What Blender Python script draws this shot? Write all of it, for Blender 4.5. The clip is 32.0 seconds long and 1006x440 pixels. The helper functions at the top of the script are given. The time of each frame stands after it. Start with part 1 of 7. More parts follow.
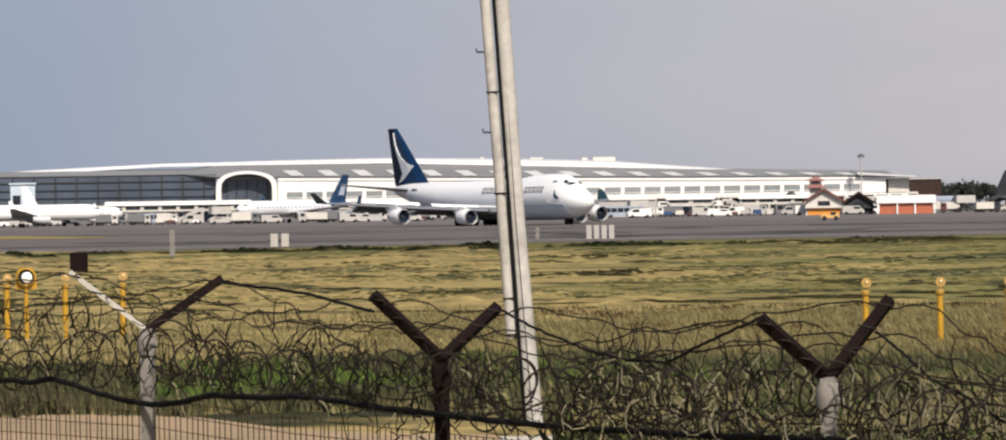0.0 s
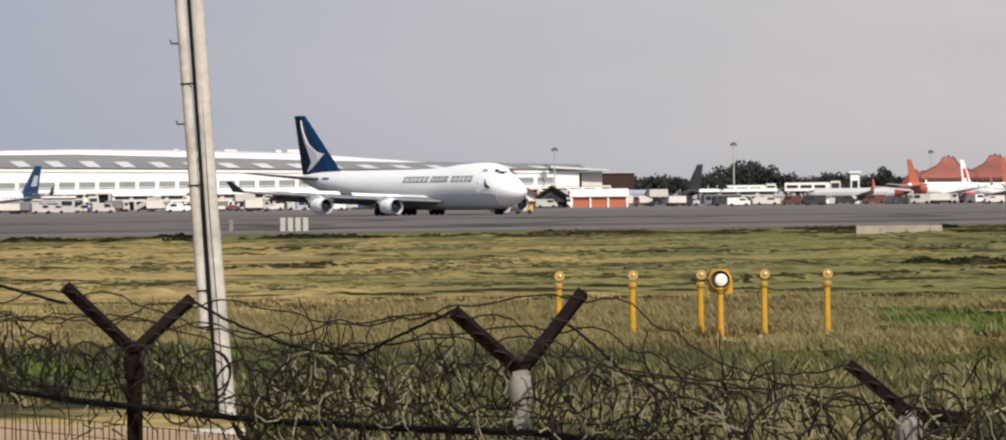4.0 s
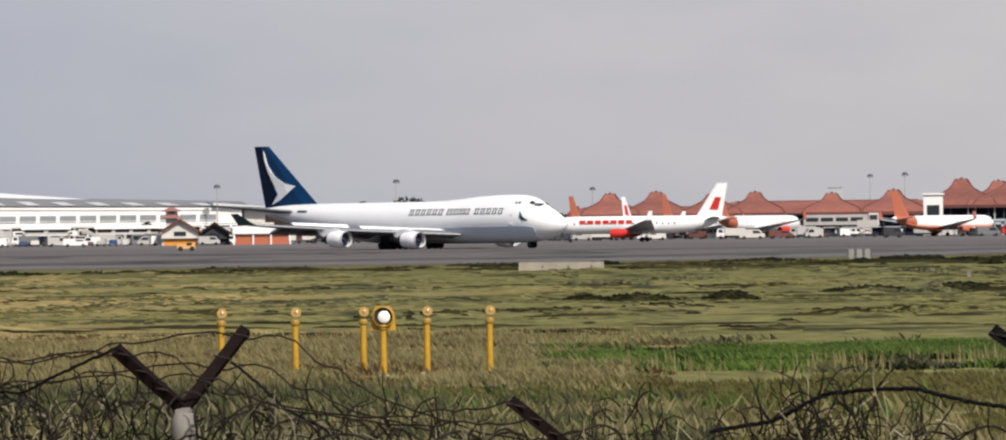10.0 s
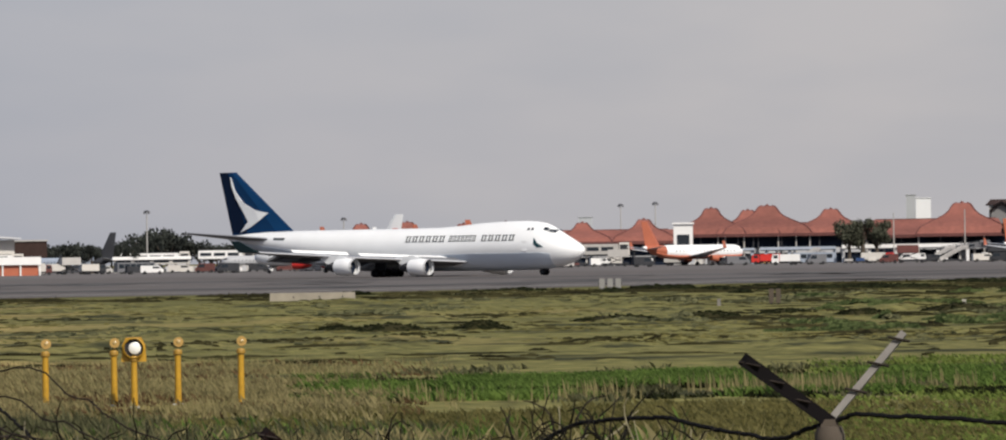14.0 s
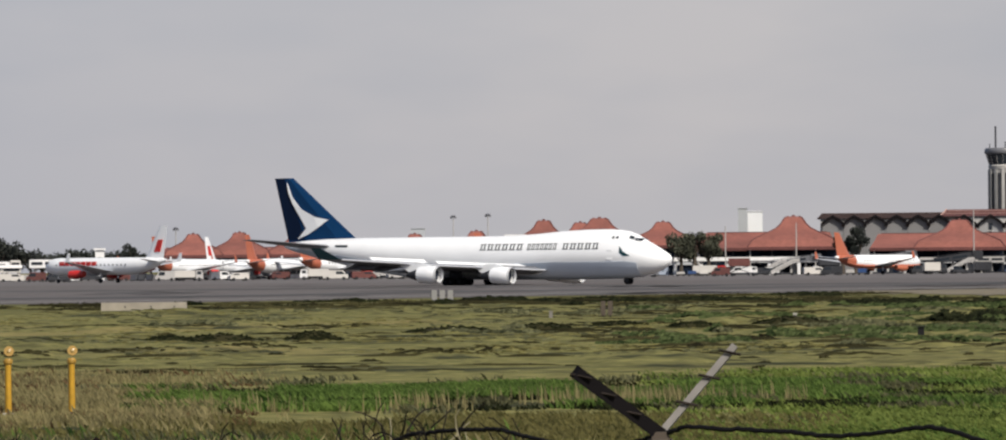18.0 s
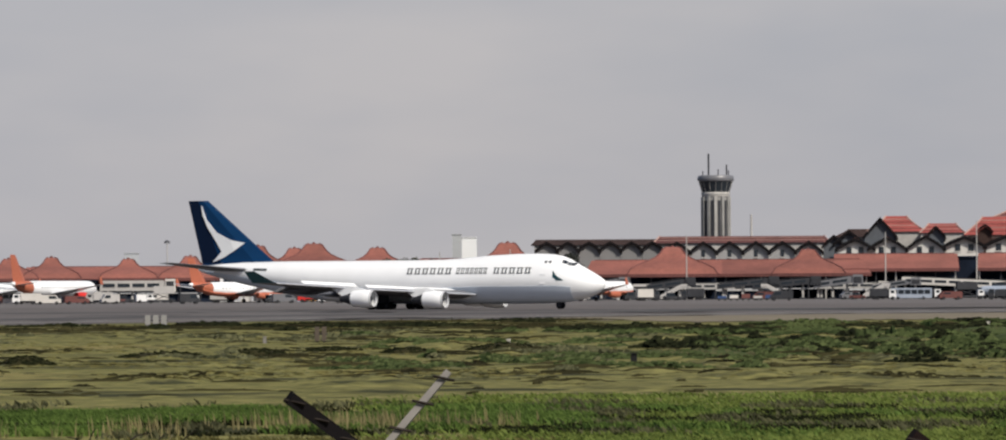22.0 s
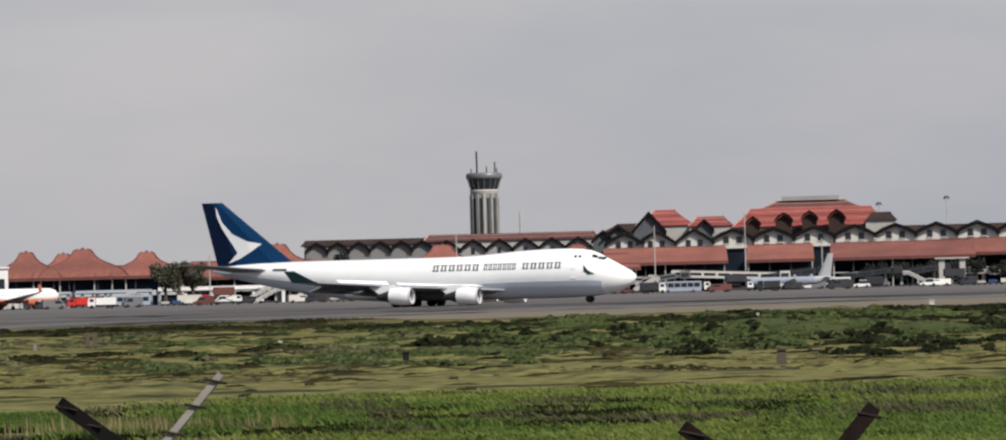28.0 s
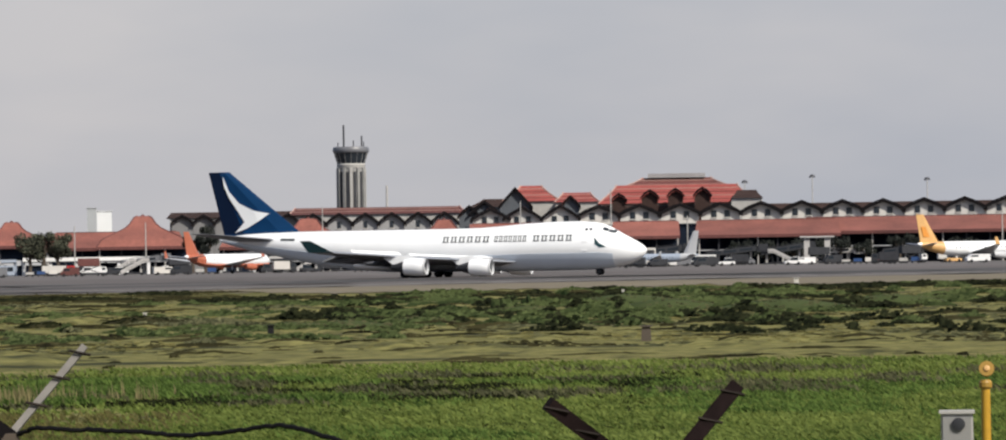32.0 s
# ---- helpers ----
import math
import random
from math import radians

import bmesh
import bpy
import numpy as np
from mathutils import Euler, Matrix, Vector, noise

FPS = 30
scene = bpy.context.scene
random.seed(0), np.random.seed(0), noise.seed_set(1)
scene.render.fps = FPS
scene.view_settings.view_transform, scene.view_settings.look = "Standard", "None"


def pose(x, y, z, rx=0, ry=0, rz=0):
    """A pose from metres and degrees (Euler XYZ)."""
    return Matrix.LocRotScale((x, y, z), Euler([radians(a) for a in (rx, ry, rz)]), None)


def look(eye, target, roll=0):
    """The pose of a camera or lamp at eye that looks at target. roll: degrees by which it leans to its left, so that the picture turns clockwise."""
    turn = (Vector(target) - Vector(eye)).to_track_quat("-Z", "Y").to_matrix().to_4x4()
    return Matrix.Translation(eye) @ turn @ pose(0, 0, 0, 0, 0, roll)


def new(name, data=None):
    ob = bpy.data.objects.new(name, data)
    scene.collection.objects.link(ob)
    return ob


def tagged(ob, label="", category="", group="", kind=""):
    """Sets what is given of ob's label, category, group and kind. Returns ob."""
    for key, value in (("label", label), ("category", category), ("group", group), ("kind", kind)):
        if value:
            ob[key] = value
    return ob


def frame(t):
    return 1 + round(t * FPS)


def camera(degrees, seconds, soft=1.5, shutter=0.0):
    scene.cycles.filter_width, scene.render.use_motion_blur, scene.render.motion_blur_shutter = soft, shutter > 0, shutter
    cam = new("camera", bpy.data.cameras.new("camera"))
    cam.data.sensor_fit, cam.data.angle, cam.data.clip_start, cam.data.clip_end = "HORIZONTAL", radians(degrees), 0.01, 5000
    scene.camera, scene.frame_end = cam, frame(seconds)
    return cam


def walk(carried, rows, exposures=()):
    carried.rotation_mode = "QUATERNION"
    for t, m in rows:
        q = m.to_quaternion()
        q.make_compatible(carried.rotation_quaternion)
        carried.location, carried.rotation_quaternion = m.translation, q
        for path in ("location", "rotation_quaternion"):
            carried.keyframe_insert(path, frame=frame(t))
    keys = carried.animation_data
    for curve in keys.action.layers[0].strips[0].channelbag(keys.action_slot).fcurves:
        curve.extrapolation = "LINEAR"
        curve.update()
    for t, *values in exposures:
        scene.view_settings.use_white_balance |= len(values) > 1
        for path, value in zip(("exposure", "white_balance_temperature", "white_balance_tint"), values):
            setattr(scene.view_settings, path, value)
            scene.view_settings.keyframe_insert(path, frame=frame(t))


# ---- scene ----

# One eye on a bank behind an airfield fence, turning after an aircraft that rolls by.
EYE = Vector((0.0, 0.0, 3.0))
RAD = 7000.0  # bearings below are in 1/7000 of a radian, to the right of the y axis

# seconds, bearing, height angle, roll, in degrees
AIM = (
    (0, -14.500, -0.150, -0.87), (0.5, -14.082, -0.174, -0.85), (1, -13.605, -0.198, -0.82), (1.5, -13.097, -0.216, -0.78),
    (2, -12.598, -0.237, -0.76), (2.5, -12.096, -0.258, -0.74), (3, -11.590, -0.277, -0.71), (3.5, -11.092, -0.291, -0.69),
    (4, -10.596, -0.295, -0.63), (4.5, -10.133, -0.289, -0.69), (6.5, -8.444, -0.002, -0.55), (7, -8.104, 0.078, -0.51),
    (7.5, -7.785, 0.116, -0.57), (8, -7.473, 0.113, -0.62), (8.5, -7.187, 0.097, -0.66), (9, -6.889, 0.081, -0.71),
    (9.5, -6.591, 0.082, -0.75), (10, -6.288, 0.129, -0.67), (10.5, -5.988, 0.189, -0.71), (11, -5.671, 0.268, -0.69),
    (11.5, -5.162, 0.456, -0.62), (12, -4.643, 0.640, -0.70), (12.5, -4.173, 0.672, -0.64), (13, -3.772, 0.577, -0.81),
    (13.5, -3.407, 0.505, -0.84), (14, -3.107, 0.474, -0.84), (14.5, -2.865, 0.442, -0.89), (16.5, -1.911, 0.279, -0.76),
    (17, -1.622, 0.396, -0.64), (17.5, -1.322, 0.502, -0.51), (18, -0.969, 0.594, -0.50), (18.5, -0.480, 0.700, -0.36),
    (19, 0.012, 0.802, -0.32), (19.5, 0.499, 0.906, -0.28), (20, 0.989, 0.978, -0.25), (20.5, 1.460, 1.005, -0.20),
    (21, 1.900, 0.992, -0.20), (21.5, 2.307, 0.957, -0.26), (22, 2.678, 0.897, -0.30), (22.5, 3.044, 0.807, -0.43),
    (23, 3.403, 0.701, -0.59), (23.5, 3.761, 0.790, -0.89), (24, 4.049, 2.036, -1.05), (24.5, 4.168, 1.300, -1.37),
    (25, 4.287, 0.957, -1.47), (25.5, 4.454, 0.957, -1.49), (27.5, 5.364, 0.912, -1.54), (28, 5.622, 0.843, -1.48),
    (28.5, 5.875, 0.766, -1.39), (29, 6.132, 0.693, -1.31), (29.5, 6.394, 0.637, -1.28), (30, 6.639, 0.609, -1.25),
    (30.5, 6.839, 0.606, -1.19), (31, 6.988, 0.593, -1.12), (31.5, 7.140, 0.546, -0.96), (32, 7.322, 0.486, -0.90),
)
cam = camera(12.79, 32.0, soft=2.0)


def aim(az, el, roll):
    a, e = radians(az), radians(el)
    way = Vector((math.sin(a) * math.cos(e), math.cos(a) * math.cos(e), math.sin(e)))
    return look(EYE, EYE + way * 100, roll)


# seconds, stops, white balance
GLOW = ((0, 0.20, 6800, 12), (4, 0.21, 6780, 12), (7, 0.08, 6620, 11), (8, 0.01, 6580, 11), (9, 0.0, 6550, 10.8), (10, 0.13, 6530, 10.5), (11, 0.02, 6500, 10), (13, -0.06, 6500, 10), (14, -0.07, 6500, 10), (17, 0.02, 6490, 10), (19, -0.04, 6480, 10), (22, -0.08, 6480, 10), (25, -0.10, 6460, 10), (26.5, -0.04, 6460, 10), (28, 0.0, 6450, 9.5), (30, 0.10, 6430, 9), (32, 0.12, 6430, 9))
walk(cam, [(t, aim(a, e, r)) for t, a, e, r in AIM], GLOW)

# ---- light: a hazy afternoon, the sun to the right and behind the eye ----
SUN_EL, SUN_AZ = radians(43), radians(145)  # bearing of the sun from +y towards +x
scene.view_settings.exposure = 0.0
world = bpy.data.worlds.new("hazy_sky")
scene.world = world
world.use_nodes = True
nt = world.node_tree
nt.nodes.clear()
sky = nt.nodes.new("ShaderNodeTexSky")
sky.sky_type, sky.sun_disc = "NISHITA", False
sky.sun_elevation, sky.sun_rotation = SUN_EL, SUN_AZ
sky.air_density, sky.dust_density, sky.ozone_density = 1.0, 3.0, 1.5
sky_gain = nt.nodes.new("ShaderNodeVectorMath")
sky_gain.operation = "SCALE"
sky_gain.inputs["Scale"].default_value = 0.10
coord = nt.nodes.new("ShaderNodeTexCoord")
stretch = nt.nodes.new("ShaderNodeMapping")
stretch.inputs["Scale"].default_value = (5.0, 5.0, 16.0)
cloud = nt.nodes.new("ShaderNodeTexNoise")
cloud.inputs["Scale"].default_value, cloud.inputs["Detail"].default_value, cloud.inputs["Roughness"].default_value = 1.3, 4.0, 0.55
ramp = nt.nodes.new("ShaderNodeValToRGB")
ramp.color_ramp.elements[0].position, ramp.color_ramp.elements[0].color = 0.30, (0.455, 0.462, 0.505, 1)
ramp.color_ramp.elements[1].position, ramp.color_ramp.elements[1].color = 0.66, (0.575, 0.55, 0.56, 1)
side = nt.nodes.new("ShaderNodeSeparateXYZ")
off = nt.nodes.new("ShaderNodeMath")
off.operation = "SUBTRACT"
off.inputs[1].default_value = 0.085
wide = nt.nodes.new("ShaderNodeMath")
wide.operation = "POWER"
wide.inputs[1].default_value = 2.0
reachx = nt.nodes.new("ShaderNodeMath")
reachx.operation, reachx.use_clamp = "MULTIPLY", True
reachx.inputs[1].default_value = 4.8
blue = nt.nodes.new("ShaderNodeMix")
blue.data_type = "RGBA"
blue.inputs[7].default_value = (0.265, 0.335, 0.470, 1)
haze = nt.nodes.new("ShaderNodeMix")
haze.data_type = "RGBA"
thin = nt.nodes.new("ShaderNodeMapRange")
thin.inputs["From Min"].default_value, thin.inputs["From Max"].default_value = 0.10, 0.55
thin.inputs["To Min"].default_value, thin.inputs["To Max"].default_value = 0.88, 0.15
back = nt.nodes.new("ShaderNodeBackground")
back.inputs["Strength"].default_value = 1.0
out = nt.nodes.new("ShaderNodeOutputWorld")
nt.links.new(sky.outputs["Color"], sky_gain.inputs[0])
nt.links.new(coord.outputs["Generated"], stretch.inputs["Vector"])
nt.links.new(stretch.outputs["Vector"], cloud.inputs["Vector"])
nt.links.new(cloud.outputs["Fac"], ramp.inputs["Fac"])
nt.links.new(sky_gain.outputs["Vector"], haze.inputs[6])
nt.links.new(coord.outputs["Generated"], side.inputs["Vector"])
nt.links.new(side.outputs["X"], off.inputs[0])
nt.links.new(off.outputs[0], wide.inputs[0])
nt.links.new(side.outputs["Z"], thin.inputs["Value"])
nt.links.new(thin.outputs["Result"], haze.inputs[0])
nt.links.new(wide.outputs[0], reachx.inputs[0])
nt.links.new(reachx.outputs[0], blue.inputs[0])
nt.links.new(ramp.outputs["Color"], blue.inputs[6])
nt.links.new(blue.outputs[2], haze.inputs[7])
nt.links.new(haze.outputs[2], back.inputs["Color"])
nt.links.new(back.outputs["Background"], out.inputs["Surface"])

sun_data = bpy.data.lights.new("sun", "SUN")
sun_data.energy, sun_data.angle, sun_data.color = 4.8, radians(1.5), (1.0, 0.93, 0.82)
sun_way = Vector((math.sin(SUN_AZ) * math.cos(SUN_EL), math.cos(SUN_AZ) * math.cos(SUN_EL), math.sin(SUN_EL)))
sun = new("sun", sun_data)
sun.matrix_world = look(sun_way * 300, (0, 0, 0))

# ---- materials ----


def paint(name, color, rough=0.6, metal=0.0, vary=0.25, grain=3.0, wear=0.4, bump=0.02, each=0.0, spec=0.5):
    """A surface colour with broad stains and fine grain; grain: size of the fine pattern, per metre."""
    m = bpy.data.materials.new(name)
    m.use_nodes = True
    t = m.node_tree
    b = t.nodes["Principled BSDF"]
    b.inputs["Roughness"].default_value, b.inputs["Metallic"].default_value = rough, metal
    b.inputs["Specular IOR Level"].default_value = spec
    c = t.nodes.new("ShaderNodeTexCoord")
    big = t.nodes.new("ShaderNodeTexNoise")
    big.inputs["Scale"].default_value, big.inputs["Detail"].default_value = grain * 0.12, 3.0
    fine = t.nodes.new("ShaderNodeTexNoise")
    fine.inputs["Scale"].default_value, fine.inputs["Detail"].default_value = grain, 5.0
    for n in (big, fine):
        t.links.new(c.outputs["Object"], n.inputs["Vector"])
    mixv = t.nodes.new("ShaderNodeMix")
    mixv.inputs["Factor"].default_value = wear
    t.links.new(big.outputs["Fac"], mixv.inputs[2])
    t.links.new(fine.outputs["Fac"], mixv.inputs[3])
    last = mixv.outputs[0]
    if each:
        info = t.nodes.new("ShaderNodeObjectInfo")
        am = t.nodes.new("ShaderNodeMath")
        am.operation = "MULTIPLY_ADD"
        am.inputs[1].default_value, am.inputs[2].default_value = each, -each / 2
        t.links.new(info.outputs["Random"], am.inputs[0])
        ad = t.nodes.new("ShaderNodeMath")
        t.links.new(last, ad.inputs[0])
        t.links.new(am.outputs[0], ad.inputs[1])
        last = ad.outputs[0]
    r = t.nodes.new("ShaderNodeValToRGB")
    lo = tuple(max(0.0, v * (1 - vary)) for v in color)
    hi = tuple(min(0.9, v * (1 + vary)) for v in color)
    r.color_ramp.elements[0].position, r.color_ramp.elements[0].color = 0.3, (*lo, 1)
    r.color_ramp.elements[1].position, r.color_ramp.elements[1].color = 0.7, (*hi, 1)
    t.links.new(last, r.inputs["Fac"])
    t.links.new(r.outputs["Color"], b.inputs["Base Color"])
    if bump:
        bu = t.nodes.new("ShaderNodeBump")
        bu.inputs["Strength"].default_value, bu.inputs["Distance"].default_value = 0.5, bump
        t.links.new(fine.outputs["Fac"], bu.inputs["Height"])
        t.links.new(bu.outputs["Normal"], b.inputs["Normal"])
    return m


def leafy(name, dark, light, scale=0.4):
    """Foliage and grass: colour by clump and by blade."""
    m = bpy.data.materials.new(name)
    m.use_nodes = True
    t = m.node_tree
    b = t.nodes["Principled BSDF"]
    b.inputs["Roughness"].default_value = 0.75
    b.inputs["Specular IOR Level"].default_value = 0.04
    geo = t.nodes.new("ShaderNodeNewGeometry")
    c = t.nodes.new("ShaderNodeTexCoord")
    n = t.nodes.new("ShaderNodeTexNoise")
    n.inputs["Scale"].default_value, n.inputs["Detail"].default_value = scale, 3.0
    t.links.new(c.outputs["Object"], n.inputs["Vector"])
    mx = t.nodes.new("ShaderNodeMix")
    mx.inputs["Factor"].default_value = 0.45
    t.links.new(n.outputs["Fac"], mx.inputs[2])
    t.links.new(geo.outputs["Random Per Island"], mx.inputs[3])
    r = t.nodes.new("ShaderNodeValToRGB")
    r.color_ramp.elements[0].position, r.color_ramp.elements[0].color = 0.25, (*dark, 1)
    r.color_ramp.elements[1].position, r.color_ramp.elements[1].color = 0.75, (*light, 1)
    t.links.new(mx.outputs[0], r.inputs["Fac"])
    t.links.new(r.outputs["Color"], b.inputs["Base Color"])
    return m


def ground_paint(name="field_grass", patch=0.16, lo=0.53, hi=0.62, squeeze=(0.5, 1, 1)):
    """Dry and green grass in patches of metres, with dark patches, after the distance and the side of the field."""
    m = bpy.data.materials.new(name)
    m.use_nodes = True
    t = m.node_tree
    b = t.nodes["Principled BSDF"]
    b.inputs["Roughness"].default_value = 0.95
    b.inputs["Specular IOR Level"].default_value = 0.1
    c = t.nodes.new("ShaderNodeTexCoord")

    def nz(scale, detail=4.0, squeeze=(1, 1, 1)):
        mp = t.nodes.new("ShaderNodeMapping")
        mp.inputs["Scale"].default_value = squeeze
        n = t.nodes.new("ShaderNodeTexNoise")
        n.inputs["Scale"].default_value, n.inputs["Detail"].default_value = scale, detail
        t.links.new(c.outputs["Object"], mp.inputs["Vector"])
        t.links.new(mp.outputs["Vector"], n.inputs["Vector"])
        return n.outputs["Fac"]

    def ramp2(fac, p0, c0, p1, c1):
        r = t.nodes.new("ShaderNodeValToRGB")
        r.color_ramp.elements[0].position, r.color_ramp.elements[0].color = p0, (*c0, 1)
        r.color_ramp.elements[1].position, r.color_ramp.elements[1].color = p1, (*c1, 1)
        t.links.new(fac, r.inputs["Fac"])
        return r.outputs["Color"]

    def blend(fac, a, bb):
        x = t.nodes.new("ShaderNodeMix")
        x.data_type = "RGBA"
        t.links.new(fac, x.inputs[0])
        t.links.new(a, x.inputs[6])
        t.links.new(bb, x.inputs[7])
        return x.outputs[2]

    straw = ramp2(nz(0.9, 6.0), 0.32, (0.135, 0.102, 0.042), 0.62, (0.335, 0.262, 0.106))
    green = ramp2(nz(1.1, 6.0), 0.32, (0.052, 0.052, 0.018), 0.62, (0.190, 0.178, 0.062))
    dark = ramp2(nz(1.4, 6.0), 0.3, (0.012, 0.014, 0.006), 0.7, (0.050, 0.052, 0.021))
    mask2 = ramp2(nz(patch, 7.0, squeeze), lo, (0, 0, 0), hi, (1, 1, 1))
    sides = t.nodes.new("ShaderNodeSeparateXYZ")
    t.links.new(c.outputs["Object"], sides.inputs["Vector"])
    ratio = t.nodes.new("ShaderNodeMath")
    ratio.operation = "DIVIDE"
    t.links.new(sides.outputs["X"], ratio.inputs[0])
    away = t.nodes.new("ShaderNodeVectorMath")
    away.operation = "LENGTH"
    t.links.new(c.outputs["Object"], away.inputs[0])
    t.links.new(away.outputs["Value"], ratio.inputs[1])
    drift = t.nodes.new("ShaderNodeMath")
    drift.operation = "MULTIPLY_ADD"
    drift.inputs[1].default_value = 1.6
    t.links.new(ratio.outputs[0], drift.inputs[0])
    t.links.new(nz(0.035, 6.0), drift.inputs[2])
    mask1 = ramp2(drift.outputs[0], 0.085, (0, 0, 0), 0.31, (1, 1, 1))
    col = blend(mask1, straw, green)
    col = blend(mask2, col, dark)
    t.links.new(col, b.inputs["Base Color"])
    bu = t.nodes.new("ShaderNodeBump")
    bu.inputs["Strength"].default_value, bu.inputs["Distance"].default_value = 0.8, 0.15
    t.links.new(nz(2.0, 6.0), bu.inputs["Height"])
    t.links.new(bu.outputs["Normal"], b.inputs["Normal"])
    return m


GRASS = ground_paint()
SWELL = ground_paint("swell_grass", 0.34, 0.50, 0.66, (0.6, 0.45, 1))
ASPHALT = paint("asphalt", (0.082, 0.071, 0.066), 0.9, vary=0.3, grain=0.6, bump=0.01)
ASPHALT_DARK = paint("dark_asphalt", (0.036, 0.034, 0.034), 0.9, vary=0.35, grain=0.4, bump=0.01)
APRON = paint("apron_concrete", (0.098, 0.088, 0.084), 0.9, vary=0.2, grain=0.3)
LINE_WHITE = paint("line_paint", (0.24, 0.235, 0.22), 0.7, vary=0.25, grain=1.5)
WHITE = paint("white_paint", (0.70, 0.70, 0.70), 0.45, vary=0.07, grain=0.5, bump=0)
JET_WHITE = paint("jet_white_paint", (0.775, 0.79, 0.805), 0.28, vary=0.05, grain=0.35, bump=0)
JET_GREY = paint("jet_grey_paint", (0.42, 0.43, 0.45), 0.35, vary=0.08, grain=0.4, bump=0)
FLAP_GREY = paint("flap_grey_paint", (0.20, 0.205, 0.215), 0.4, vary=0.08, grain=0.4, bump=0)
JET_METAL = paint("bare_metal", (0.55, 0.56, 0.58), 0.3, 0.9, vary=0.15, grain=1.0, bump=0)
JET_NAVY = paint("navy_blue_paint", (0.003, 0.010, 0.032), 0.5, vary=0.15, grain=0.4, bump=0, spec=0.12)
# grey belly paint, with the blue of skylit shade put into it
BELLY_GREY = paint("belly_grey_and_skylight_paint", (0.54, 0.60, 0.68), 0.35, vary=0.06, grain=0.4, bump=0)
JET_BLUE = paint("deep_teal_blue_paint", (0.003, 0.032, 0.098), 0.45, vary=0.15, grain=0.4, bump=0, spec=0.15)
PALE_BODY = paint("pale_grey_white_jet_paint", (0.60, 0.62, 0.66), 0.3, vary=0.06, grain=0.4, bump=0)
TAIL_BLUE = paint("dark_blue_tail_paint", (0.012, 0.036, 0.085), 0.45, vary=0.15, grain=0.4, bump=0, spec=0.2)
JET_TEAL = paint("dark_green_paint", (0.006, 0.040, 0.048), 0.4, vary=0.1, grain=0.4, bump=0)
LETTER = paint("grey_green_lettering", (0.040, 0.048, 0.050), 0.5, vary=0.1, bump=0)
BLACK = paint("black_rubber", (0.012, 0.012, 0.013), 0.85, vary=0.3, grain=4, bump=0, spec=0.15)
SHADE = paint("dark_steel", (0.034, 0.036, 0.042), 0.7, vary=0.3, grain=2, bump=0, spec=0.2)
GLASS_DARK = paint("dark_window_glass", (0.018, 0.024, 0.032), 0.12, vary=0.3, grain=0.2, bump=0)
GLASS_BLUE = paint("blue_grey_facade_glass", (0.060, 0.078, 0.108), 0.2, vary=0.35, grain=0.15, bump=0)
WIN_GREY = paint("grey_window_glass", (0.20, 0.22, 0.235), 0.3, vary=0.2, grain=0.3, bump=0)
ROOF_GREY = paint("grey_metal_roof", (0.17, 0.175, 0.18), 0.6, 0.0, vary=0.15, grain=0.2, bump=0)
ROOF_PALE = paint("pale_metal_roof", (0.50, 0.51, 0.53), 0.5, vary=0.08, grain=0.2, bump=0)
RED_TILE = paint("red_clay_tile", (0.190, 0.066, 0.050), 0.85, vary=0.3, grain=0.9, bump=0.03, each=0.2)
RED_DARK = paint("dark_red_clay_tile", (0.105, 0.036, 0.032), 0.85, vary=0.3, grain=0.9, bump=0.03, each=0.2)
RED_BRIGHT = paint("bright_red_tile", (0.215, 0.045, 0.038), 0.8, vary=0.25, grain=0.9, bump=0.03, each=0.2)
BROWN_ROOF = paint("brown_tile", (0.040, 0.025, 0.022), 0.9, vary=0.35, grain=0.9, bump=0.03, spec=0.15)
CREAM = paint("cream_wall", (0.52, 0.50, 0.47), 0.85, vary=0.12, grain=0.4)
WING_GREY = paint("wing_grey_paint", (0.13, 0.133, 0.145), 0.4, vary=0.1, grain=0.4, bump=0)
PALE_GREY = paint("pale_grey_concrete", (0.40, 0.39, 0.38), 0.9, vary=0.15, grain=0.4)
FADED_RED = paint("faded_red_tile", (0.22, 0.105, 0.092), 0.85, vary=0.3, grain=0.9, bump=0.03)
TAN_GOLD = paint("pale_gold_paint", (0.58, 0.34, 0.13), 0.5, vary=0.15, grain=0.5, bump=0)
HALL_GREY = paint("grey_plaster", (0.27, 0.27, 0.275), 0.85, vary=0.15, grain=0.4)
STREAK = paint("streaked_roof_sheet", (0.52, 0.525, 0.53), 0.5, vary=0.1, grain=0.2, bump=0)
HAZED = paint("hazed_far_wall", (0.36, 0.38, 0.42), 0.9, vary=0.06, grain=0.1, bump=0)
STONE = paint("grey_concrete", (0.36, 0.35, 0.335), 0.9, vary=0.2, grain=0.8)
TOWER_GREY = paint("weathered_tower_concrete", (0.23, 0.228, 0.222), 0.9, vary=0.25, grain=0.5)
POST = paint("weathered_concrete_post", (0.17, 0.16, 0.148), 0.9, vary=0.4, grain=14, bump=0.004)
POST_PALE = paint("limewashed_post", (0.48, 0.46, 0.42), 0.9, vary=0.25, grain=14, bump=0.004)
POLE_WHITE = paint("pale_concrete_pole", (0.37, 0.358, 0.335), 0.85, vary=0.38, grain=9, bump=0.004)
RUST = paint("rusty_dark_steel", (0.010, 0.006, 0.006), 0.9, 0.0, vary=0.6, grain=25, bump=0.002, spec=0.08)
WIRE = paint("rusty_razor_wire", (0.020, 0.016, 0.014), 0.85, 0.0, vary=0.6, grain=30, bump=0, spec=0.1)
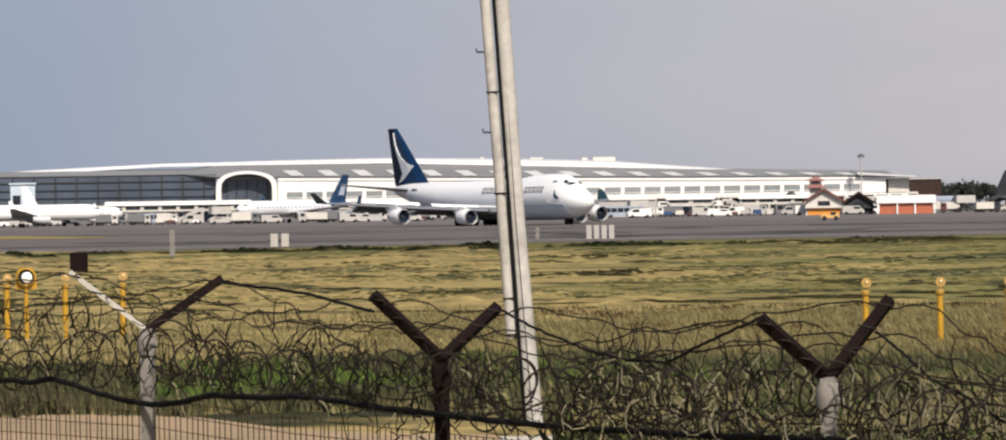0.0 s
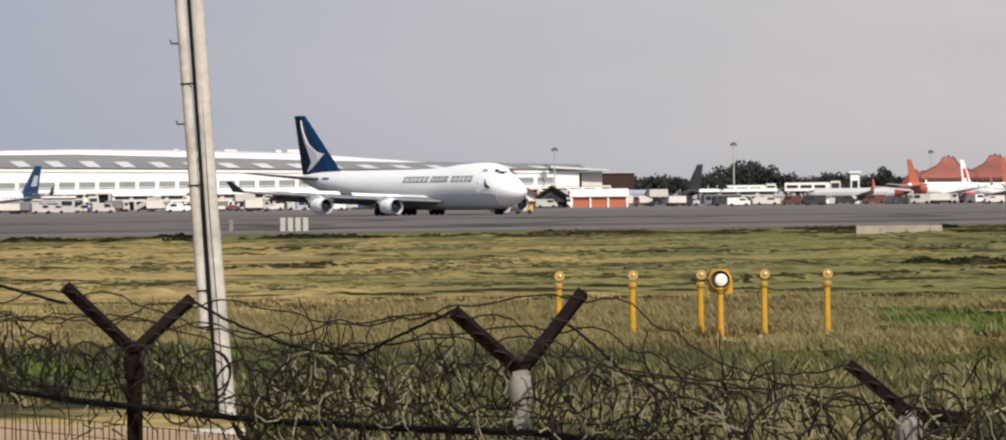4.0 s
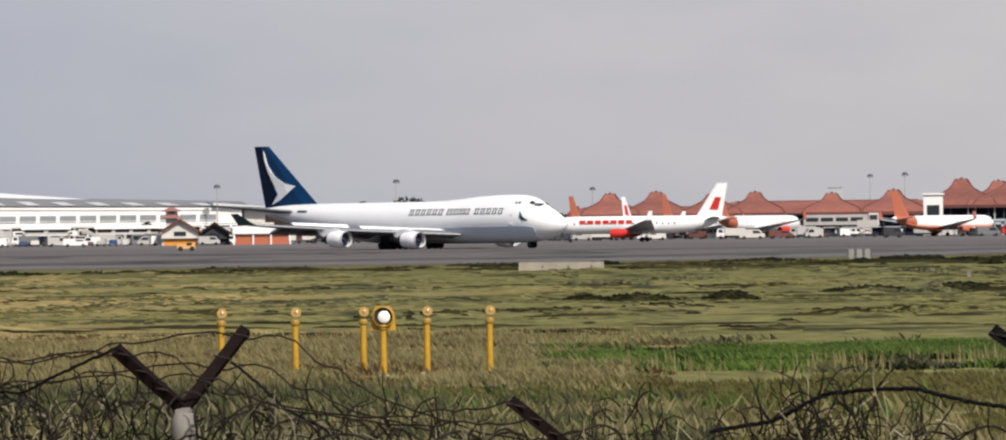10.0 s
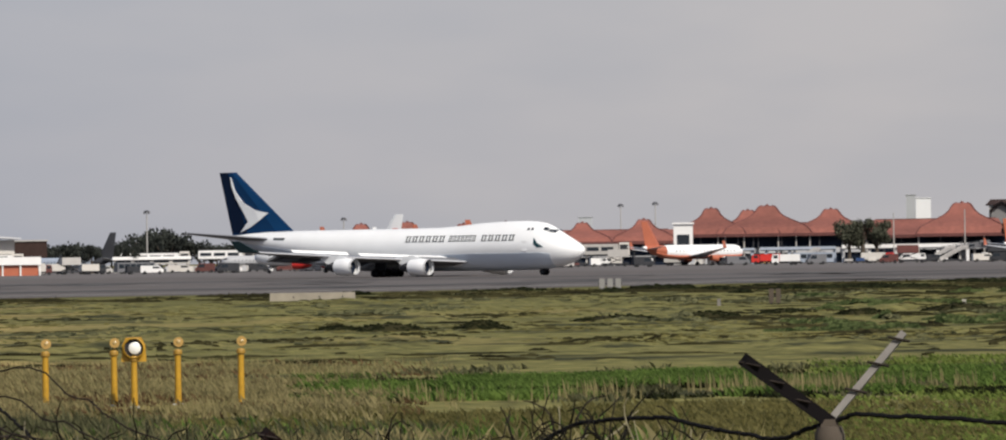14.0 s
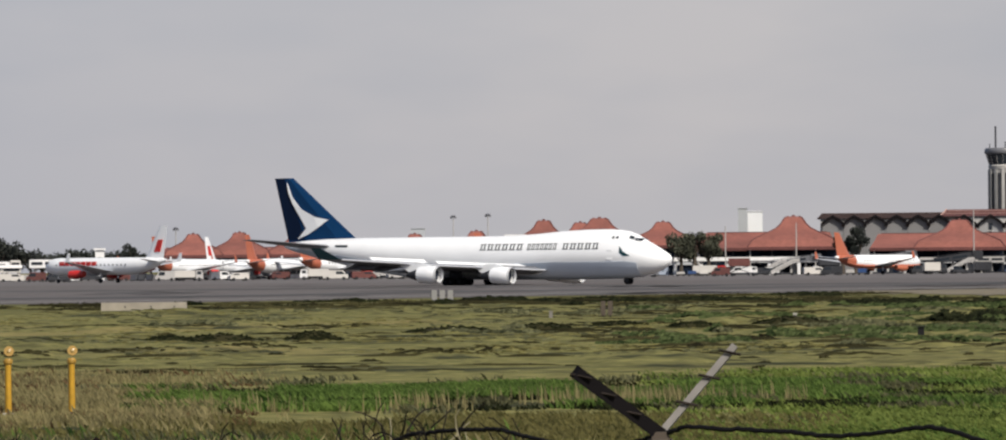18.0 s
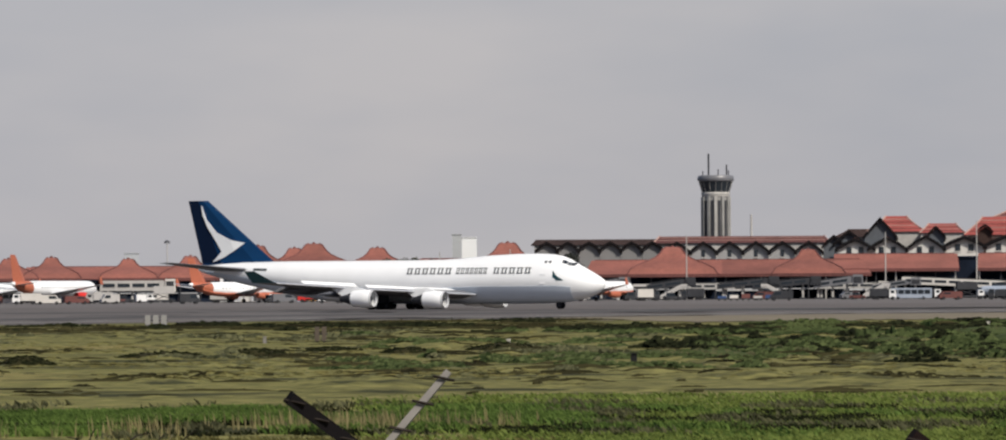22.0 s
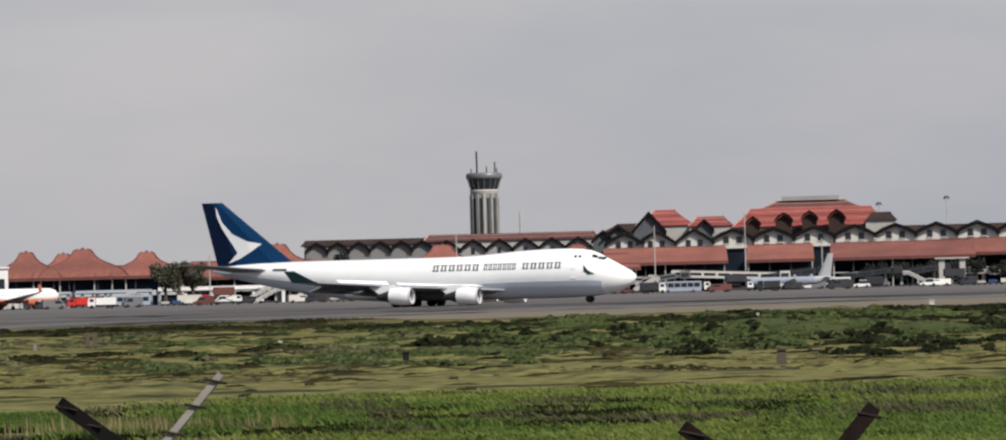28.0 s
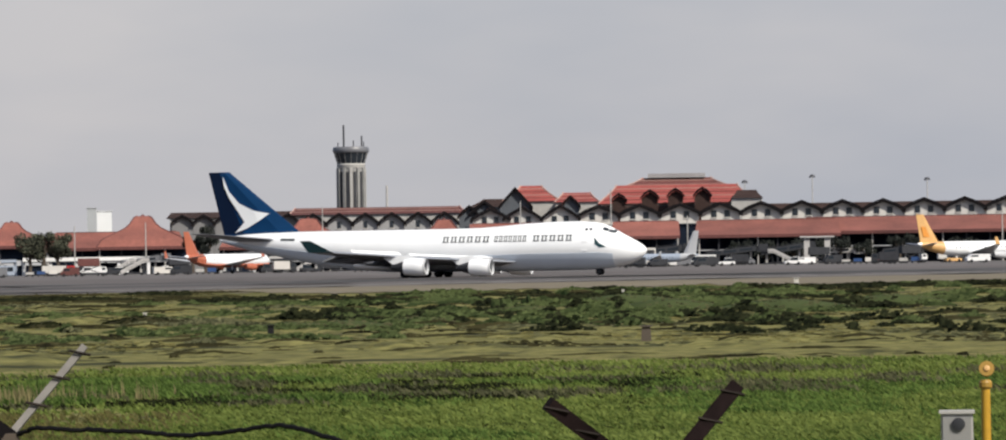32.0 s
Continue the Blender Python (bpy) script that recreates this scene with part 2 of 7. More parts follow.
CABLE = paint("black_cable_sheath", (0.007, 0.007, 0.008), 0.8, vary=0.3, grain=20, bump=0, spec=0.1)
YELLOW = paint("yellow_enamel", (0.40, 0.225, 0.016), 0.45, vary=0.35, grain=8, bump=0.001)
# near-black navy that puts the shade of open halls into the colour
PAINTED_SHADE = paint("painted_interior_shade", (0.011, 0.016, 0.028), 0.95, vary=0.5, grain=0.25, bump=0, spec=0.05)
LENS_DULL = paint("dusty_lens", (0.36, 0.26, 0.10), 0.2, vary=0.2, grain=10, bump=0)
LAMP_GLASS = paint("lamp_lens", (0.80, 0.80, 0.76), 0.15, vary=0.1, grain=10, bump=0)
ORANGE = paint("orange_red_paint", (0.37, 0.112, 0.062), 0.4, vary=0.12, grain=0.5, bump=0)
RED_PAINT = paint("red_paint", (0.52, 0.025, 0.018), 0.4, vary=0.12, grain=0.5, bump=0)
AMBER = paint("amber_paint", (0.60, 0.24, 0.035), 0.5, vary=0.15, grain=0.5, bump=0)
GOLD = paint("gold_brown_paint", (0.30, 0.175, 0.025), 0.5, vary=0.15, grain=0.5, bump=0)
BLUE_PAINT = paint("blue_paint", (0.012, 0.045, 0.14), 0.4, vary=0.15, grain=0.5, bump=0)
PALE_BLUE = paint("pale_blue_grey_paint", (0.30, 0.345, 0.42), 0.45, vary=0.12, grain=0.5, bump=0)
LEAF_FAR = leafy("far_tree_leaves", (0.018, 0.021, 0.020), (0.044, 0.049, 0.042), 0.15)
LEAF_GREY = leafy("grey_green_tree_leaves", (0.026, 0.030, 0.022), (0.095, 0.098, 0.070), 0.25)
LEAF_WEED = leafy("weed_leaves", (0.016, 0.019, 0.010), (0.108, 0.108, 0.056), 0.9)
BLADE_GREEN = leafy("green_grass_blades", (0.011, 0.026, 0.006), (0.112, 0.172, 0.040), 0.55)
BLADE_LUSH = leafy("lush_grass_blades", (0.036, 0.058, 0.012), (0.150, 0.188, 0.048), 0.22)
BUSH = leafy("bush_leaves", (0.012, 0.020, 0.007), (0.068, 0.086, 0.032), 0.35)
# near-black leaves, for dark scrub and for painted shade in grass gaps
SCRUB_AND_GAP = leafy("dark_scrub_and_gap_shade", (0.003, 0.0045, 0.002), (0.018, 0.021, 0.009), 0.5)
BLADE_DRY = leafy("dry_grass_blades", (0.085, 0.075, 0.036), (0.235, 0.205, 0.100), 0.3)
BLADE_DARK = leafy("dark_tussock_blades", (0.007, 0.007, 0.0035), (0.038, 0.035, 0.015), 0.3)
BLADE_OLIVE = leafy("olive_grass_blades", (0.040, 0.040, 0.015), (0.135, 0.122, 0.046), 0.4)
# near-black, with the gables' eave shadow in the colour; also one fence arm
NEAR_BLACK = paint("near_black_edge", (0.009, 0.008, 0.009), 0.9, vary=0.4, grain=1.0, bump=0, spec=0.05)
RIDGE_PALE = paint("faded_ridge_tile", (0.34, 0.22, 0.19), 0.85, vary=0.2, grain=1.0, bump=0)
BARK = paint("bark", (0.07, 0.055, 0.042), 0.9, vary=0.3, grain=3)

# ---- mesh helpers ----


class Shape:
    """Collects vertices and faces of one part."""

    def __init__(self):
        self.v, self.f = [], []

    def add(self, verts, faces):
        k = len(self.v)
        self.v += [tuple(p) for p in verts]
        self.f += [tuple(i + k for i in f) for f in faces]
        return self

    def box(self, x0, x1, y0, y1, z0, z1, m=None, inset=0.0):
        i = inset
        vs = [(x0, y0, z0), (x1, y0, z0), (x1, y1, z0), (x0, y1, z0), (x0 + i, y0 + i, z1), (x1 - i, y0 + i, z1), (x1 - i, y1 - i, z1), (x0 + i, y1 - i, z1)]
        if m is not None:
            vs = [m @ Vector(p) for p in vs]
        return self.add(vs, [(3, 2, 1, 0), (4, 5, 6, 7), (0, 1, 5, 4), (1, 2, 6, 5), (2, 3, 7, 6), (3, 0, 4, 7)])

    def loft(self, rings, closed=True, caps=True):
        n = len(rings[0])
        vs = [p for r in rings for p in r]
        fs = []
        for a in range(len(rings) - 1):
            for i in range(n if closed else n - 1):
                j = (i + 1) % n
                fs.append((a * n + i, a * n + j, (a + 1) * n + j, (a + 1) * n + i))
        if caps and closed:
            fs.append(tuple(reversed(range(n))))
            fs.append(tuple((len(rings) - 1) * n + i for i in range(n)))
        return self.add(vs, fs)

    def tube(self, pts, r, n=6, r1=None):
        pts = [Vector(p) for p in pts]
        rings, last = [], None
        for i, p in enumerate(pts):
            d = (pts[min(i + 1, len(pts) - 1)] - pts[max(i - 1, 0)]).normalized()
            if last is None:
                last = d.orthogonal().normalized()
            last = (last - d * last.dot(d)).normalized()
            w = d.cross(last)
            rr = r if r1 is None else r + (r1 - r) * i / (len(pts) - 1)
            rings.append([p + (last * math.cos(2 * math.pi * k / n) + w * math.sin(2 * math.pi * k / n)) * rr for k in range(n)])
        return self.loft(rings)

    def turned(self, profile, n=16, m=None):
        """A solid of revolution about z; profile: (radius, z)."""
        rings = [[(r * math.cos(2 * math.pi * k / n), r * math.sin(2 * math.pi * k / n), z) for k in range(n)] for r, z in profile]
        if m is not None:
            rings = [[m @ Vector(p) for p in r] for r in rings]
        return self.loft(rings)

    def slab(self, outline, y0, y1):
        """An outline in x, z, given thickness along y."""
        n = len(outline)
        vs = [(x, y0, z) for x, z in outline] + [(x, y1, z) for x, z in outline]
        fs = [tuple(range(n)), tuple(reversed(range(n, 2 * n)))] + [(i, i + n, (i + 1) % n + n, (i + 1) % n) for i in range(n)]
        return self.add(vs, fs)

    def mesh(self, name, smooth=False):
        me = bpy.data.meshes.new(name)
        me.from_pydata([tuple(p) for p in self.v], [], self.f)
        bm = bmesh.new()
        bm.from_mesh(me)
        if len(bm.faces) < 20000:
            bmesh.ops.recalc_face_normals(bm, faces=bm.faces[:])
        if smooth:
            for f in bm.faces:
                f.smooth = True
            for e in bm.edges:
                if len(e.link_faces) == 2 and e.calc_face_angle(0) > 0.7:
                    e.smooth = False
        bm.to_mesh(me)
        bm.free()
        return me


def part(name, shape, material, parent=None, label="", smooth=False, at=None):
    me = shape if isinstance(shape, bpy.types.Mesh) else shape.mesh(name, smooth)
    if not me.materials:
        me.materials.append(material)
    ob = new(name, me)
    if parent is not None:
        ob.parent = parent
    if at is not None:
        ob.matrix_basis = at
    if label:
        ob["label"] = label
    return ob


def thing(name, m, label, category, group="", kind=""):
    ob = new(name)
    ob.matrix_basis = m
    return tagged(ob, label, category, group, kind)


def spot(b, d, z=0.0, turn=0.0):
    """A place at bearing b and distance d; its local x runs to the right as seen from the eye, its y away."""
    a = b / RAD
    return pose(d * math.sin(a), d * math.cos(a), z, 0, 0, -math.degrees(a) + turn)


# ---- the ground: one sheet to the horizon, with paved strips on it ----


def reach(v):
    """Distance at which the ground lies v/7000 of a radian under the eye's level."""
    return EYE.z * RAD / v


def flat(b, d, z):
    return (d * math.sin(b / RAD), d * math.cos(b / RAD), z)


sheet = Shape()
rings = [[(r * math.cos(2 * math.pi * k / 64), r * math.sin(2 * math.pi * k / 64), 0.0) for k in range(64)] for r in (1.0, 60, 200, 600, 1500, 3000, 4900)]
sheet.loft(rings, caps=False)
sheet.f.append(tuple(range(64)))
tagged(part("ground", sheet, GRASS), "airfield grass in straw and green patches", "ground", kind="structure")

EDGE = ((-3000, 62), (-2000, 56), (-1500, 54), (-600, 52), (-100, 47), (300, 45), (800, 41), (1900, 36))


def edge(b):
    for (b0, v0), (b1, v1) in zip(EDGE, EDGE[1:]):
        if b0 <= b <= b1:
            return v0 + (v1 - v0) * (b - b0) / (b1 - b0)
    return EDGE[0][1] if b < EDGE[0][0] else EDGE[-1][1]


def strip(name, near, far, z, material, label, category):
    s = Shape()
    bs = [-6000 + 250 * i for i in range(49)]
    vs, fs = [], []
    for b in bs:
        vs += [flat(b, reach(near(b)), z), flat(b, reach(far(b)), z)]
    for i in range(len(bs) - 1):
        fs.append((2 * i, 2 * i + 2, 2 * i + 3, 2 * i + 1))
    s.add(vs, fs)
    return tagged(part(name, s, material), label, category, kind="structure")


strip("road", lambda b: edge(b), lambda b: 27.8, 0.03, ASPHALT, "weathered grey asphalt runway strip", "runway")
strip("pavement", lambda b: 23.5, lambda b: 8.0, 0.04, APRON, "pale concrete apron before the terminals", "apron")
strip("road", lambda b: 28.0, lambda b: 23.0, 0.035, ASPHALT, "grey asphalt taxiway", "taxiway")
strip("trim", lambda b: edge(b) - 7.5, lambda b: edge(b) - 9.5, 0.05, ASPHALT_DARK, "dark rubber marks along the runway", "marking")
strip("trim", lambda b: 31.5 + 0.10 * (edge(b) - 36), lambda b: 30.2 + 0.10 * (edge(b) - 36), 0.05, ASPHALT_DARK, "dark joint along the runway edge", "marking")
strip("trim", lambda b: edge(b) - 3.0, lambda b: edge(b) - 3.5, 0.05, LINE_WHITE, "worn white edge line", "marking")

def smears(name, material, label, count, v0, v1, z, seed, thick):
    """Broken dark or pale smears along the pavement."""
    r = random.Random(seed)
    s = Shape()
    for _ in range(count):
        b, v, run, h = r.uniform(-3200, 2200), r.uniform(v0, v1), r.uniform(30, 150), thick * r.uniform(0.4, 1.0)
        n, k = 8, len(s.v)
        for i in range(n + 1):
            q = -1 + 2 * i / n
            bb = b + q * run
            top = min(edge(bb) - 1.5, v + 0.10 * (edge(b) - 36) + 1.2 * noise.noise((bb * 0.02, v, seed)))
            w = h * (1 - q * q) + 0.05
            s.v += [flat(bb, reach(top + w / 2), z), flat(bb, reach(top - w / 2), z)]
        s.f += [(k + 2 * i, k + 2 * i + 2, k + 2 * i + 3, k + 2 * i + 1) for i in range(n)]
    return tagged(part(name, s, material), label, "marking", kind="stuff")


smears("rubber_smears", ASPHALT_DARK, "dark tyre smears along the runway", 64, 30.5, 46, 0.056, 5.0, 1.5)
smears("worn_patches", APRON, "pale worn streaks along the runway", 70, 29, 44, 0.044, 9.0, 2.2)

VERGE = paint("dusty_verge", (0.135, 0.112, 0.072), 0.95, vary=0.3, grain=0.5, bump=0.03)
verge = Shape()
bs = [330 + 20 * i for i in range(90)]
verge.add([flat(b, reach(edge(b) + v), 0.06) for b in bs for v in (min(1.0, (b - 330) / 300) * (9 + 5 * noise.noise((b * 0.008, 1.0, 0.0)) + 3 * noise.noise((b * 0.04, 2.0, 0.0))) + 0.5, -0.5)], [(2 * i, 2 * i + 2, 2 * i + 3, 2 * i + 1) for i in range(89)])
tagged(part("ground", verge, VERGE), "dusty brown verge along the runway", "verge", kind="structure")

EDGE_GRASS = leafy("runway_edge_grass", (0.040, 0.042, 0.014), (0.150, 0.142, 0.048), 0.25)
green = Shape()
bs = [-3000 + 20 * i for i in range(180)]
green.add([flat(b, reach(edge(b) + v), 0.025) for b in bs for v in (13 + 9 * noise.noise((b * 0.006, 3.0, 0.0)) + 5 * noise.noise((b * 0.03, 4.0, 0.0)), 0.3)], [(2 * i, 2 * i + 2, 2 * i + 3, 2 * i + 1) for i in range(179)])
tagged(part("ground", green, EDGE_GRASS), "greener grass along the runway edge", "grass", kind="structure")

# bare track behind the fence
track = Shape()
bs = [-4200 + 150 * i for i in range(20)]
track.add([flat(b, d, 0.03) for b in bs for d in (36, 52 + max(0.0, -1400 - b) * 0.0145 + 1.2 * math.sin(b * 0.013))], [(2 * i, 2 * i + 2, 2 * i + 3, 2 * i + 1) for i in range(19)])
TRACK = paint("dry_earth", (0.265, 0.188, 0.108), 0.95, vary=0.3, grain=1.5, bump=0.05)
tagged(part("road", track, TRACK), "dry brown earth track inside the fence", "track", kind="structure")

# ---- grass and weeds ----
rnd = random.Random(7)


def tuft_field(name, material, label, count, pick, height, width, lean=0.35, blades=3):
    s = Shape()
    vs, fs = s.v, s.f
    for _ in range(count):
        b, d = pick()
        x, y, _z = flat(b, d, 0)
        for _k in range(blades):
            h = height * rnd.uniform(0.5, 1.25)
            w = width * rnd.uniform(0.6, 1.4)
            ox, oy = rnd.uniform(-1, 1) * width * 4, rnd.uniform(-1, 1) * width * 4
            lx, ly = rnd.uniform(-lean, lean) * h, rnd.uniform(-lean, lean) * h
            k = len(vs)
            vs += [(x + ox - w / 2, y + oy, -0.02), (x + ox + w / 2, y + oy, -0.02), (x + ox + lx * 0.5 + w * 0.3, y + oy + ly * 0.5, h * 0.6), (x + ox + lx * 1.3, y + oy + ly * 1.3, h)]
            fs += [(k, k + 1, k + 2), (k, k + 2, k + 3)]
    return tagged(part(name, s, material), label, "grass", kind="stuff")


def patchy(b0, b1, d0, d1, seed, cut=0.0, scale=0.06):
    def pick():
        while True:
            b, d = rnd.uniform(b0, b1), 1 / rnd.uniform(1 / d1, 1 / d0)
            if (abs(b + 1734) < 70 and d < 63) or (b < -1760 and d < 67 + 2 * noise.noise((b * 0.02, 0.0, 5.0))):
                continue
            x, y, _ = flat(b, d, 0)
            fray = 0.9 * max(0.0, 1 - min(b - b0, b1 - b) / 420) + 0.5 * max(0.0, 1 - min(d - d0, d1 - d) / 6)
            if noise.noise((x * scale, y * scale * 0.7, seed)) - rnd.random() * fray > cut:
                return b, d
    return pick


tuft_field("tall_grass", BLADE_GREEN, "tall green grass beside the approach lights", 14500, patchy(-700, 700, 94, 112, 1.0, -0.05, 0.30), 0.20, 0.050, 0.8)
tuft_field("tall_grass", BLADE_LUSH, "lush yellow-green grass behind the fence", 38000, patchy(100, 1900, 62, 128, 2.0, -0.6, 0.14), 0.095, 0.060, 1.3)
tuft_field("tall_grass", BLADE_GREEN, "green grass patches behind the fence", 4500, patchy(400, 1900, 68, 110, 16.0, 0.08, 0.14), 0.13, 0.050, 1.0)
tuft_field("dry_grass", BLADE_DRY, "dry straw-coloured grass over the field", 13000, patchy(-2800, -450, 62, 135, 3.0, -0.35), 0.17, 0.028)
tuft_field("rough_grass", BLADE_OLIVE, "rough olive grass behind the fence", 10000, patchy(-1150, 420, 62, 90, 33.0, -0.25, 0.25), 0.13, 0.05, 0.9)
BROWN_STALK = leafy("brown_stalks", (0.040, 0.026, 0.014), (0.125, 0.078, 0.040), 0.5)
tuft_field("dry_grass", BLADE_DRY, "tall dry tan grass behind the wire", 8500, patchy(-1980, -560, 82, 126, 51.0, -0.2, 0.2), 0.21, 0.034, 0.6)
tuft_field("dead_stalks", BROWN_STALK, "brown dead stalks in the dry grass", 3000, patchy(-2000, -500, 84, 132, 53.0, -0.05, 0.4), 0.13, 0.05, 1.2)
tuft_field("seed_stalks", BLADE_DRY, "pale seed stalks standing in the tall green grass", 420, patchy(-640, 500, 93, 99, 31.0, 0.0, 0.3), 0.42, 0.022, 0.15, 2)
tuft_field("weeds", LEAF_WEED, "dark tufts among the tall grass", 3000, patchy(-720, 1900, 92, 120, 13.0, 0.16, 0.35), 0.17, 0.07, 0.9)
# near-black tufts put the shade between the blades into colour
tuft_field("weeds", SCRUB_AND_GAP, "near-black tufts for the shade in gaps of the tall grass", 4200, patchy(-690, 1300, 93, 113, 18.0, 0.1, 0.4), 0.13, 0.08, 1.0)
tuft_field("weeds", SCRUB_AND_GAP, "near-black tufts for the shade in gaps of the lush grass", 2600, patchy(300, 1900, 68, 110, 19.0, 0.2, 0.22), 0.06, 0.09, 1.3)
tuft_field("weeds", SCRUB_AND_GAP, "near-black tufts for the shade in gaps of the weeds", 1500, patchy(-2900, -1000, 60, 86, 20.0, 0.12, 0.5), 0.20, 0.05, 0.8)
tuft_field("weeds", LEAF_WEED, "dark green weeds close behind the fence", 5400, patchy(-1720, -450, 47, 76, 14.0, -0.25, 0.4), 0.32, 0.045, 0.6)
tuft_field("weeds", BLADE_GREEN, "green weed shoots close behind the fence", 1900, patchy(-1720, -100, 48, 80, 58.0, -0.05, 0.4), 0.28, 0.04, 0.6)
tuft_field("weeds", SCRUB_AND_GAP, "dark leafy clumps close behind the fence", 1900, patchy(-1720, -620, 48, 70, 57.0, -0.05, 0.45), 0.20, 0.085, 0.9)
tuft_field("weeds", BLADE_DRY, "dry weeds close behind the fence", 3600, patchy(-1750, 60, 47, 72, 15.0, 0.0, 0.4), 0.36, 0.03, 0.5)
tuft_field("weeds", LEAF_WEED, "dark green weeds along the fence", 3600, patchy(-2900, -900, 64, 86, 4.0, 0.0, 0.3), 0.34, 0.04)
tuft_field("weeds", LEAF_WEED, "green weeds along the fence", 4600, patchy(-2900, -1000, 62, 88, 5.0, -0.05, 0.3), 0.28, 0.045)
tuft_field("weeds", BLADE_GREEN, "bright green weeds along the fence", 800, patchy(-2700, -1350, 66, 86, 8.0, 0.08, 0.3), 0.36, 0.04)


def lift(x, y):
    """Height of the low swells of the field over the flat ground."""
    n = noise.noise((x * 0.20, y * 0.055, 3.0)) + 0.45 * noise.noise((x * 0.55, y * 0.16, 8.0)) + 0.30 * noise.noise((x * 1.7, y * 0.5, 5.0))
    d = math.hypot(x, y)
    return 0.34 * max(0.0, n - 0.12) * min(1.0, max(0.0, (d - 122) / 25)) * min(1.0, max(0.0, (390 - d) / 60))


swells = Shape()
cols, rows = 560, 150
for j in range(rows + 1):
    d = reach(172 - j * 0.76)
    for i in range(cols + 1):
        x, y, _z = flat(-2950 + i * 8.7, d, 0)
        h = lift(x, y)
        swells.v.append((x, y, h if h > 0.004 else -0.03))
for j in range(rows):
    for i in range(cols):
        k = j * (cols + 1) + i
        swells.f.append((k, k + 1, k + cols + 2, k + cols + 1))
tagged(part("ground", swells, SWELL, smooth=True), "low grassy swells with dark olive growth over the field", "ground", kind="structure")


def swell_tufts(name, label, count, b0, b1, material, seed, cut, tall, wide):
    """Short ragged grass on the swells."""
    s = Shape()
    vs, fs = s.v, s.f
    made = 0
    while made < count:
        b, d = rnd.uniform(b0, b1), 1 / rnd.uniform(1 / 370, 1 / 150)
        x, y, _z = flat(b, d, 0)
        if noise.noise((x * 0.12, y * 0.045, seed)) < cut + 0.25 * rnd.random() or d > reach(edge(b) + 5):
            continue
        made += 1
        g, h, w = lift(x, y), tall * rnd.uniform(0.4, 1.3), wide * rnd.uniform(0.5, 1.5) * d / 200
        k = len(vs)
        vs += [(x - w, y, g - 0.02), (x + w, y, g - 0.02), (x + w * 0.5, y, g + h * rnd.uniform(0.5, 1.0)), (x - w * rnd.uniform(0.0, 0.8), y + 0.05, g + h)]
        fs.append((k, k + 1, k + 2, k + 3))
    return tagged(part(name, s, material), label, "grass", kind="stuff")


def ridges(name, label, count, b0, b1, d0, d1, seed, tall, cut, material=BLADE_DARK):
    """Low, long runs of dark grass."""
    s = Shape()
    vs, fs = s.v, s.f
    made = 0
    while made < count:
        b, d = rnd.uniform(b0, b1), 1 / rnd.uniform(1 / d1, 1 / d0)
        x0, y0, _z = flat(b, d, 0)
        if noise.noise((x0 * 0.02, y0 * 0.02, seed)) < cut or d > reach(edge(b) + (13 if b > 480 else 3)):
            continue
        made += 1
        run, h0, slope = (0.35 + 3.2 * rnd.random() ** 2) * d / 250, tall * rnd.uniform(0.4, 1.2), rnd.uniform(-0.6, 0.6)
        n = int(6 + run * 3.5)
        k = len(vs)
        for i in range(n + 1):
            q = -1 + 2 * i / n
            x, y = x0 + q * run, y0 + slope * q * run
            h = h0 * (1 - abs(q) ** 2.5) * (0.65 + 0.55 * rnd.random())
            g = lift(x, y)
            vs += [(x, y - h * 1.2, g - 0.02), (x + rnd.gauss(0, 0.06), y, g + h), (x, y + h * 2.5, g - 0.02)]
        for i in range(n):
            p = k + 3 * i
            fs += [(p, p + 3, p + 4, p + 1), (p + 1, p + 4, p + 5, p + 2)]
        for i in range(int(run * 4)):
            q = rnd.uniform(-0.9, 0.9)
            x, y, h, w = x0 + q * run, y0 + slope * q * run, h0 * rnd.uniform(0.8, 1.7) * (1 - q * q), rnd.uniform(0.04, 0.12) * d / 200
            k, g = len(vs), lift(x, y)
            vs += [(x - w, y, g - 0.02), (x + w, y, g - 0.02), (x + rnd.gauss(0, 0.1), y, g + h)]
            fs.append((k, k + 1, k + 2))
    return tagged(part(name, s, material), label, "grass", kind="stuff")


# an island of grass between the paved strips
isle = Shape()
bs = [-5000 + 145 * i for i in range(19)]
isle.add([flat(b, reach(v), 0.07) for b in bs for v in (37.5, 27.5 + max(0.0, (b + 2800) / 50.0))], [(2 * i, 2 * i + 2, 2 * i + 3, 2 * i + 1) for i in range(18)])
tagged(part("ground", isle, GRASS), "grass island between runway and taxiway", "ground", kind="structure")

swell_tufts("tussocks", "dark ragged grass on the swells of the field", 4200, -2900, 1900, LEAF_WEED, 41.0, 0.14, 0.06, 0.24)
swell_tufts("tussocks", "black-brown growth in patches of the field", 1100, -2900, 1900, BLADE_DARK, 44.0, 0.30, 0.075, 0.26)
swell_tufts("rough_grass", "olive grass tips on the swells of the field", 7000, -2900, 1900, BLADE_OLIVE, 47.0, -0.05, 0.045, 0.24)
ridges("tussocks", "dark runs of grass over the dry field", 380, -2900, 1900, 128, 460, 6.0, 0.085, -0.25)
ridges("tussocks", "dark runs of rough grass", 200, -100, 1900, 150, 330, 7.0, 0.14, -0.1)
ridges("tussocks", "dark grass along the runway edge", 330, -2900, 1900, 330, 520, 9.0, 0.22, -0.2)
ridges("bushes", "low dark green bushes near the runway", 34, 720, 1900, 235, 420, 11.0, 0.48, -0.15, BUSH)


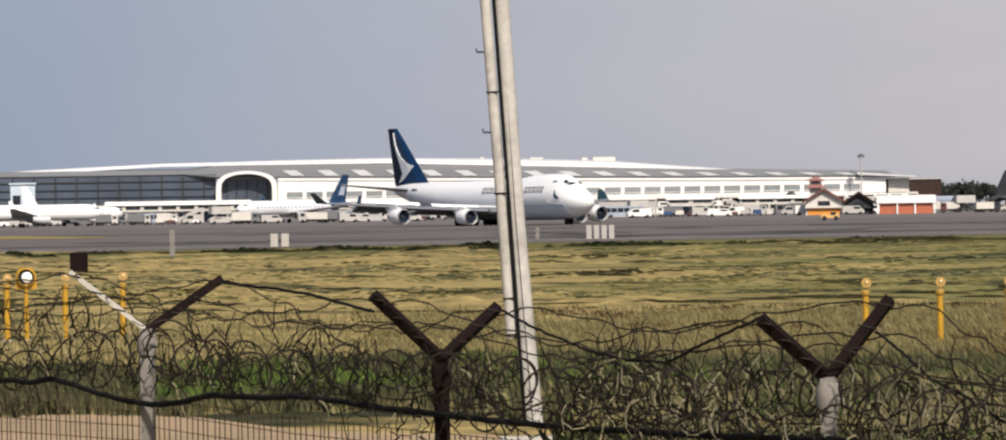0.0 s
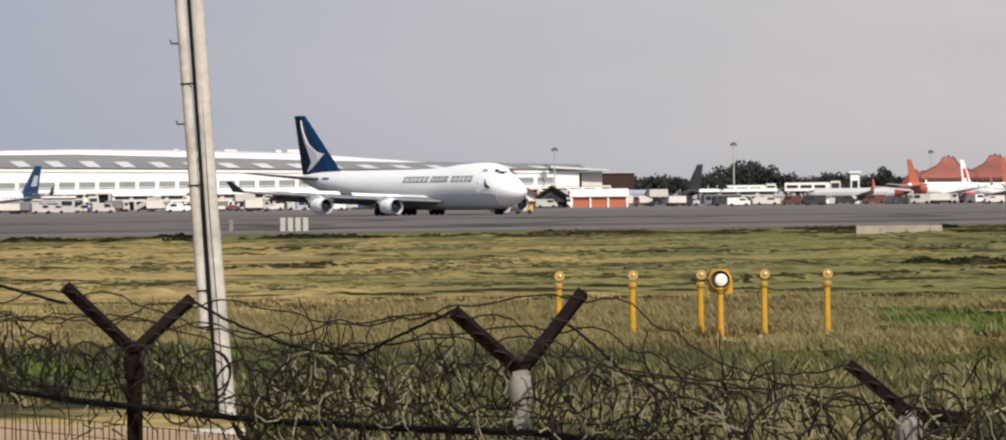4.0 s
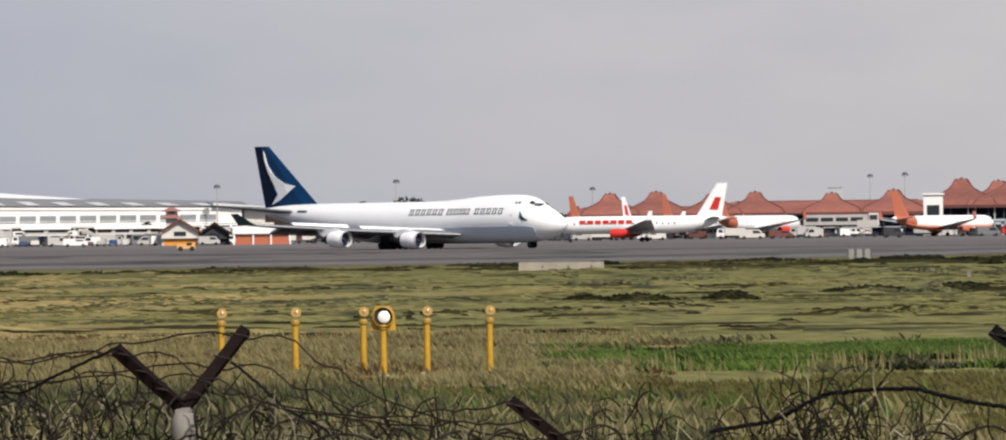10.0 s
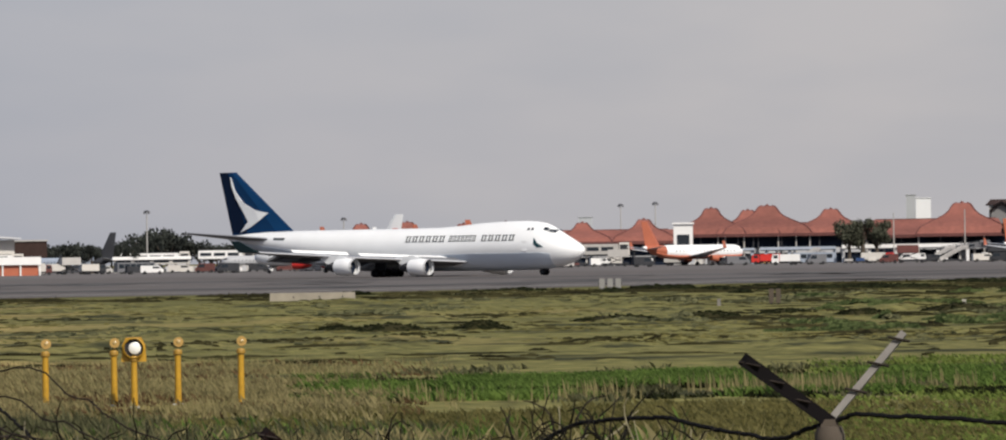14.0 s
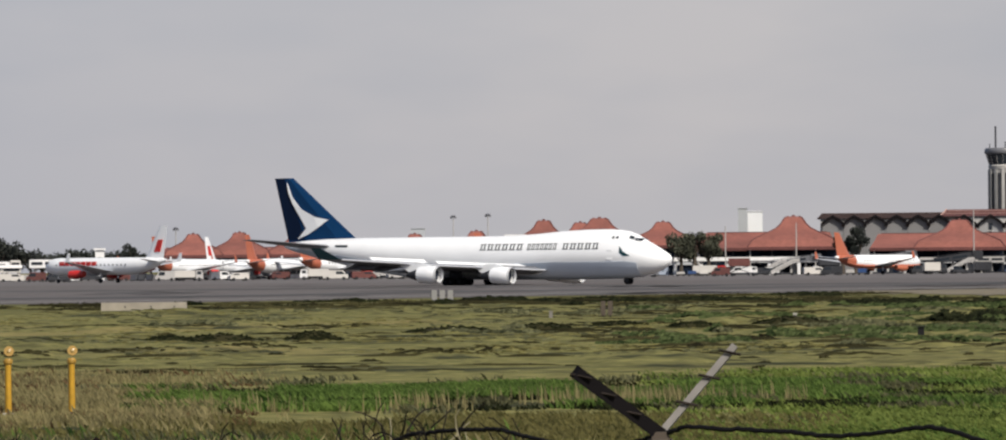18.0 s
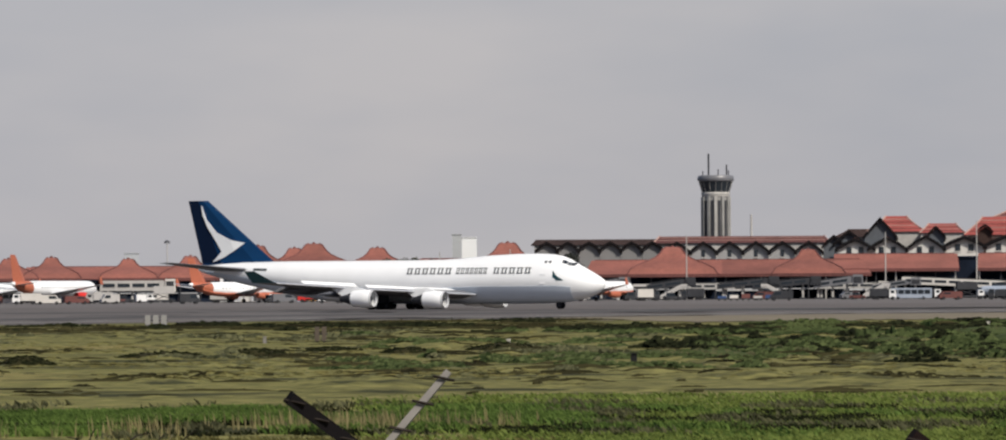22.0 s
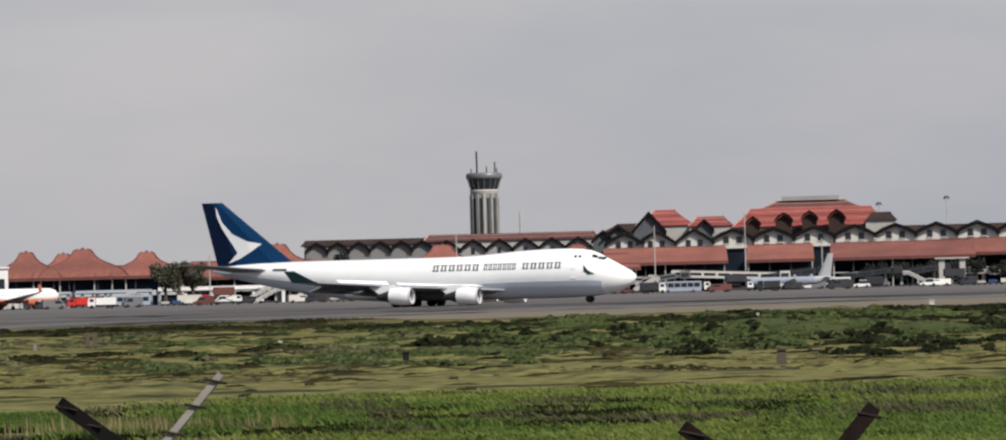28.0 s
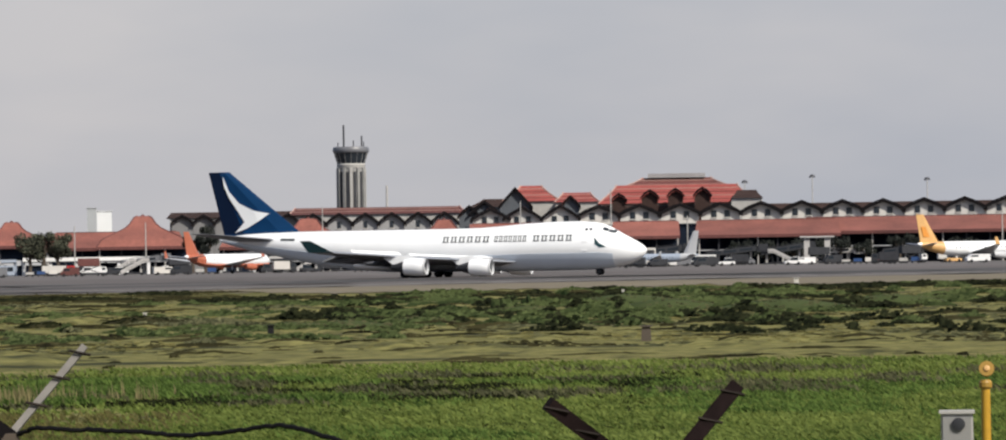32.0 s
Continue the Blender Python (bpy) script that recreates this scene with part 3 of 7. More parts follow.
def scrub(name, label, count, b0, b1, d0, d1, seed, tall, cut, material=SCRUB_AND_GAP, dense=26):
    """Ragged runs of small leaves, one low clump after another."""
    s = Shape()
    vs, fs = s.v, s.f
    made = 0
    while made < count:
        b, d = rnd.uniform(b0, b1), 1 / rnd.uniform(1 / d1, 1 / d0)
        x0, y0, _z = flat(b, d, 0)
        if noise.noise((x0 * 0.03, y0 * 0.03, seed)) < cut or d > reach(edge(b) + (13 if b > 480 else 3)):
            continue
        made += 1
        run, h0, slope = (0.4 + 3.0 * rnd.random() ** 2) * d / 250, tall * rnd.uniform(0.5, 1.3), rnd.uniform(-0.8, 0.8)
        for _ in range(int(dense * (0.5 + run))):
            q = rnd.uniform(-1, 1)
            x, y = x0 + q * run + rnd.gauss(0, 0.1), y0 + slope * q * run + rnd.gauss(0, 0.25)
            z = h0 * (1 - abs(q) ** 2) * rnd.random() * (0.55 + 0.6 * noise.noise((x * 0.9, y * 0.4, seed)) + 0.3) + lift(x, y)
            l = rnd.uniform(0.07, 0.20) * d / 220
            a, t = rnd.uniform(-0.5, 0.5), rnd.uniform(0.3, 0.8)
            k = len(vs)
            vs += [(x - l, y, z - l * 0.3 + a * l), (x, y - 0.1, z - l * t), (x + l, y, z + l * 0.2 - a * l), (x + l * a, y + 0.1, z + l * t)]
            fs.append((k, k + 1, k + 2, k + 3))
    return tagged(part(name, s, material), label, "shrub", kind="stuff")


# near-black leaves stand in for the shaded crevices between bushes
scrub("bushes", "near-black scrub for the shaded crevices among the bushes", 120, 520, 1900, 165, 420, 21.0, 0.40, -0.25, SCRUB_AND_GAP, 60)
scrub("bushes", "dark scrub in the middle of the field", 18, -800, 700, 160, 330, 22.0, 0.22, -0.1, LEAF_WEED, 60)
scrub("bushes", "dark low scrub along the runway edge", 60, -2900, 1900, 320, 480, 24.0, 0.24, -0.2, SCRUB_AND_GAP, 50)
scrub("bushes", "leafy green bushes near the runway", 130, 640, 1900, 190, 420, 23.0, 0.38, -0.2, BUSH, 80)
scrub("bushes", "low green scrub in the field", 70, 100, 800, 170, 320, 25.0, 0.24, -0.1, BUSH, 70)


def mound(b, d, w, h, label="low mound overgrown with dark grass"):
    t = thing("mound", spot(b, d), label, "mound")
    s = Shape()
    n = 14
    vs, fs = [], []
    for j in range(7):
        q = j / 6
        for i in range(n):
            a = 2 * math.pi * i / n
            r = (1 - q) * (1 + 0.18 * noise.noise((math.cos(a) * 2 + b, math.sin(a) * 2, d)))
            vs.append((math.cos(a) * r * w / 2, math.sin(a) * r * w / 3, h * (1 - (1 - q) ** 1.6) * (1 + 0.2 * noise.noise((i, j, b))) - 0.02))
    for j in range(6):
        for i in range(n):
            fs.append((j * n + i, j * n + (i + 1) % n, (j + 1) * n + (i + 1) % n, (j + 1) * n + i))
    fs.append(tuple(6 * n + i for i in range(n)))
    part("soil", s.add(vs, fs), BLADE_DARK if b < 500 else BUSH, t, smooth=True)
    g = Shape()
    for _ in range(130):
        a, r = rnd.uniform(0, 6.28), math.sqrt(rnd.random())
        x, y, z = math.cos(a) * r * w / 2, math.sin(a) * r * w / 3, h * (1 - r ** 1.6) * 0.9
        hh, ww = rnd.uniform(0.05, 0.13), rnd.uniform(0.06, 0.2)
        g.add([(x - ww, y, z), (x + ww, y, z), (x + rnd.uniform(-0.2, 0.2), y, z + hh)], [(0, 1, 2)])
    tagged(part("grass_cover", g, SCRUB_AND_GAP if b < 500 else LEAF_WEED, t), kind="stuff")
    return t


for b, d, w, h in ((-415, 185, 2.4, 0.42), (-560, 186, 3.4, 0.34), (-640, 190, 2.0, 0.2), (-200, 205, 4.5, 0.30), (-60, 214, 3.2, 0.30), (60, 222, 3.0, 0.25),
                   (560, 195, 5.0, 0.4), (640, 200, 6.0, 0.35), (760, 205, 4.0, 0.4), (930, 240, 5.0, 0.45), (1150, 250, 8.0, 0.6), (1330, 245, 9.0, 0.55), (1500, 260, 8.0, 0.6),
                   (1080, 285, 9.0, 0.6), (330, 225, 4.0, 0.4), (180, 215, 3.0, 0.3)):
    mound(b, d, w, h)

# ---- glass and white terminal with arched roofs ----


def terminal_three():
    d, mid = 1500.0, -1960
    k = d / RAD
    X = lambda b: d * math.tan((b - mid) / RAD)
    Z = lambda v: EYE.z + v * k
    t = thing("terminal_building", spot(mid, d), "long white airport terminal with curved pale metal roofs", "building")
    lo_v = lambda b: 54 - (b + 2121) * 9 / 621 if b < -1500 else 45 - (b + 1500) * 3 / 325
    hi_v = lambda b: 76 - max(0.0, b + 1950) * 17 / 500 if b < -1450 else 59 - (b + 1450) * 8 / 290
    s = Shape().slab([(X(-2121), 0), (X(-1175), 0)] + [(X(b), Z(lo_v(b))) for b in (-1175, -1500, -2121)], 0, 40)
    part("wall", s, WHITE, t, "bright white panelled wall")
    part("wall", Shape().box(X(-3000), X(-2121), 4, 40, 0, Z(14)), STONE, t, "grey base wall")
    g = part("glass_facade", Shape().box(X(-3000), X(-2218), 3, 5, Z(14), Z(60)), GLASS_BLUE, t, "dark blue-grey curtain wall")
    for i in range(24):
        b = -2995 + i * 33
        part("mullion", Shape().box(X(b) - 0.25, X(b) + 0.25, 2.4, 2.99, Z(14), Z(58)), SHADE, g)
    for v in (26, 38, 50):
        part("transom", Shape().box(X(-3000), X(-2220), 2.5, 2.98, Z(v) - 0.12, Z(v) + 0.12), SHADE, g)
    # arched portal
    a0, a1, arch, inner = X(-2217), X(-2122), [], []
    cx, w = (a0 + a1) / 2, (a1 - a0) / 2
    for i in range(17):
        q = math.pi * i / 16
        arch.append((cx - w * math.cos(q), Z(34) + (Z(64) - Z(34)) * math.sin(q) ** 0.62))
        inner.append((cx - (w - 1.7) * math.cos(q), Z(34) + (Z(59.5) - Z(34)) * math.sin(q) ** 0.62))
    frame_outline = [(a0, Z(12))] + arch + [(a1, Z(12)), (a1 - 1.7, Z(12))] + inner[::-1] + [(a0 + 1.7, Z(12))]
    por = part("portal_frame", Shape().slab(frame_outline, -5, 12), WHITE, t, "white arched portal frame")
    part("pane", Shape().slab([(a0 + 1.7, Z(12))] + inner + [(a1 - 1.7, Z(12))], 0.5, 1.0), GLASS_BLUE, por, "dark arched glass")
    for i in range(1, 6):
        x = a0 + (a1 - a0) * i / 6
        part("mullion", Shape().box(x - 0.15, x + 0.15, 0.1, 0.48, Z(12), Z(50)), SHADE, por)
    # window band
    b = -2108
    while b < -1215:
        wn = part("window", Shape().box(X(b), X(b + 25), -0.12, 0.1, Z(21.5), Z(30)), WIN_GREY, t)
        part("sill", Shape().box(X(b) - 0.1, X(b + 25) + 0.1, -0.4, -0.13, Z(20.6), Z(21.5)), WHITE, wn)
        b += 31
    part("eave", Shape().slab([(X(b), Z(lo_v(b)) - 1.2) for b in (-2121, -1500, -1170)] + [(X(b), Z(lo_v(b)) - 0.7) for b in (-1170, -1500, -2121)], -0.35, -0.01), WHITE, t)
    # near-black box in place of an open, shaded ground floor
    part("ground_floor_shade", Shape().box(X(-2400), X(-1180), -1.2, -0.01, 0, Z(11)), PAINTED_SHADE, t, "near-black box for the shaded open ground floor")
    for i in range(62):
        b = -2396 + i * 19.6
        part("column", Shape().box(X(b) - 0.45, X(b) + 0.45, -2.0, -1.21, 0, Z(11)), STONE, t)
    part("floor_edge", Shape().box(X(-2400), X(-1180), -2.2, -1.19, Z(11), Z(13.5)), CREAM, t)
    # grey lower roof, rising away from the front, with pale streaks
    n, rows = 40, []
    for i in range(n + 1):
        b = -3000 + (3000 - 1160) * i / n
        lo, hi = (60, 70) if b < -2218 else (lo_v(b), hi_v(b))
        y0 = 3 if b < -2218 else 0
        rows.append([(X(b), y0 - 0.5, Z(lo) + 0.05), (X(b), 30, Z(hi)), (X(b), 31, Z(hi) - 1.2), (X(b), y0 + 0.2, Z(lo) - 0.6)])
    part("lower_roof", Shape().loft(rows), ROOF_GREY, t, "grey metal lower roof")
    for i in range(17):
        b = -2100 + i * 54
        q = Shape()
        at = lambda bb, y: Z(lo_v(b) + (hi_v(b) - lo_v(b)) * (y + 0.5) / 30.5)
        for lift, order in ((0.25, (0, 1, 2, 3)), (0.0, (3, 2, 1, 0))):
            q.add([(X(b), 0.5, at(b, 0.5) + lift), (X(b + 20), 0.5, at(b, 0.5) + lift), (X(b + 6), 13, at(b, 13) + lift), (X(b - 16), 13, at(b, 13) + lift)], [order])
        part("skylight", q, STREAK, t)
    # upper curved roof
    prof = ((-3000, 62), (-2800, 67), (-2556, 71), (-2306, 80), (-2100, 83), (-1956, 84), (-1750, 80), (-1600, 75), (-1456, 62), (-1400, 57))
    rows = []
    for b, v in prof:
        low = min(v - 2, 76 if -2400 < b < -1900 else hi_v(b) if b > -1900 else v - 7)
        rows.append([(X(b), 26, Z(low) - 0.4), (X(b), 27, Z(low + (v - low) * 0.6)), (X(b), 34, Z(v) - 0.3), (X(b), 50, Z(v)), (X(b), 60, Z(low))])
    part("upper_roof", Shape().loft(rows), ROOF_PALE, t, "pale curved upper roof", smooth=True)
    for b, w, h in ((-1722, 20, 4), (-1640, 9, 1), (-1622, 36, 2), (-1802, 7, 7)):
        part("roof_plant", Shape().box(X(b), X(b + w), 36, 44, Z(72), Z(78.5 + h * 0.5)), CREAM, t)
    part("end_canopy", Shape().add([(X(-1220), -2, Z(48)), (X(-1130), -2, Z(41)), (X(-1130), 20, Z(41)), (X(-1220), 20, Z(50)), (X(-1220), -2, Z(44)), (X(-1130), -2, Z(39)), (X(-1130), 20, Z(39)), (X(-1220), 20, Z(46))],
         [(0, 1, 2, 3), (7, 6, 5, 4), (0, 4, 5, 1), (1, 5, 6, 2), (2, 6, 7, 3), (3, 7, 4, 0)]), ROOF_PALE, t)
    part("end_wall", Shape().box(X(-1170), X(-1138), 2, 18, 0, Z(38)), CREAM, t)


terminal_three()


def block(b0, b1, v0, v1, d, depth, material, name, label, category, roof=0.0, windows=0, top=None):
    """A small building between two bearings and two heights, with a cornice and windows."""
    k = d / RAD
    mid = (b0 + b1) / 2
    w = (b1 - b0) * k / 2
    z0, z1 = max(0.0, EYE.z + v0 * k), EYE.z + v1 * k
    t = thing(name, spot(mid, d), label, category)
    part("wall", Shape().box(-w, w, 0, depth, 0, z1), material, t)
    part("cornice", Shape().box(-w - 0.4, w + 0.4, -0.5, depth + 0.4, z1 + 0.01, z1 + 0.5), top or material, t)
    for i in range(windows):
        x = -w + (i + 0.5) * 2 * w / windows
        part("window", Shape().box(x - 0.32 * w / windows * 2, x + 0.32 * w / windows * 2, -0.15, 0.1, z0 + (z1 - z0) * 0.35, z0 + (z1 - z0) * 0.72), GLASS_DARK, t)
    return t


# light block before the glass front
block(-2536, -2498, -12, 48, 1380, 14, paint("pale_blue_cladding", (0.42, 0.50, 0.58), 0.6, vary=0.1, grain=0.3), "lift_tower", "pale blue clad lift tower before the glass front", "building", windows=2)

# ---- old terminal: pavilions with swept red tile roofs ----


# height and half width of a swept roof from eave to crown, as shares
SWEEP = ((0.0, 1.0), (0.22, 0.90), (0.38, 0.70), (0.50, 0.52), (0.61, 0.38), (0.74, 0.285), (0.88, 0.225), (0.96, 0.185), (1.0, 0.12))


def pavilion(b0, b1, eave, peak, d, depth=34.0, ridge=0.10, tile=RED_TILE, flare=2.0, label="boarding pavilion with a swept red tile roof", columns=6, swept=False, beam=1.4, drop=23.0, slab=JET_GREY):
    k = d / RAD
    mid = (b0 + b1) / 2
    w = (b1 - b0) * k / 2
    ze, zp = EYE.z + eave * k, EYE.z + peak * k
    t = thing("pavilion", spot(mid, d), label, "building", "red-roofed pavilions")
    rings, n = [], 9
    for i in range(n):
        if swept:
            q, r = SWEEP[i]
            ry = r
        else:
            q = i / (n - 1)
            r = ridge + (1 - ridge) * (1 - q) ** flare
            ry = 0.06 + 0.94 * (1 - q) ** flare
        z = ze + (zp - ze) * q
        rings.append([(-w * r, depth / 2 - depth / 2 * ry, z), (w * r, depth / 2 - depth / 2 * ry, z), (w * r, depth / 2 + depth / 2 * ry, z), (-w * r, depth / 2 + depth / 2 * ry, z)])
    roof = part("roof", Shape().loft(rings), tile, t)
    if swept:
        for c in range(4):
            part("hip_tiles", Shape().tube([Vector(g[c]) for g in rings], 0.22, 5), RED_DARK, roof)
        part("finial", Shape().turned([(0.5, zp - 0.3), (0.6, zp + 0.1), (0.2, zp + 0.5)], 8, Matrix.Translation((0, depth / 2, 0))), RED_DARK, roof)
    else:
        part("ridge_cap", Shape().box(-w * ridge * 0.95, w * ridge * 0.95, depth / 2 - 0.6, depth / 2 + 0.6, zp - 0.2, zp + 0.25), RED_DARK, roof)
    part("fascia", Shape().box(-w, w, -0.3, 0.0, ze - 0.9, ze - 0.02), RED_DARK, t)
    # near-black wall carries the shade under the roof in its colour
    part("back_wall", Shape().box(-w * 0.96, w * 0.96, depth * 0.45, depth * 0.5, 0, ze - 0.02), PAINTED_SHADE, t, "near-black wall painted as the shade of the hall")
    part("deck", Shape().box(-w * 0.97, w * 0.97, 2.0, depth * 0.44, EYE.z + (eave - drop - beam) * k, EYE.z + (eave - drop) * k), slab, t, "pale floor slab")
    for i in range(columns):
        x = -w * 0.94 + i * w * 1.88 / max(1, columns - 1)
        part("column", Shape().box(x - 0.2, x + 0.2, 1.0, 1.4, 0, ze - 0.9), STONE if i % 3 == 0 else SHADE, t)
    return t


for b, half, e, p in ((-601, 46, 22, 55), (-529, 48, 22, 57), (-441, 46, 22, 53), (-375, 46, 22, 55), (-256, 46, 22, 52), (-160, 50, 22, 56)):
    pavilion(b - half, b + half, e, p, 1320, swept=True, columns=4)
for b, half, e, p in ((-55, 54, 31, 72), (2, 50, 31, 68), (32, 70, 31, 75), (131, 58, 31, 68)):
    pavilion(b - half, b + half, e, p, 1320, swept=True, columns=4, beam=8.0)
pavilion(-655, -396, 21, 33, 1336, ridge=0.97, flare=1.0, columns=7, label="long red tile roof between the pavilions")
pavilion(-420, -108, 21, 40, 1338, ridge=0.97, flare=1.0, columns=8, label="long red tile roof between the pavilions")
pavilion(-108, 186, 30, 47, 1336, ridge=0.95, flare=1.0, columns=8, label="long red tile roof between the pavilions", beam=8.0)
pavilion(180, 405, 26, 50, 1320, ridge=0.88, flare=1.2, columns=9, label="long red tile roof", beam=3.5, drop=16.0, slab=WHITE)
pavilion(262, 406, 27, 75, 1300, swept=True, columns=5)
pavilion(452, 680, 24, 46, 1320, ridge=0.90, flare=1.2, columns=9, label="long red tile roof", beam=3.0, drop=14.0, slab=PALE_GREY)
pavilion(520, 662, 24, 67, 1300, swept=True, columns=5)
pavilion(640, 900, 24, 46, 1320, ridge=0.92, flare=1.2, columns=10, label="long red tile roof", beam=4.0)
pavilion(745, 860, 24, 62, 1300, swept=True, columns=5)
for b0, b1, n in ((840, 1036, 7), (1064, 1170, 4), (1193, 1420, 8)):
    pavilion(b0, b1, 31, 54, 1325, ridge=0.985, flare=1.2, columns=n, label="long red tile roof before the gabled halls")
pavilion(1330, 2300, 34, 56, 1330, ridge=0.985, flare=1.2, columns=26, label="long red tile roof before the gabled halls")

# added near-black panels: shade under the roofs, painted where sun would reach
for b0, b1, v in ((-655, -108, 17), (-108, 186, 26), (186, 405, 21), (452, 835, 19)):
    block(b0, b1, -15, v, 1322.6, 0.8, PAINTED_SHADE, "shade_panel", "long near-black panel for the shade under the red roofs", "building", windows=0, top=PAINTED_SHADE)
block(835, 2300, -10, 47, 1352, 6, PAINTED_SHADE, "shade_panel", "long near-black panel for the shade under the red roofs", "building", windows=0, top=PAINTED_SHADE)

# ---- gabled halls behind ----


def gable_hall(b, half, eave, peak, d, depth=40.0, wall=CREAM, tile=RED_DARK, windows=2, label="hall with a white gable under a dark red tile roof"):
    k = d / RAD
    w = half * k
    ze, zp = EYE.z + eave * k, EYE.z + peak * k
    t = thing("gabled_hall", spot(b, d), label, "building", "gabled halls in a row")
    part("gable_wall", Shape().slab([(-w * 0.9, 0), (w * 0.9, 0), (w * 0.9, ze - 0.4), (0, zp - 1.2), (-w * 0.9, ze - 0.4)], 0, depth), wall, t)
    bulk = min(1.0, w / 7.0)
    for s in (-1, 1):
        lo, hi = (s * w * 1.06, ze - 1.0), (0, zp)
        part("roof", Shape().slab([lo, (s * w * 0.62, ze + (zp - ze) * 0.33), hi, (0, zp - 1.1), (s * w * 0.62, ze + (zp - ze) * 0.33 - 1.1), (lo[0], lo[1] - 1.0)], -1.2, depth), tile, t)
        # edge boards so dark that their colour carries the eave shadow
        part("bargeboard", Shape().slab([(lo[0], lo[1] + 0.1), (s * w * 0.62, ze + (zp - ze) * 0.33 + 0.05), (0, zp - 0.05), (0, zp - 0.3 - 1.0 * bulk), (s * w * 0.62, ze + (zp - ze) * 0.33 - 0.3 - 1.05 * bulk), (lo[0], lo[1] - 0.2 - 0.9 * bulk)], -1.5, -1.22), NEAR_BLACK, t)
    for i in range(windows):
        x = (i - (windows - 1) / 2) * w * 0.62
        wn = part("window", Shape().box(x - w * 0.13, x + w * 0.13, -0.2, 0.1, ze - 2.6, ze - 0.3), GLASS_DARK, t)
        part("window_frame", Shape().box(x - w * 0.16, x + w * 0.16, -0.3, -0.21, ze - 2.85, ze - 2.62), CREAM, wn)
    return t


for i in range(15):
    gable_hall(1044 + i * 63.2, 33, 69.5 + i * 0.4, 81.5 + i * 0.4, 1480, tile=FADED_RED if i < 4 else BROWN_ROOF, label="hall with a white gable under a faded red roof" if i < 4 else "hall with a white gable under a dark brown roof")
for i, b in enumerate((875, 925, 984)):
    gable_hall(b, 30, 66, 79 + i * 2, 1480, tile=FADED_RED, wall=paint("shaded_plaster", (0.50, 0.49, 0.47), 0.85, vary=0.12, grain=0.4))
for i in range(6):
    gable_hall(598 + i * 41, 22, 62, 75, 1500, wall=HALL_GREY, tile=BROWN_ROOF, windows=1, label="hall with a grey gable under a brown tile roof")
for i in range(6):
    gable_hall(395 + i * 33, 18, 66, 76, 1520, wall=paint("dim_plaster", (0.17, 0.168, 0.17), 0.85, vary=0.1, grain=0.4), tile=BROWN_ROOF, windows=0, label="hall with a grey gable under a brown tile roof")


def hip(b0, b1, v0, v1, d, tile, top=0.4, depth=30.0, label="hipped red tile roof over a hall", wall_v=None, cap=None):
    k = d / RAD
    w = (b1 - b0) * k / 2
    z0, z1 = EYE.z + v0 * k, EYE.z + v1 * k
    t = thing("hipped_hall", spot((b0 + b1) / 2, d), label, "building")
    part("wall", Shape().box(-w * 0.95, w * 0.95, 0.8, depth - 0.8, 0, z0 + 0.01), STONE, t)
    n = 6
    rings = []
    for i in range(n):
        q = i / (n - 1)
        r = top + (1 - top) * (1 - q) ** 1.25
        y = depth / 2 * (0.25 + 0.75 * (1 - q) ** 1.25)
        rings.append([(-w * r, depth / 2 - y, z0 + (z1 - z0) * q), (w * r, depth / 2 - y, z0 + (z1 - z0) * q), (w * r, depth / 2 + y, z0 + (z1 - z0) * q), (-w * r, depth / 2 + y, z0 + (z1 - z0) * q)])
    roof = part("roof", Shape().loft(rings), tile, t)
    if tile is not BROWN_ROOF:
        for c in range(4):
            part("ridge_tiles", Shape().tube([Vector(g[c]) for g in rings], 0.32, 5), RIDGE_PALE, roof)
        for c in range(1, 5):
            g = rings[c]
            part("tile_course", Shape().box(g[0][0] * 0.97, g[1][0] * 0.97, g[0][1] - 0.25, g[0][1] + 0.1, g[0][2] - 0.12, g[0][2] + 0.12), RED_DARK if c % 2 else RIDGE_PALE, roof)
    if cap:
        part("roof_plant", Shape().box(-w * top * 0.85, w * top * 0.85, depth * 0.3, depth * 0.7, z1 + 0.01, z1 + 1.5), cap, t)
    return t


hip(370, 600, 70, 79, 1560, BROWN_ROOF, top=0.94, label="long brown tile roof")
hip(560, 838, 72, 83, 1560, RED_DARK, top=0.93, label="long dark red tile roof")
hip(990, 2000, 62, 79, 1545, BROWN_ROOF, top=0.97, label="long dark brown roof behind the gables")
hip(840, 1000, 80, 93, 1560, BROWN_ROOF, top=0.7, label="dark brown hipped tile roof")
hip(893, 985, 88, 113, 1540, RED_BRIGHT, top=0.35, label="bright red hipped roof with a dark gable")
hip(975, 1045, 86, 101, 1535, RED_BRIGHT, top=0.6)
hip(1042, 1290, 82, 111, 1560, RED_BRIGHT, top=0.76, label="lower tier of a tiered red roof")
hip(1070, 1262, 103, 122, 1590, RED_DARK, top=0.55, cap=HALL_GREY, label="tiered bright red roof with a grey crown")
hip(1250, 1300, 88, 101, 1540, BROWN_ROOF, top=0.6)

for bb, h, e, p in ((1124, 14, 96, 104), (1164, 13, 98, 106), (1206, 14, 98, 107), (1076, 12, 92, 99)):
    gable_hall(bb, h, e, p, 1545, depth=12.0, wall=BROWN_ROOF, tile=RED_BRIGHT, windows=0, label="small red dormer gable on the tiered roof")
SLATE = paint("blue_grey_boarding", (0.075, 0.085, 0.10), 0.8, vary=0.2, grain=0.5)
for bb, h, e, p in ((914, 26, 84, 111), (866, 24, 74, 91), (842, 18, 70, 84), (1000, 15, 84, 97)):
    gable_hall(bb, h, e, p, 1530, depth=12.0, wall=SLATE, tile=BROWN_ROOF, windows=0, label="dark boarded gable beside a red roof")

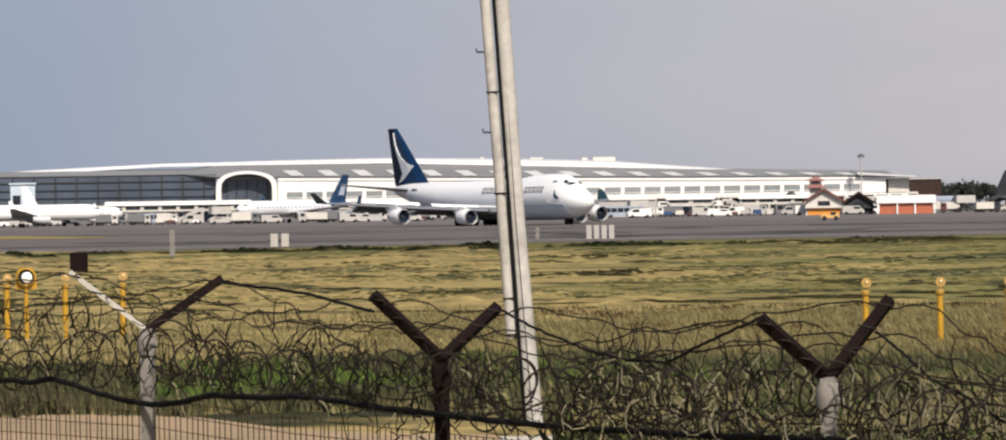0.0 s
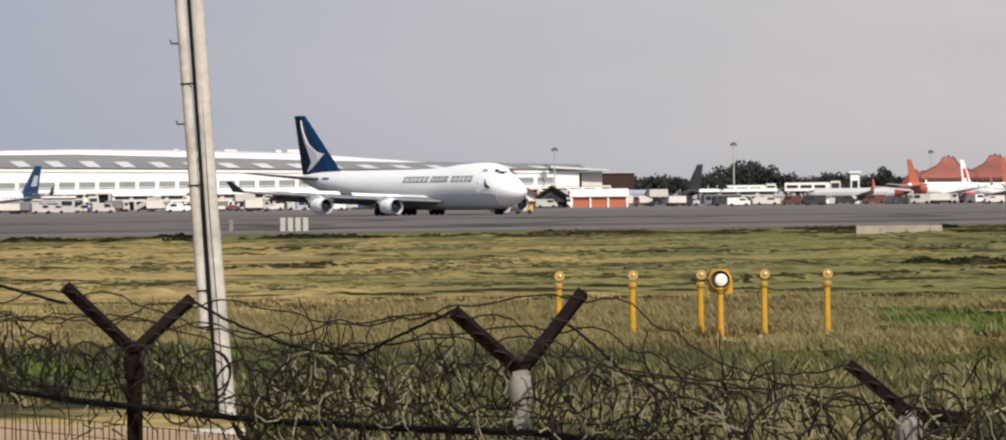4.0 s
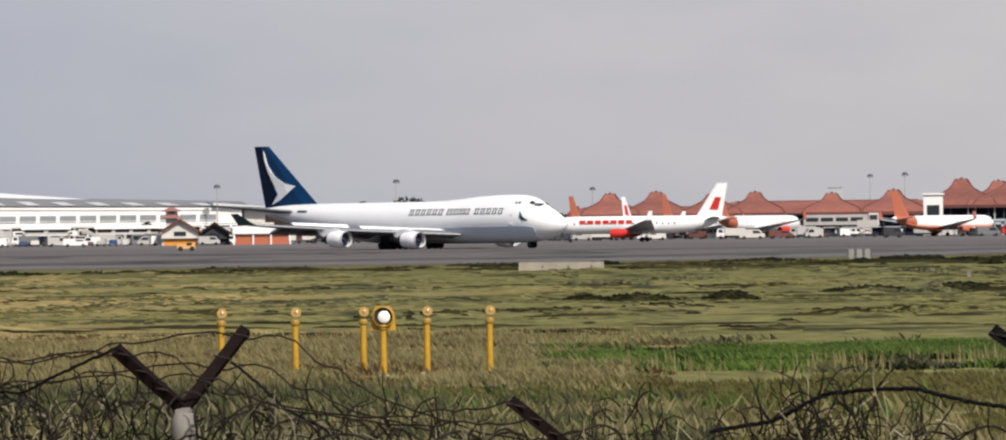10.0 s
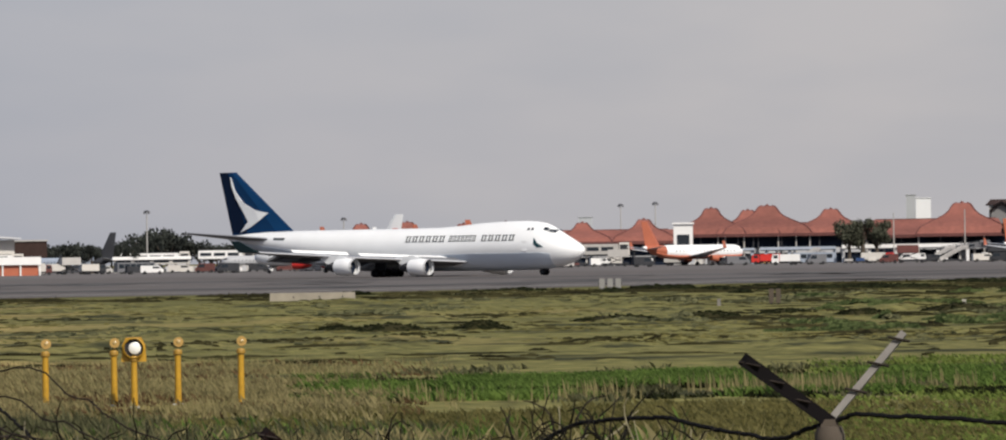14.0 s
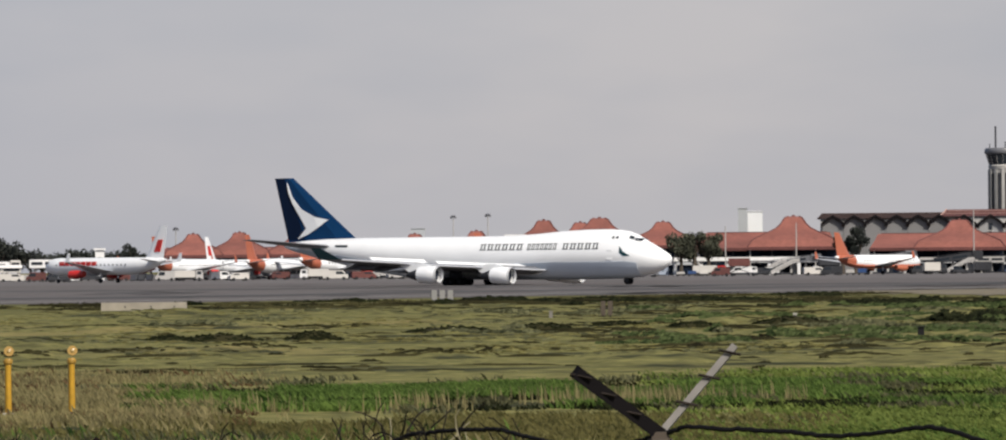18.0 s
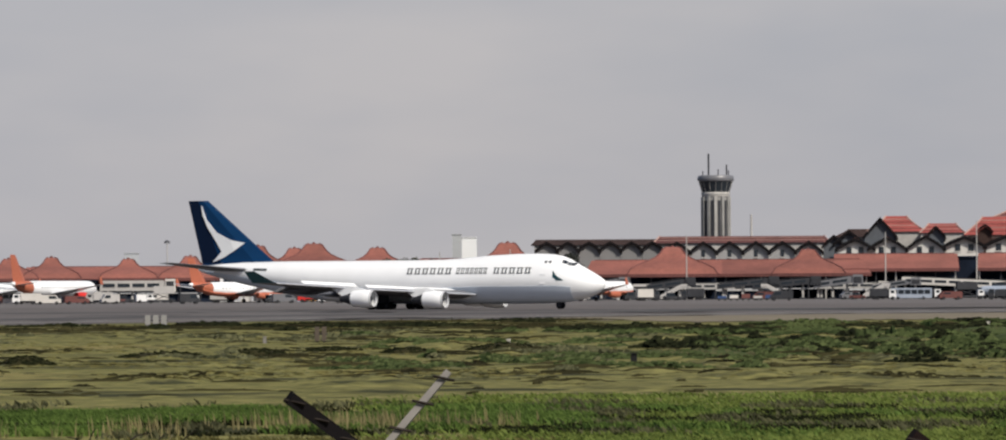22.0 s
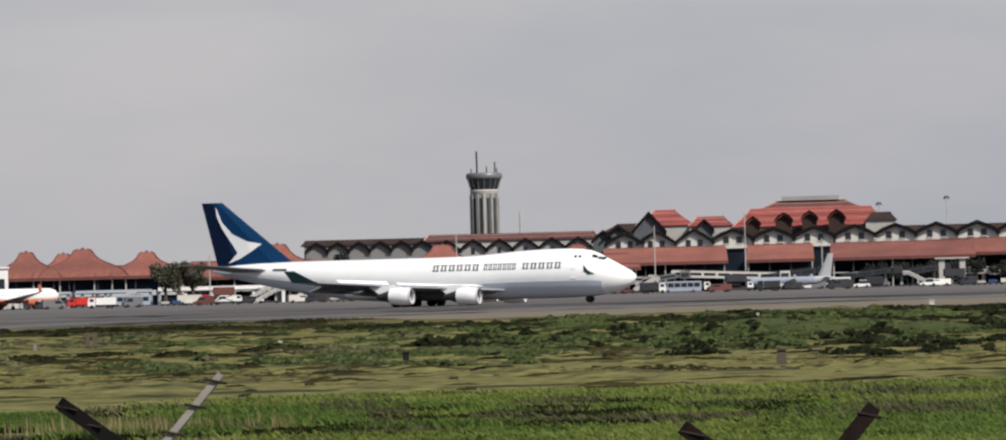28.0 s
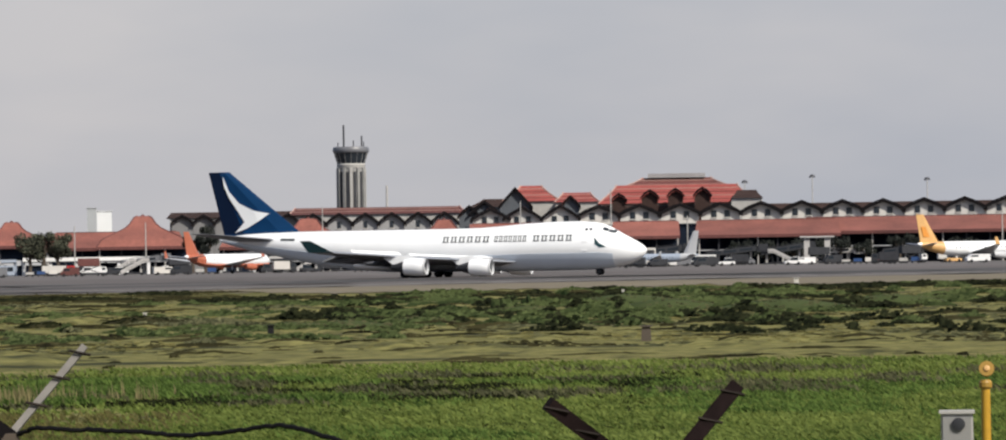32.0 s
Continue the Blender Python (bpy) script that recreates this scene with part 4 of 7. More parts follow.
# ---- control tower ----


def control_tower():
    d, b = 1720.0, 659
    k = d / RAD
    Z = lambda v: EYE.z + v * k
    t = thing("control_tower", spot(b, d), "grey concrete control tower with a flared dark glass cab", "tower")
    r = 21 * k
    part("shaft", Shape().turned([(r, 0), (r, Z(118)), (r * 0.98, Z(146))], 24), TOWER_GREY, t, smooth=True)
    for i in range(12):
        a = 2 * math.pi * i / 12
        part("rib", Shape().box(-0.55, 0.55, -0.5, 0.5, 0, Z(144), pose(math.cos(a) * r, math.sin(a) * r, 0, 0, 0, math.degrees(a))), TOWER_GREY if i % 3 else STONE, t)
        part("slot", Shape().box(-0.30, 0.30, -0.5, 0.5, Z(20), Z(138), pose(math.cos(a + 0.26) * r * 0.985, math.sin(a + 0.26) * r * 0.985, 0, 0, 0, math.degrees(a + 0.26))), SHADE, t)
    part("collar", Shape().turned([(r * 1.02, Z(144)), (r * 1.08, Z(149)), (r * 1.02, Z(151))], 24), STONE, t, smooth=True)
    part("cab", Shape().turned([(r * 1.0, Z(150)), (r * 1.22, Z(166)), (r * 1.26, Z(168))], 16), GLASS_DARK, t, "dark flared cab glazing")
    for i in range(16):
        a = 2 * math.pi * i / 16
        part("cab_mullion", Shape().tube([(math.cos(a) * r * 1.01, math.sin(a) * r * 1.01, Z(150)), (math.cos(a) * r * 1.25, math.sin(a) * r * 1.25, Z(167))], 0.06, 5), STONE, t)
    part("cab_roof", Shape().turned([(r * 1.30, Z(168)), (r * 1.36, Z(170)), (r * 1.34, Z(175)), (r * 1.25, Z(177))], 24), WING_GREY, t, smooth=True)
    for dx, v0, v1, w in ((-11, 177, 211, 0.36), (4, 177, 187, 0.22), (17, 177, 194, 0.3), (20, 177, 185, 0.2), (-20, 177, 184, 0.2)):
        part("antenna", Shape().tube([(dx * k, 0, Z(v0)), (dx * k, 0, Z(v1))], w, 6), SHADE, t)


control_tower()
# one high-rise as two blocks: shaded left and lit right put into colours
block(248, 262, -10, 87, 3200, 30, paint("hazed_shaded_face", (0.33, 0.345, 0.37), 0.9, vary=0.06, grain=0.1, bump=0), "tower_block", "distant high-rise, its shaded left face in grey", "building", windows=0)
block(263, 286, -10, 82, 3230, 30, paint("hazed_lit_face", (0.62, 0.635, 0.66), 0.9, vary=0.06, grain=0.1, bump=0), "tower_block", "distant high-rise, its lit right face in white", "building", windows=0)
block(-262, -240, -10, 60, 3200, 30, HAZED, "tower_block", "distant pale grey office building", "building", windows=2)


block(-114, -84, -10, 47, 1285, 8, WHITE, "stair_tower", "white stair tower beside the pavilions", "building", windows=1)


def mast(b, v, d, w=0.28, head=True, label="tall slim apron floodlight mast"):
    k = d / RAD
    z = EYE.z + v * k
    t = thing("floodlight_mast", spot(b, d), label, "mast", "apron masts")
    part("pole", Shape().tube([(0, 0, 0), (0, 0, z)], w, 8, w * 0.6), STONE, t, smooth=True)
    if head:
        part("lamp_ring", Shape().turned([(0.3, z), (0.75, z + 0.15), (0.95, z + 0.6), (0.3, z + 0.9)], 10), WING_GREY, t)
        for i in range(4):
            a = i * math.pi / 2
            part("floodlight", Shape().box(-0.35, 0.35, -0.2, 0.2, z - 0.4, z + 0.3, pose(math.cos(a) * 0.8, math.sin(a) * 0.8, 0, 0, 0, math.degrees(a))), WING_GREY, t)


for b, v, d in ((-934, 77, 1500), (-1213, 72, 1500), (-142, 79, 1600), (-628, 62, 1700), (1377, 119, 1700), (1272, 112, 1700), (1555, 112, 1700), (-196, 77, 1700)):
    mast(b, v, d)
for b, v in ((714, 116), (1268, 90)):
    mast(b, v, 1700, 0.62, False, "slim grey aerial pole")
for b, v in ((613, 84), (922, 88), (1063, 104), (1182, 62), (338, 64), (228, 60), (1670, 70)):
    mast(b, v, 1280, 0.22, False, "pale apron lamp post")


# ---- far trees ----


def tree(b, d, w, h, label="far dark broad-leaved tree", leaves=620, seed=0, leaf=LEAF_FAR):
    r2 = random.Random(seed + int(b * 3) + int(d))
    t = thing("tree", spot(b, d), label, "tree")
    trunk = Shape().tube([(0, 0, 0), (0.1 * w * 0.2, 0, h * 0.25), (0, 0, h * 0.55)], 0.05 * h, 7, 0.025 * h)
    for i in range(4):
        a = i * 1.6 + r2.random()
        trunk.tube([(0, 0, h * 0.3), (math.cos(a) * w * 0.2, math.sin(a) * w * 0.2, h * 0.5), (math.cos(a) * w * 0.33, math.sin(a) * w * 0.3, h * 0.7)], 0.02 * h, 5, 0.008 * h)
    part("trunk", trunk, BARK, t, smooth=True)
    s = Shape()
    lumps = [(r2.uniform(-0.34, 0.34) * w, r2.uniform(-0.3, 0.3) * w, h * r2.uniform(0.45, 0.82), r2.uniform(0.14, 0.26) * w) for _ in range(9)]
    for i in range(leaves):
        cx, cy, cz, r = lumps[i % len(lumps)]
        v = Vector((r2.gauss(0, 1), r2.gauss(0, 1), r2.gauss(0, 1) * 0.7)).normalized() * r * r2.uniform(0.55, 1.08)
        c = Vector((cx, cy, cz)) + v
        q = Euler((r2.uniform(0, 6), r2.uniform(0, 6), r2.uniform(0, 6))).to_matrix()
        l = w * r2.uniform(0.035, 0.075)
        s.add([c + q @ Vector(p) * 0.75 for p in ((-l, 0, 0), (0, -l * 0.6, 0), (l, 0, 0), (0, l * 0.6, 0))], [(0, 1, 2, 3)])
    part("crown", s, leaf, t)


rt = random.Random(3)
for i in range(34):
    b = -1150 + i * 15.5 + rt.uniform(-5, 5)
    d = rt.uniform(1620, 1800)
    v = 19 + 6 * noise.noise((b * 0.02, 0, 0)) + (13 if -955 < b < -875 else 0) + rt.uniform(-2, 2)
    h = EYE.z + (v + 6) * d / RAD
    tree(b, d, h * rt.uniform(1.1, 1.6), h * 1.12, seed=i, leaves=1000)
for b, v, w in ((158, 48, 52), (179, 67, 38), (201, 50, 44)):
    tree(b, 1285.0, w * 0.184, EYE.z + v * 0.184 * 1.08, "rounded grey-green tree beside the pavilions", 2600, 5, LEAF_GREY)
for b, v, w in ((430, 60, 44), (410, 54, 30), (-703, 43, 34), (-960, 30, 30), (-1020, 30, 36), (-1319, 20, 34)):
    d = 1285.0
    tree(b, d, w * d / RAD, EYE.z + v * d / RAD * 1.08, "dark broad-leaved tree beside the pavilions", 2600, 5)
for i in range(11):
    b = 1265 + i * 40 + rt.uniform(-9, 9)
    d = 1290.0
    tree(b, d, rt.uniform(5.5, 9), rt.uniform(6.5, 9.0), "small dark tree before the terminal", 1300, i)

# ---- aircraft ----


def oval(x, ry, zt, zb, cy=0.0, n=20, square=0.0):
    zc, rz = (zt + zb) / 2, (zt - zb) / 2
    return [(x, cy + ry * math.cos(2 * math.pi * i / n), zc + rz * math.sin(2 * math.pi * i / n)) for i in range(n)]


def foil(root, tip, y0, y1, z0, z1, thick=0.11, bend=0.0, n=1):
    """A tapered wing: root and tip are (leading x, trailing x)."""
    rings = []
    for j in range(n + 1):
        q = j / n
        le, te = root[0] + (tip[0] - root[0]) * q, root[1] + (tip[1] - root[1]) * q
        c, y, z = le - te, y0 + (y1 - y0) * q, z0 + (z1 - z0) * q + bend * q * q
        h = c * thick * (1 - 0.4 * q)
        rings.append([(le, y, z), (le - c * 0.12, y, z + h * 0.42), (le - c * 0.4, y, z + h * 0.55), (le - c * 0.75, y, z + h * 0.25), (te, y, z), (te, y, z - 0.04), (le - c * 0.6, y, z - h * 0.3), (le - c * 0.15, y, z - h * 0.4)])
    return Shape().loft(rings)


def fin_shape(pts, w0, w1):
    """An upright fin from four points (x, z): front base, front top, rear top, rear base."""
    (xa, za), (xb, zb), (xc, zc), (xd, zd) = pts
    rings = []
    for (xl, zl), (xr, zr), w in (((xa, za), (xd, zd), w0), ((xb, zb), (xc, zc), w1)):
        c = xl - xr
        rings.append([(xl, 0, zl), (xl - c * 0.25, -w, zl + (zr - zl) * 0.25), (xl - c * 0.7, -w * 0.6, zl + (zr - zl) * 0.7), (xr, -0.02, zr), (xr, 0.02, zr), (xl - c * 0.7, w * 0.6, zl + (zr - zl) * 0.7), (xl - c * 0.25, w, zl + (zr - zl) * 0.25)])
    return Shape().loft(rings)


def wheel_set(parent, x, y, r, w, name="wheel"):
    tyre = part(name, Shape().turned([(r * 0.55, -w / 2), (r * 0.95, -w / 2), (r, -w / 4), (r, w / 4), (r * 0.95, w / 2), (r * 0.55, w / 2)], 14, pose(x, y, r, 90)), BLACK, parent, smooth=True)
    part("hub", Shape().turned([(r * 0.5, -w / 2 - 0.03), (r * 0.54, 0), (r * 0.5, w / 2 + 0.03)], 10, pose(x, y, r, 90)), SHADE, tyre)
    return tyre


def freighter():
    t = thing("cargo_jet", pose(0, 0, 0), "white four-engined cargo jet with a deep blue tail, taxiing", "aircraft")
    # fuselage stations: x, half width, top, bottom
    st = ((37.0, 0.10, 4.10, 3.75), (36.6, 0.72, 4.58, 3.12), (35.8, 1.30, 5.12, 2.48), (34.6, 1.85, 5.80, 1.92), (33.2, 2.30, 6.56, 1.52), (32.0, 2.60, 7.22, 1.28), (31.0, 2.80, 7.80, 1.14), (29.8, 2.97, 8.26, 1.03), (28.2, 3.10, 8.55, 0.95), (26, 3.2, 8.68, 0.90),
          (22, 3.25, 8.66, 0.86), (17, 3.25, 8.45, 0.86), (13, 3.25, 8.1, 0.86), (9, 3.25, 7.86, 0.88), (4, 3.25, 7.8, 0.90), (-6, 3.25, 7.8, 0.98), (-12, 3.25, 7.8, 1.42), (-17, 3.1, 7.8, 2.15),
          (-22, 2.75, 7.78, 3.05), (-27, 2.2, 7.72, 4.1), (-31, 1.55, 7.5, 5.05), (-34, 0.9, 7.2, 5.8), (-35.6, 0.3, 6.9, 6.3))

    def section(q):
        """Centre height of a station and how far its upper half narrows into the raised deck."""
        x, ry, zt, zb = q
        deck = max(0.0, min(1.0, (36.8 - x) / 4.5)) * max(0.0, min(1.0, (x - 8.5) / 5))
        mid = (zt + zb) / 2
        return mid + (min(mid, 4.65) - mid) * deck, 0.30 * deck

    rings, n = [], 32
    for q in st:
        x, ry, zt, zb = q
        zc, narrow = section(q)
        ring = []
        for i in range(n):
            c, sn = math.cos(2 * math.pi * i / n), math.sin(2 * math.pi * i / n)
            ring.append((x, ry * (1 - narrow * max(0.0, sn) ** 1.5) * c, zc + sn * ((zt - zc) if sn > 0 else (zc - zb))))
        rings.append(ring)
    body = part("fuselage", Shape().loft(rings), JET_WHITE, t, "white fuselage with a raised front deck", smooth=True)
    # grey belly skin and wing root fairing
    rings = []
    for q in st[5:22]:
        x, ry, zt, zb = q
        zc = section(q)[0]
        ring = []
        for i in range(13):
            a = math.pi + math.pi * 0.09 + (math.pi * 0.82) * i / 12
            ring.append((x, (ry + 0.04) * math.cos(a), zc + (zc - zb + 0.04) * math.sin(a)))
        rings.append(ring + [(p[0], p[1] * 0.9, p[2] + 0.1) for p in ring[::-1]])
    part("belly", Shape().loft(rings), BELLY_GREY, body, "grey belly with a blue tint for sky light", smooth=True)
    part("wing_fairing", Shape().loft([oval(17, 0.4, 2.7, 2.0), oval(14.5, 2.9, 3.1, 1.5), oval(11, 3.7, 4.0, 1.25), oval(4, 4.0, 4.1, 1.05), oval(-6, 3.9, 3.7, 1.05), oval(-11, 2.9, 3.2, 1.35), oval(-14, 0.4, 2.7, 2.1)]), JET_WHITE, t, "smooth wing root fairing", smooth=True)

    def skin(x, z):
        """Half width of the fuselage at station x and height z."""
        def half(q):
            xs, ry, zt, zb = q
            zc, narrow = section(q)
            sn = max(-1.0, min(1.0, (z - zc) / ((zt - zc) if z > zc else (zc - zb))))
            return ry * (1 - narrow * max(0.0, sn) ** 1.5) * math.sqrt(1 - sn * sn)

        for a, b in zip(st, st[1:]):
            if b[0] <= x <= a[0]:
                q = (x - b[0]) / (a[0] - b[0])
                return half(b) + (half(a) - half(b)) * q
        return 0.5

    def decal(shape, outline, s):
        """A thin sheet on the skin; outline: (x, z)."""
        n = len(outline)
        vs = [(x, s * (skin(x, z) + 0.06), z) for x, z in outline] + [(x, s * (skin(x, z) - 0.05), z) for x, z in outline]
        return shape.add(vs, [tuple(range(n)), tuple(reversed(range(n, 2 * n)))] + [(i, i + n, (i + 1) % n + n, (i + 1) % n) for i in range(n)])

    # cockpit glazing, doors
    for s in (-1, 1):
        for x0, x1, z0, z1 in ((31.15, 32.2, 6.75, 7.32), (30.2, 31.05, 7.10, 7.68)):
            part("cockpit_pane", decal(Shape(), [(x0, z0 + 0.12), (x1, z0 - 0.12), (x1, z1 - 0.22), (x0, z1)], s), GLASS_DARK, body)
        part("cockpit_pane", Shape().box(-0.05, 0.05, -0.40, 0.40, -0.20, 0.20, pose(32.15, 0.55 * s, 7.02, 0, -38, 12 * s)), GLASS_DARK, body)
        part("crew_door", decal(Shape(), [(27.0, 3.9), (27.9, 3.9), (27.9, 5.5), (27.0, 5.5)], s), JET_WHITE, body)
        for x in (27.4, 28.1):
            part("cabin_window", decal(Shape(), [(x, 7.2), (x + 0.4, 7.2), (x + 0.4, 7.55), (x, 7.55)], s), GLASS_DARK, body)
        # lettering in three groups
        groups = ((3.6, 11.7, 6), (12.3, 17.9, 7), (18.8, 25.6, 5))
        for x0, x1, count in groups:
            size = (x1 - x0) / count
            for i in range(count):
                bars = Shape()
                xx = x0 + i * size
                for u0, u1, w0, w1 in ((0.18, 0.32, 0.0, 1.0), (0.62, 0.76, 0.0, 1.0), (0.08, 0.86, 0.0, 0.12), (0.08, 0.86, 0.88, 1.0)):
                    steps = max(1, round((w1 - w0) * 5))
                    for k in range(steps):
                        za, zb = (5.58 + 0.95 * (w0 + (w1 - w0) * q / steps) for q in (k, k + 1))
                        decal(bars, [(xx + size * u0, za), (xx + size * u1, za), (xx + size * u1, zb), (xx + size * u0, zb)], s)
                part("lettering", bars, LETTER, body)
        part("nose_mark", decal(Shape(), [(31.0, 4.5), (29.9, 5.1), (29.1, 6.0), (29.2, 5.0), (29.9, 4.45)], s), JET_TEAL, body, "dark teal brush mark by the nose")
        part("tail_marking", decal(Shape(), [(-24.3, 6.35), (-21.8, 6.3), (-21.8, 6.65), (-24.3, 6.7)], s), LETTER, body)
    # tail
    fin = part("fin", fin_shape(((-21.5, 7.55), (-33.9, 17.75), (-37.5, 17.75), (-34.9, 7.25)), 0.55, 0.22), JET_BLUE, t, "deep blue fin with a white brush stroke", smooth=False)

    def fin_sheet(outline, s, off):
        """A thin sheet on the fin's skin; outline: (x, z)."""
        ys = []
        for x, z in outline:
            q = (z - 7.5) / 10.25
            front, rear = -21.5 - 12.4 * q, -34.9 - 2.6 * q
            f, w = (front - x) / (front - rear), 0.55 - 0.33 * q
            ys.append(max(0.02, w * (f / 0.25 if f < 0.25 else 1 - 0.4 * (f - 0.25) / 0.45 if f < 0.7 else 0.6 * (1 - f) / 0.3)) + off)
        n = len(outline)
        vs = [(x, s * y, z) for (x, z), y in zip(outline, ys)] + [(x, s * (y - 0.15), z) for (x, z), y in zip(outline, ys)]
        return Shape().add(vs, [tuple(range(n)), tuple(reversed(range(n, 2 * n)))] + [(i, i + n, (i + 1) % n + n, (i + 1) % n) for i in range(n)])

    for s in (-1, 1):
        stroke = [(-34.95, 16.95), (-34.0, 14.6), (-32.2, 12.6), (-29.6, 11.35), (-26.9, 10.85), (-28.8, 9.6), (-30.8, 8.5), (-32.9, 7.75), (-31.2, 9.5), (-32.3, 11.2), (-33.9, 13.5), (-34.8, 15.5)]
        part("brush_stroke", fin_sheet(stroke, s, 0.17), JET_WHITE, fin, "white brush stroke")
        part("rudder", fin_sheet([(-37.5, 17.7), (-35.6, 17.7), (-33.4, 12.5), (-31.4, 7.6), (-34.95, 7.6), (-36.2, 12.5)], s, 0.05), JET_NAVY, fin, "navy rudder")
        part("stabiliser", foil((-24.8, -32.6), (-33.7, -36.5), s * 1.4, s * 11.4, 6.4, 7.6, 0.09), WING_GREY, t, "grey tailplane")
    # wings, flaps, engines
    for s in (-1, 1):
        wing = part("wing", foil((16.0, -2.2), (-6.0, -10.1), s * 2.6, s * 28.2, 2.3, 3.8, 0.085, 0.5, 8), WING_GREY, t, "swept grey wing", smooth=True)
        part("winglet", Shape().loft([[(-6.2, s * 28.1, 4.25), (-10.2, s * 28.1, 4.25), (-10.2, s * 28.3, 4.25), (-6.2, s * 28.3, 4.25)], [(-9.6, s * 28.9, 6.1), (-11.3, s * 28.9, 6.1), (-11.3, s * 29.0, 6.1), (-9.6, s * 29.0, 6.1)]]), JET_TEAL, wing, "dark green winglet")
        for y0, y1, xa, xb in ((4.2, 11.0, -2.2, -4.2), (14.0, 21.5, -5.2, -7.6)):
            rings = []
            for x, y in ((xa, y0), (xb, y1)):
                z = 2.3 + y * 0.06
                rings.append([(x + 2.2, s * y, z + 0.55), (x + 0.6, s * y, z + 0.62), (x - 1.9, s * y, z - 0.30), (x - 2.6, s * y, z - 0.75), (x - 2.5, s * y, z - 0.85), (x - 0.3, s * y, z - 0.1), (x + 2.2, s * y, z + 0.2)])
            part("flap", Shape().loft(rings), FLAP_GREY, wing, "lowered grey flap")
        for y in (7.0, 11.2, 16.5, 20.5):
            part("flap_track", Shape().loft([oval(1.5 - y * 0.28, 0.12, 2.2 + y * 0.05, 2.0 + y * 0.05, s * y, 8), oval(-1.5 - y * 0.28, 0.42, 2.4 + y * 0.05, 1.5 + y * 0.05, s * y, 8), oval(-5.1 - y * 0.28, 0.08, 1.95 + y * 0.05, 1.8 + y * 0.05, s * y, 8)]), WING_GREY, wing, smooth=True)
        part("leading_edge", Shape().tube([(15.8, s * 3.0, 2.35), (4.9, s * 15.6, 3.16), (-6.1, s * 28.1, 4.26)], 0.17, 6), JET_METAL, wing)
        for (y0, xa), (y1, xb) in (((4.6, 6.0), (11.4, 1.2)), ((13.2, 0.2), (20.4, -5.4))):
            za, zb = 2.65 + y0 * 0.075, 2.65 + y1 * 0.075
            part("spoiler", Shape().loft([[(xa, s * y0, za), (xa - 0.6, s * y0, za + 0.52), (xa - 0.72, s * y0, za + 0.48), (xa - 0.15, s * y0, za)], [(xb, s * y1, zb), (xb - 0.6, s * y1, zb + 0.42), (xb - 0.72, s * y1, zb + 0.38), (xb - 0.15, s * y1, zb)]]), JET_WHITE, wing, "raised white spoiler")
        for y, x, z in ((10.8, 14.45, 0.18), (19.6, 6.45, 0.42)):
            nac = part("engine", Shape().loft([oval(x, 1.22, z + 2.57, z + 0.13, s * y, 20), oval(x - 0.3, 1.36, z + 2.70, z - 0.02, s * y, 20), oval(x - 1.8, 1.42, z + 2.74, z - 0.06, s * y, 20), oval(x - 3.6, 1.22, z + 2.55, z + 0.12, s * y, 20)], caps=False), JET_WHITE, t, "white engine nacelle", smooth=True)
            part("intake_lip", Shape().loft([oval(x + 0.02, 1.26, z + 2.60, z + 0.10, s * y, 20), oval(x - 0.28, 1.38, z + 2.72, z - 0.04, s * y, 20), oval(x - 0.3, 1.15, z + 2.5, z + 0.2, s * y, 20)], caps=False), JET_GREY, nac, smooth=True)
            # fan and spinner dark: the intake's shade is put into their colour
            part("fan", Shape().loft([oval(x - 0.95, 1.2, z + 2.52, z + 0.16, s * y, 20), oval(x - 1.1, 1.2, z + 2.52, z + 0.16, s * y, 20)]), PAINTED_SHADE, nac, "fan face painted near-black for the shaded intake")
            part("spinner", Shape().loft([oval(x - 0.94, 0.30, z + 1.65, z + 1.05, s * y, 10), oval(x - 0.55, 0.1, z + 1.45, z + 1.25, s * y, 10)]), SHADE, nac, smooth=True)
            part("core", Shape().loft([oval(x - 3.3, 1.16, z + 2.48, z + 0.2, s * y, 16), oval(x - 4.8, 0.72, z + 2.0, z + 0.64, s * y, 16), oval(x - 5.9, 0.34, z + 1.6, z + 1.0, s * y, 16)]), SHADE, nac, "dark exhaust core", smooth=True)
            part("pylon", Shape().loft([[(x - 1.0, s * y - 0.16, z + 2.6), (x - 1.0, s * y + 0.16, z + 2.6), (x - 5.6, s * y + 0.16, z + 1.8), (x - 5.6, s * y - 0.16, z + 1.8)], [(x - 3.2, s * y - 0.14, z + 3.2), (x - 3.2, s * y + 0.14, z + 3.2), (x - 7.4, s * y + 0.14, z + 3.0), (x - 7.4, s * y - 0.14, z + 3.0)]]), JET_WHITE, nac)
    # landing gear
    for name, x, ys in (("wing_gear", 1.0, (-5.5, 5.5)), ("body_gear", -2.3, (-1.9, 1.9))):
        for y in ys:
            g = part(name, Shape().tube([(x, y, 1.0), (x, y * 0.93, 3.0)], 0.22, 8), JET_METAL, t, smooth=True)
            part("bogie", Shape().box(x - 0.95, x + 0.95, y - 0.12, y + 0.12, 0.5, 0.74), SHADE, g)
            for dx in (-0.8, 0.8):
                for dy in (-0.55, 0.55):
                    wheel_set(g, x + dx, y + dy, 0.62, 0.46)
            # doors in dark colour, to carry the shadow under the belly
            part("gear_door", Shape().box(x - 1.1, x + 1.1, y * 1.1 - 0.04, y * 1.1 + 0.04, 1.0, 2.4), SHADE, g)
    g = part("nose_gear", Shape().tube([(29.2, 0, 0.7), (29.4, 0, 2.5)], 0.16, 8), JET_METAL, t, smooth=True)
    for dy in (-0.4, 0.4):
        wheel_set(g, 29.2, dy, 0.6, 0.4)
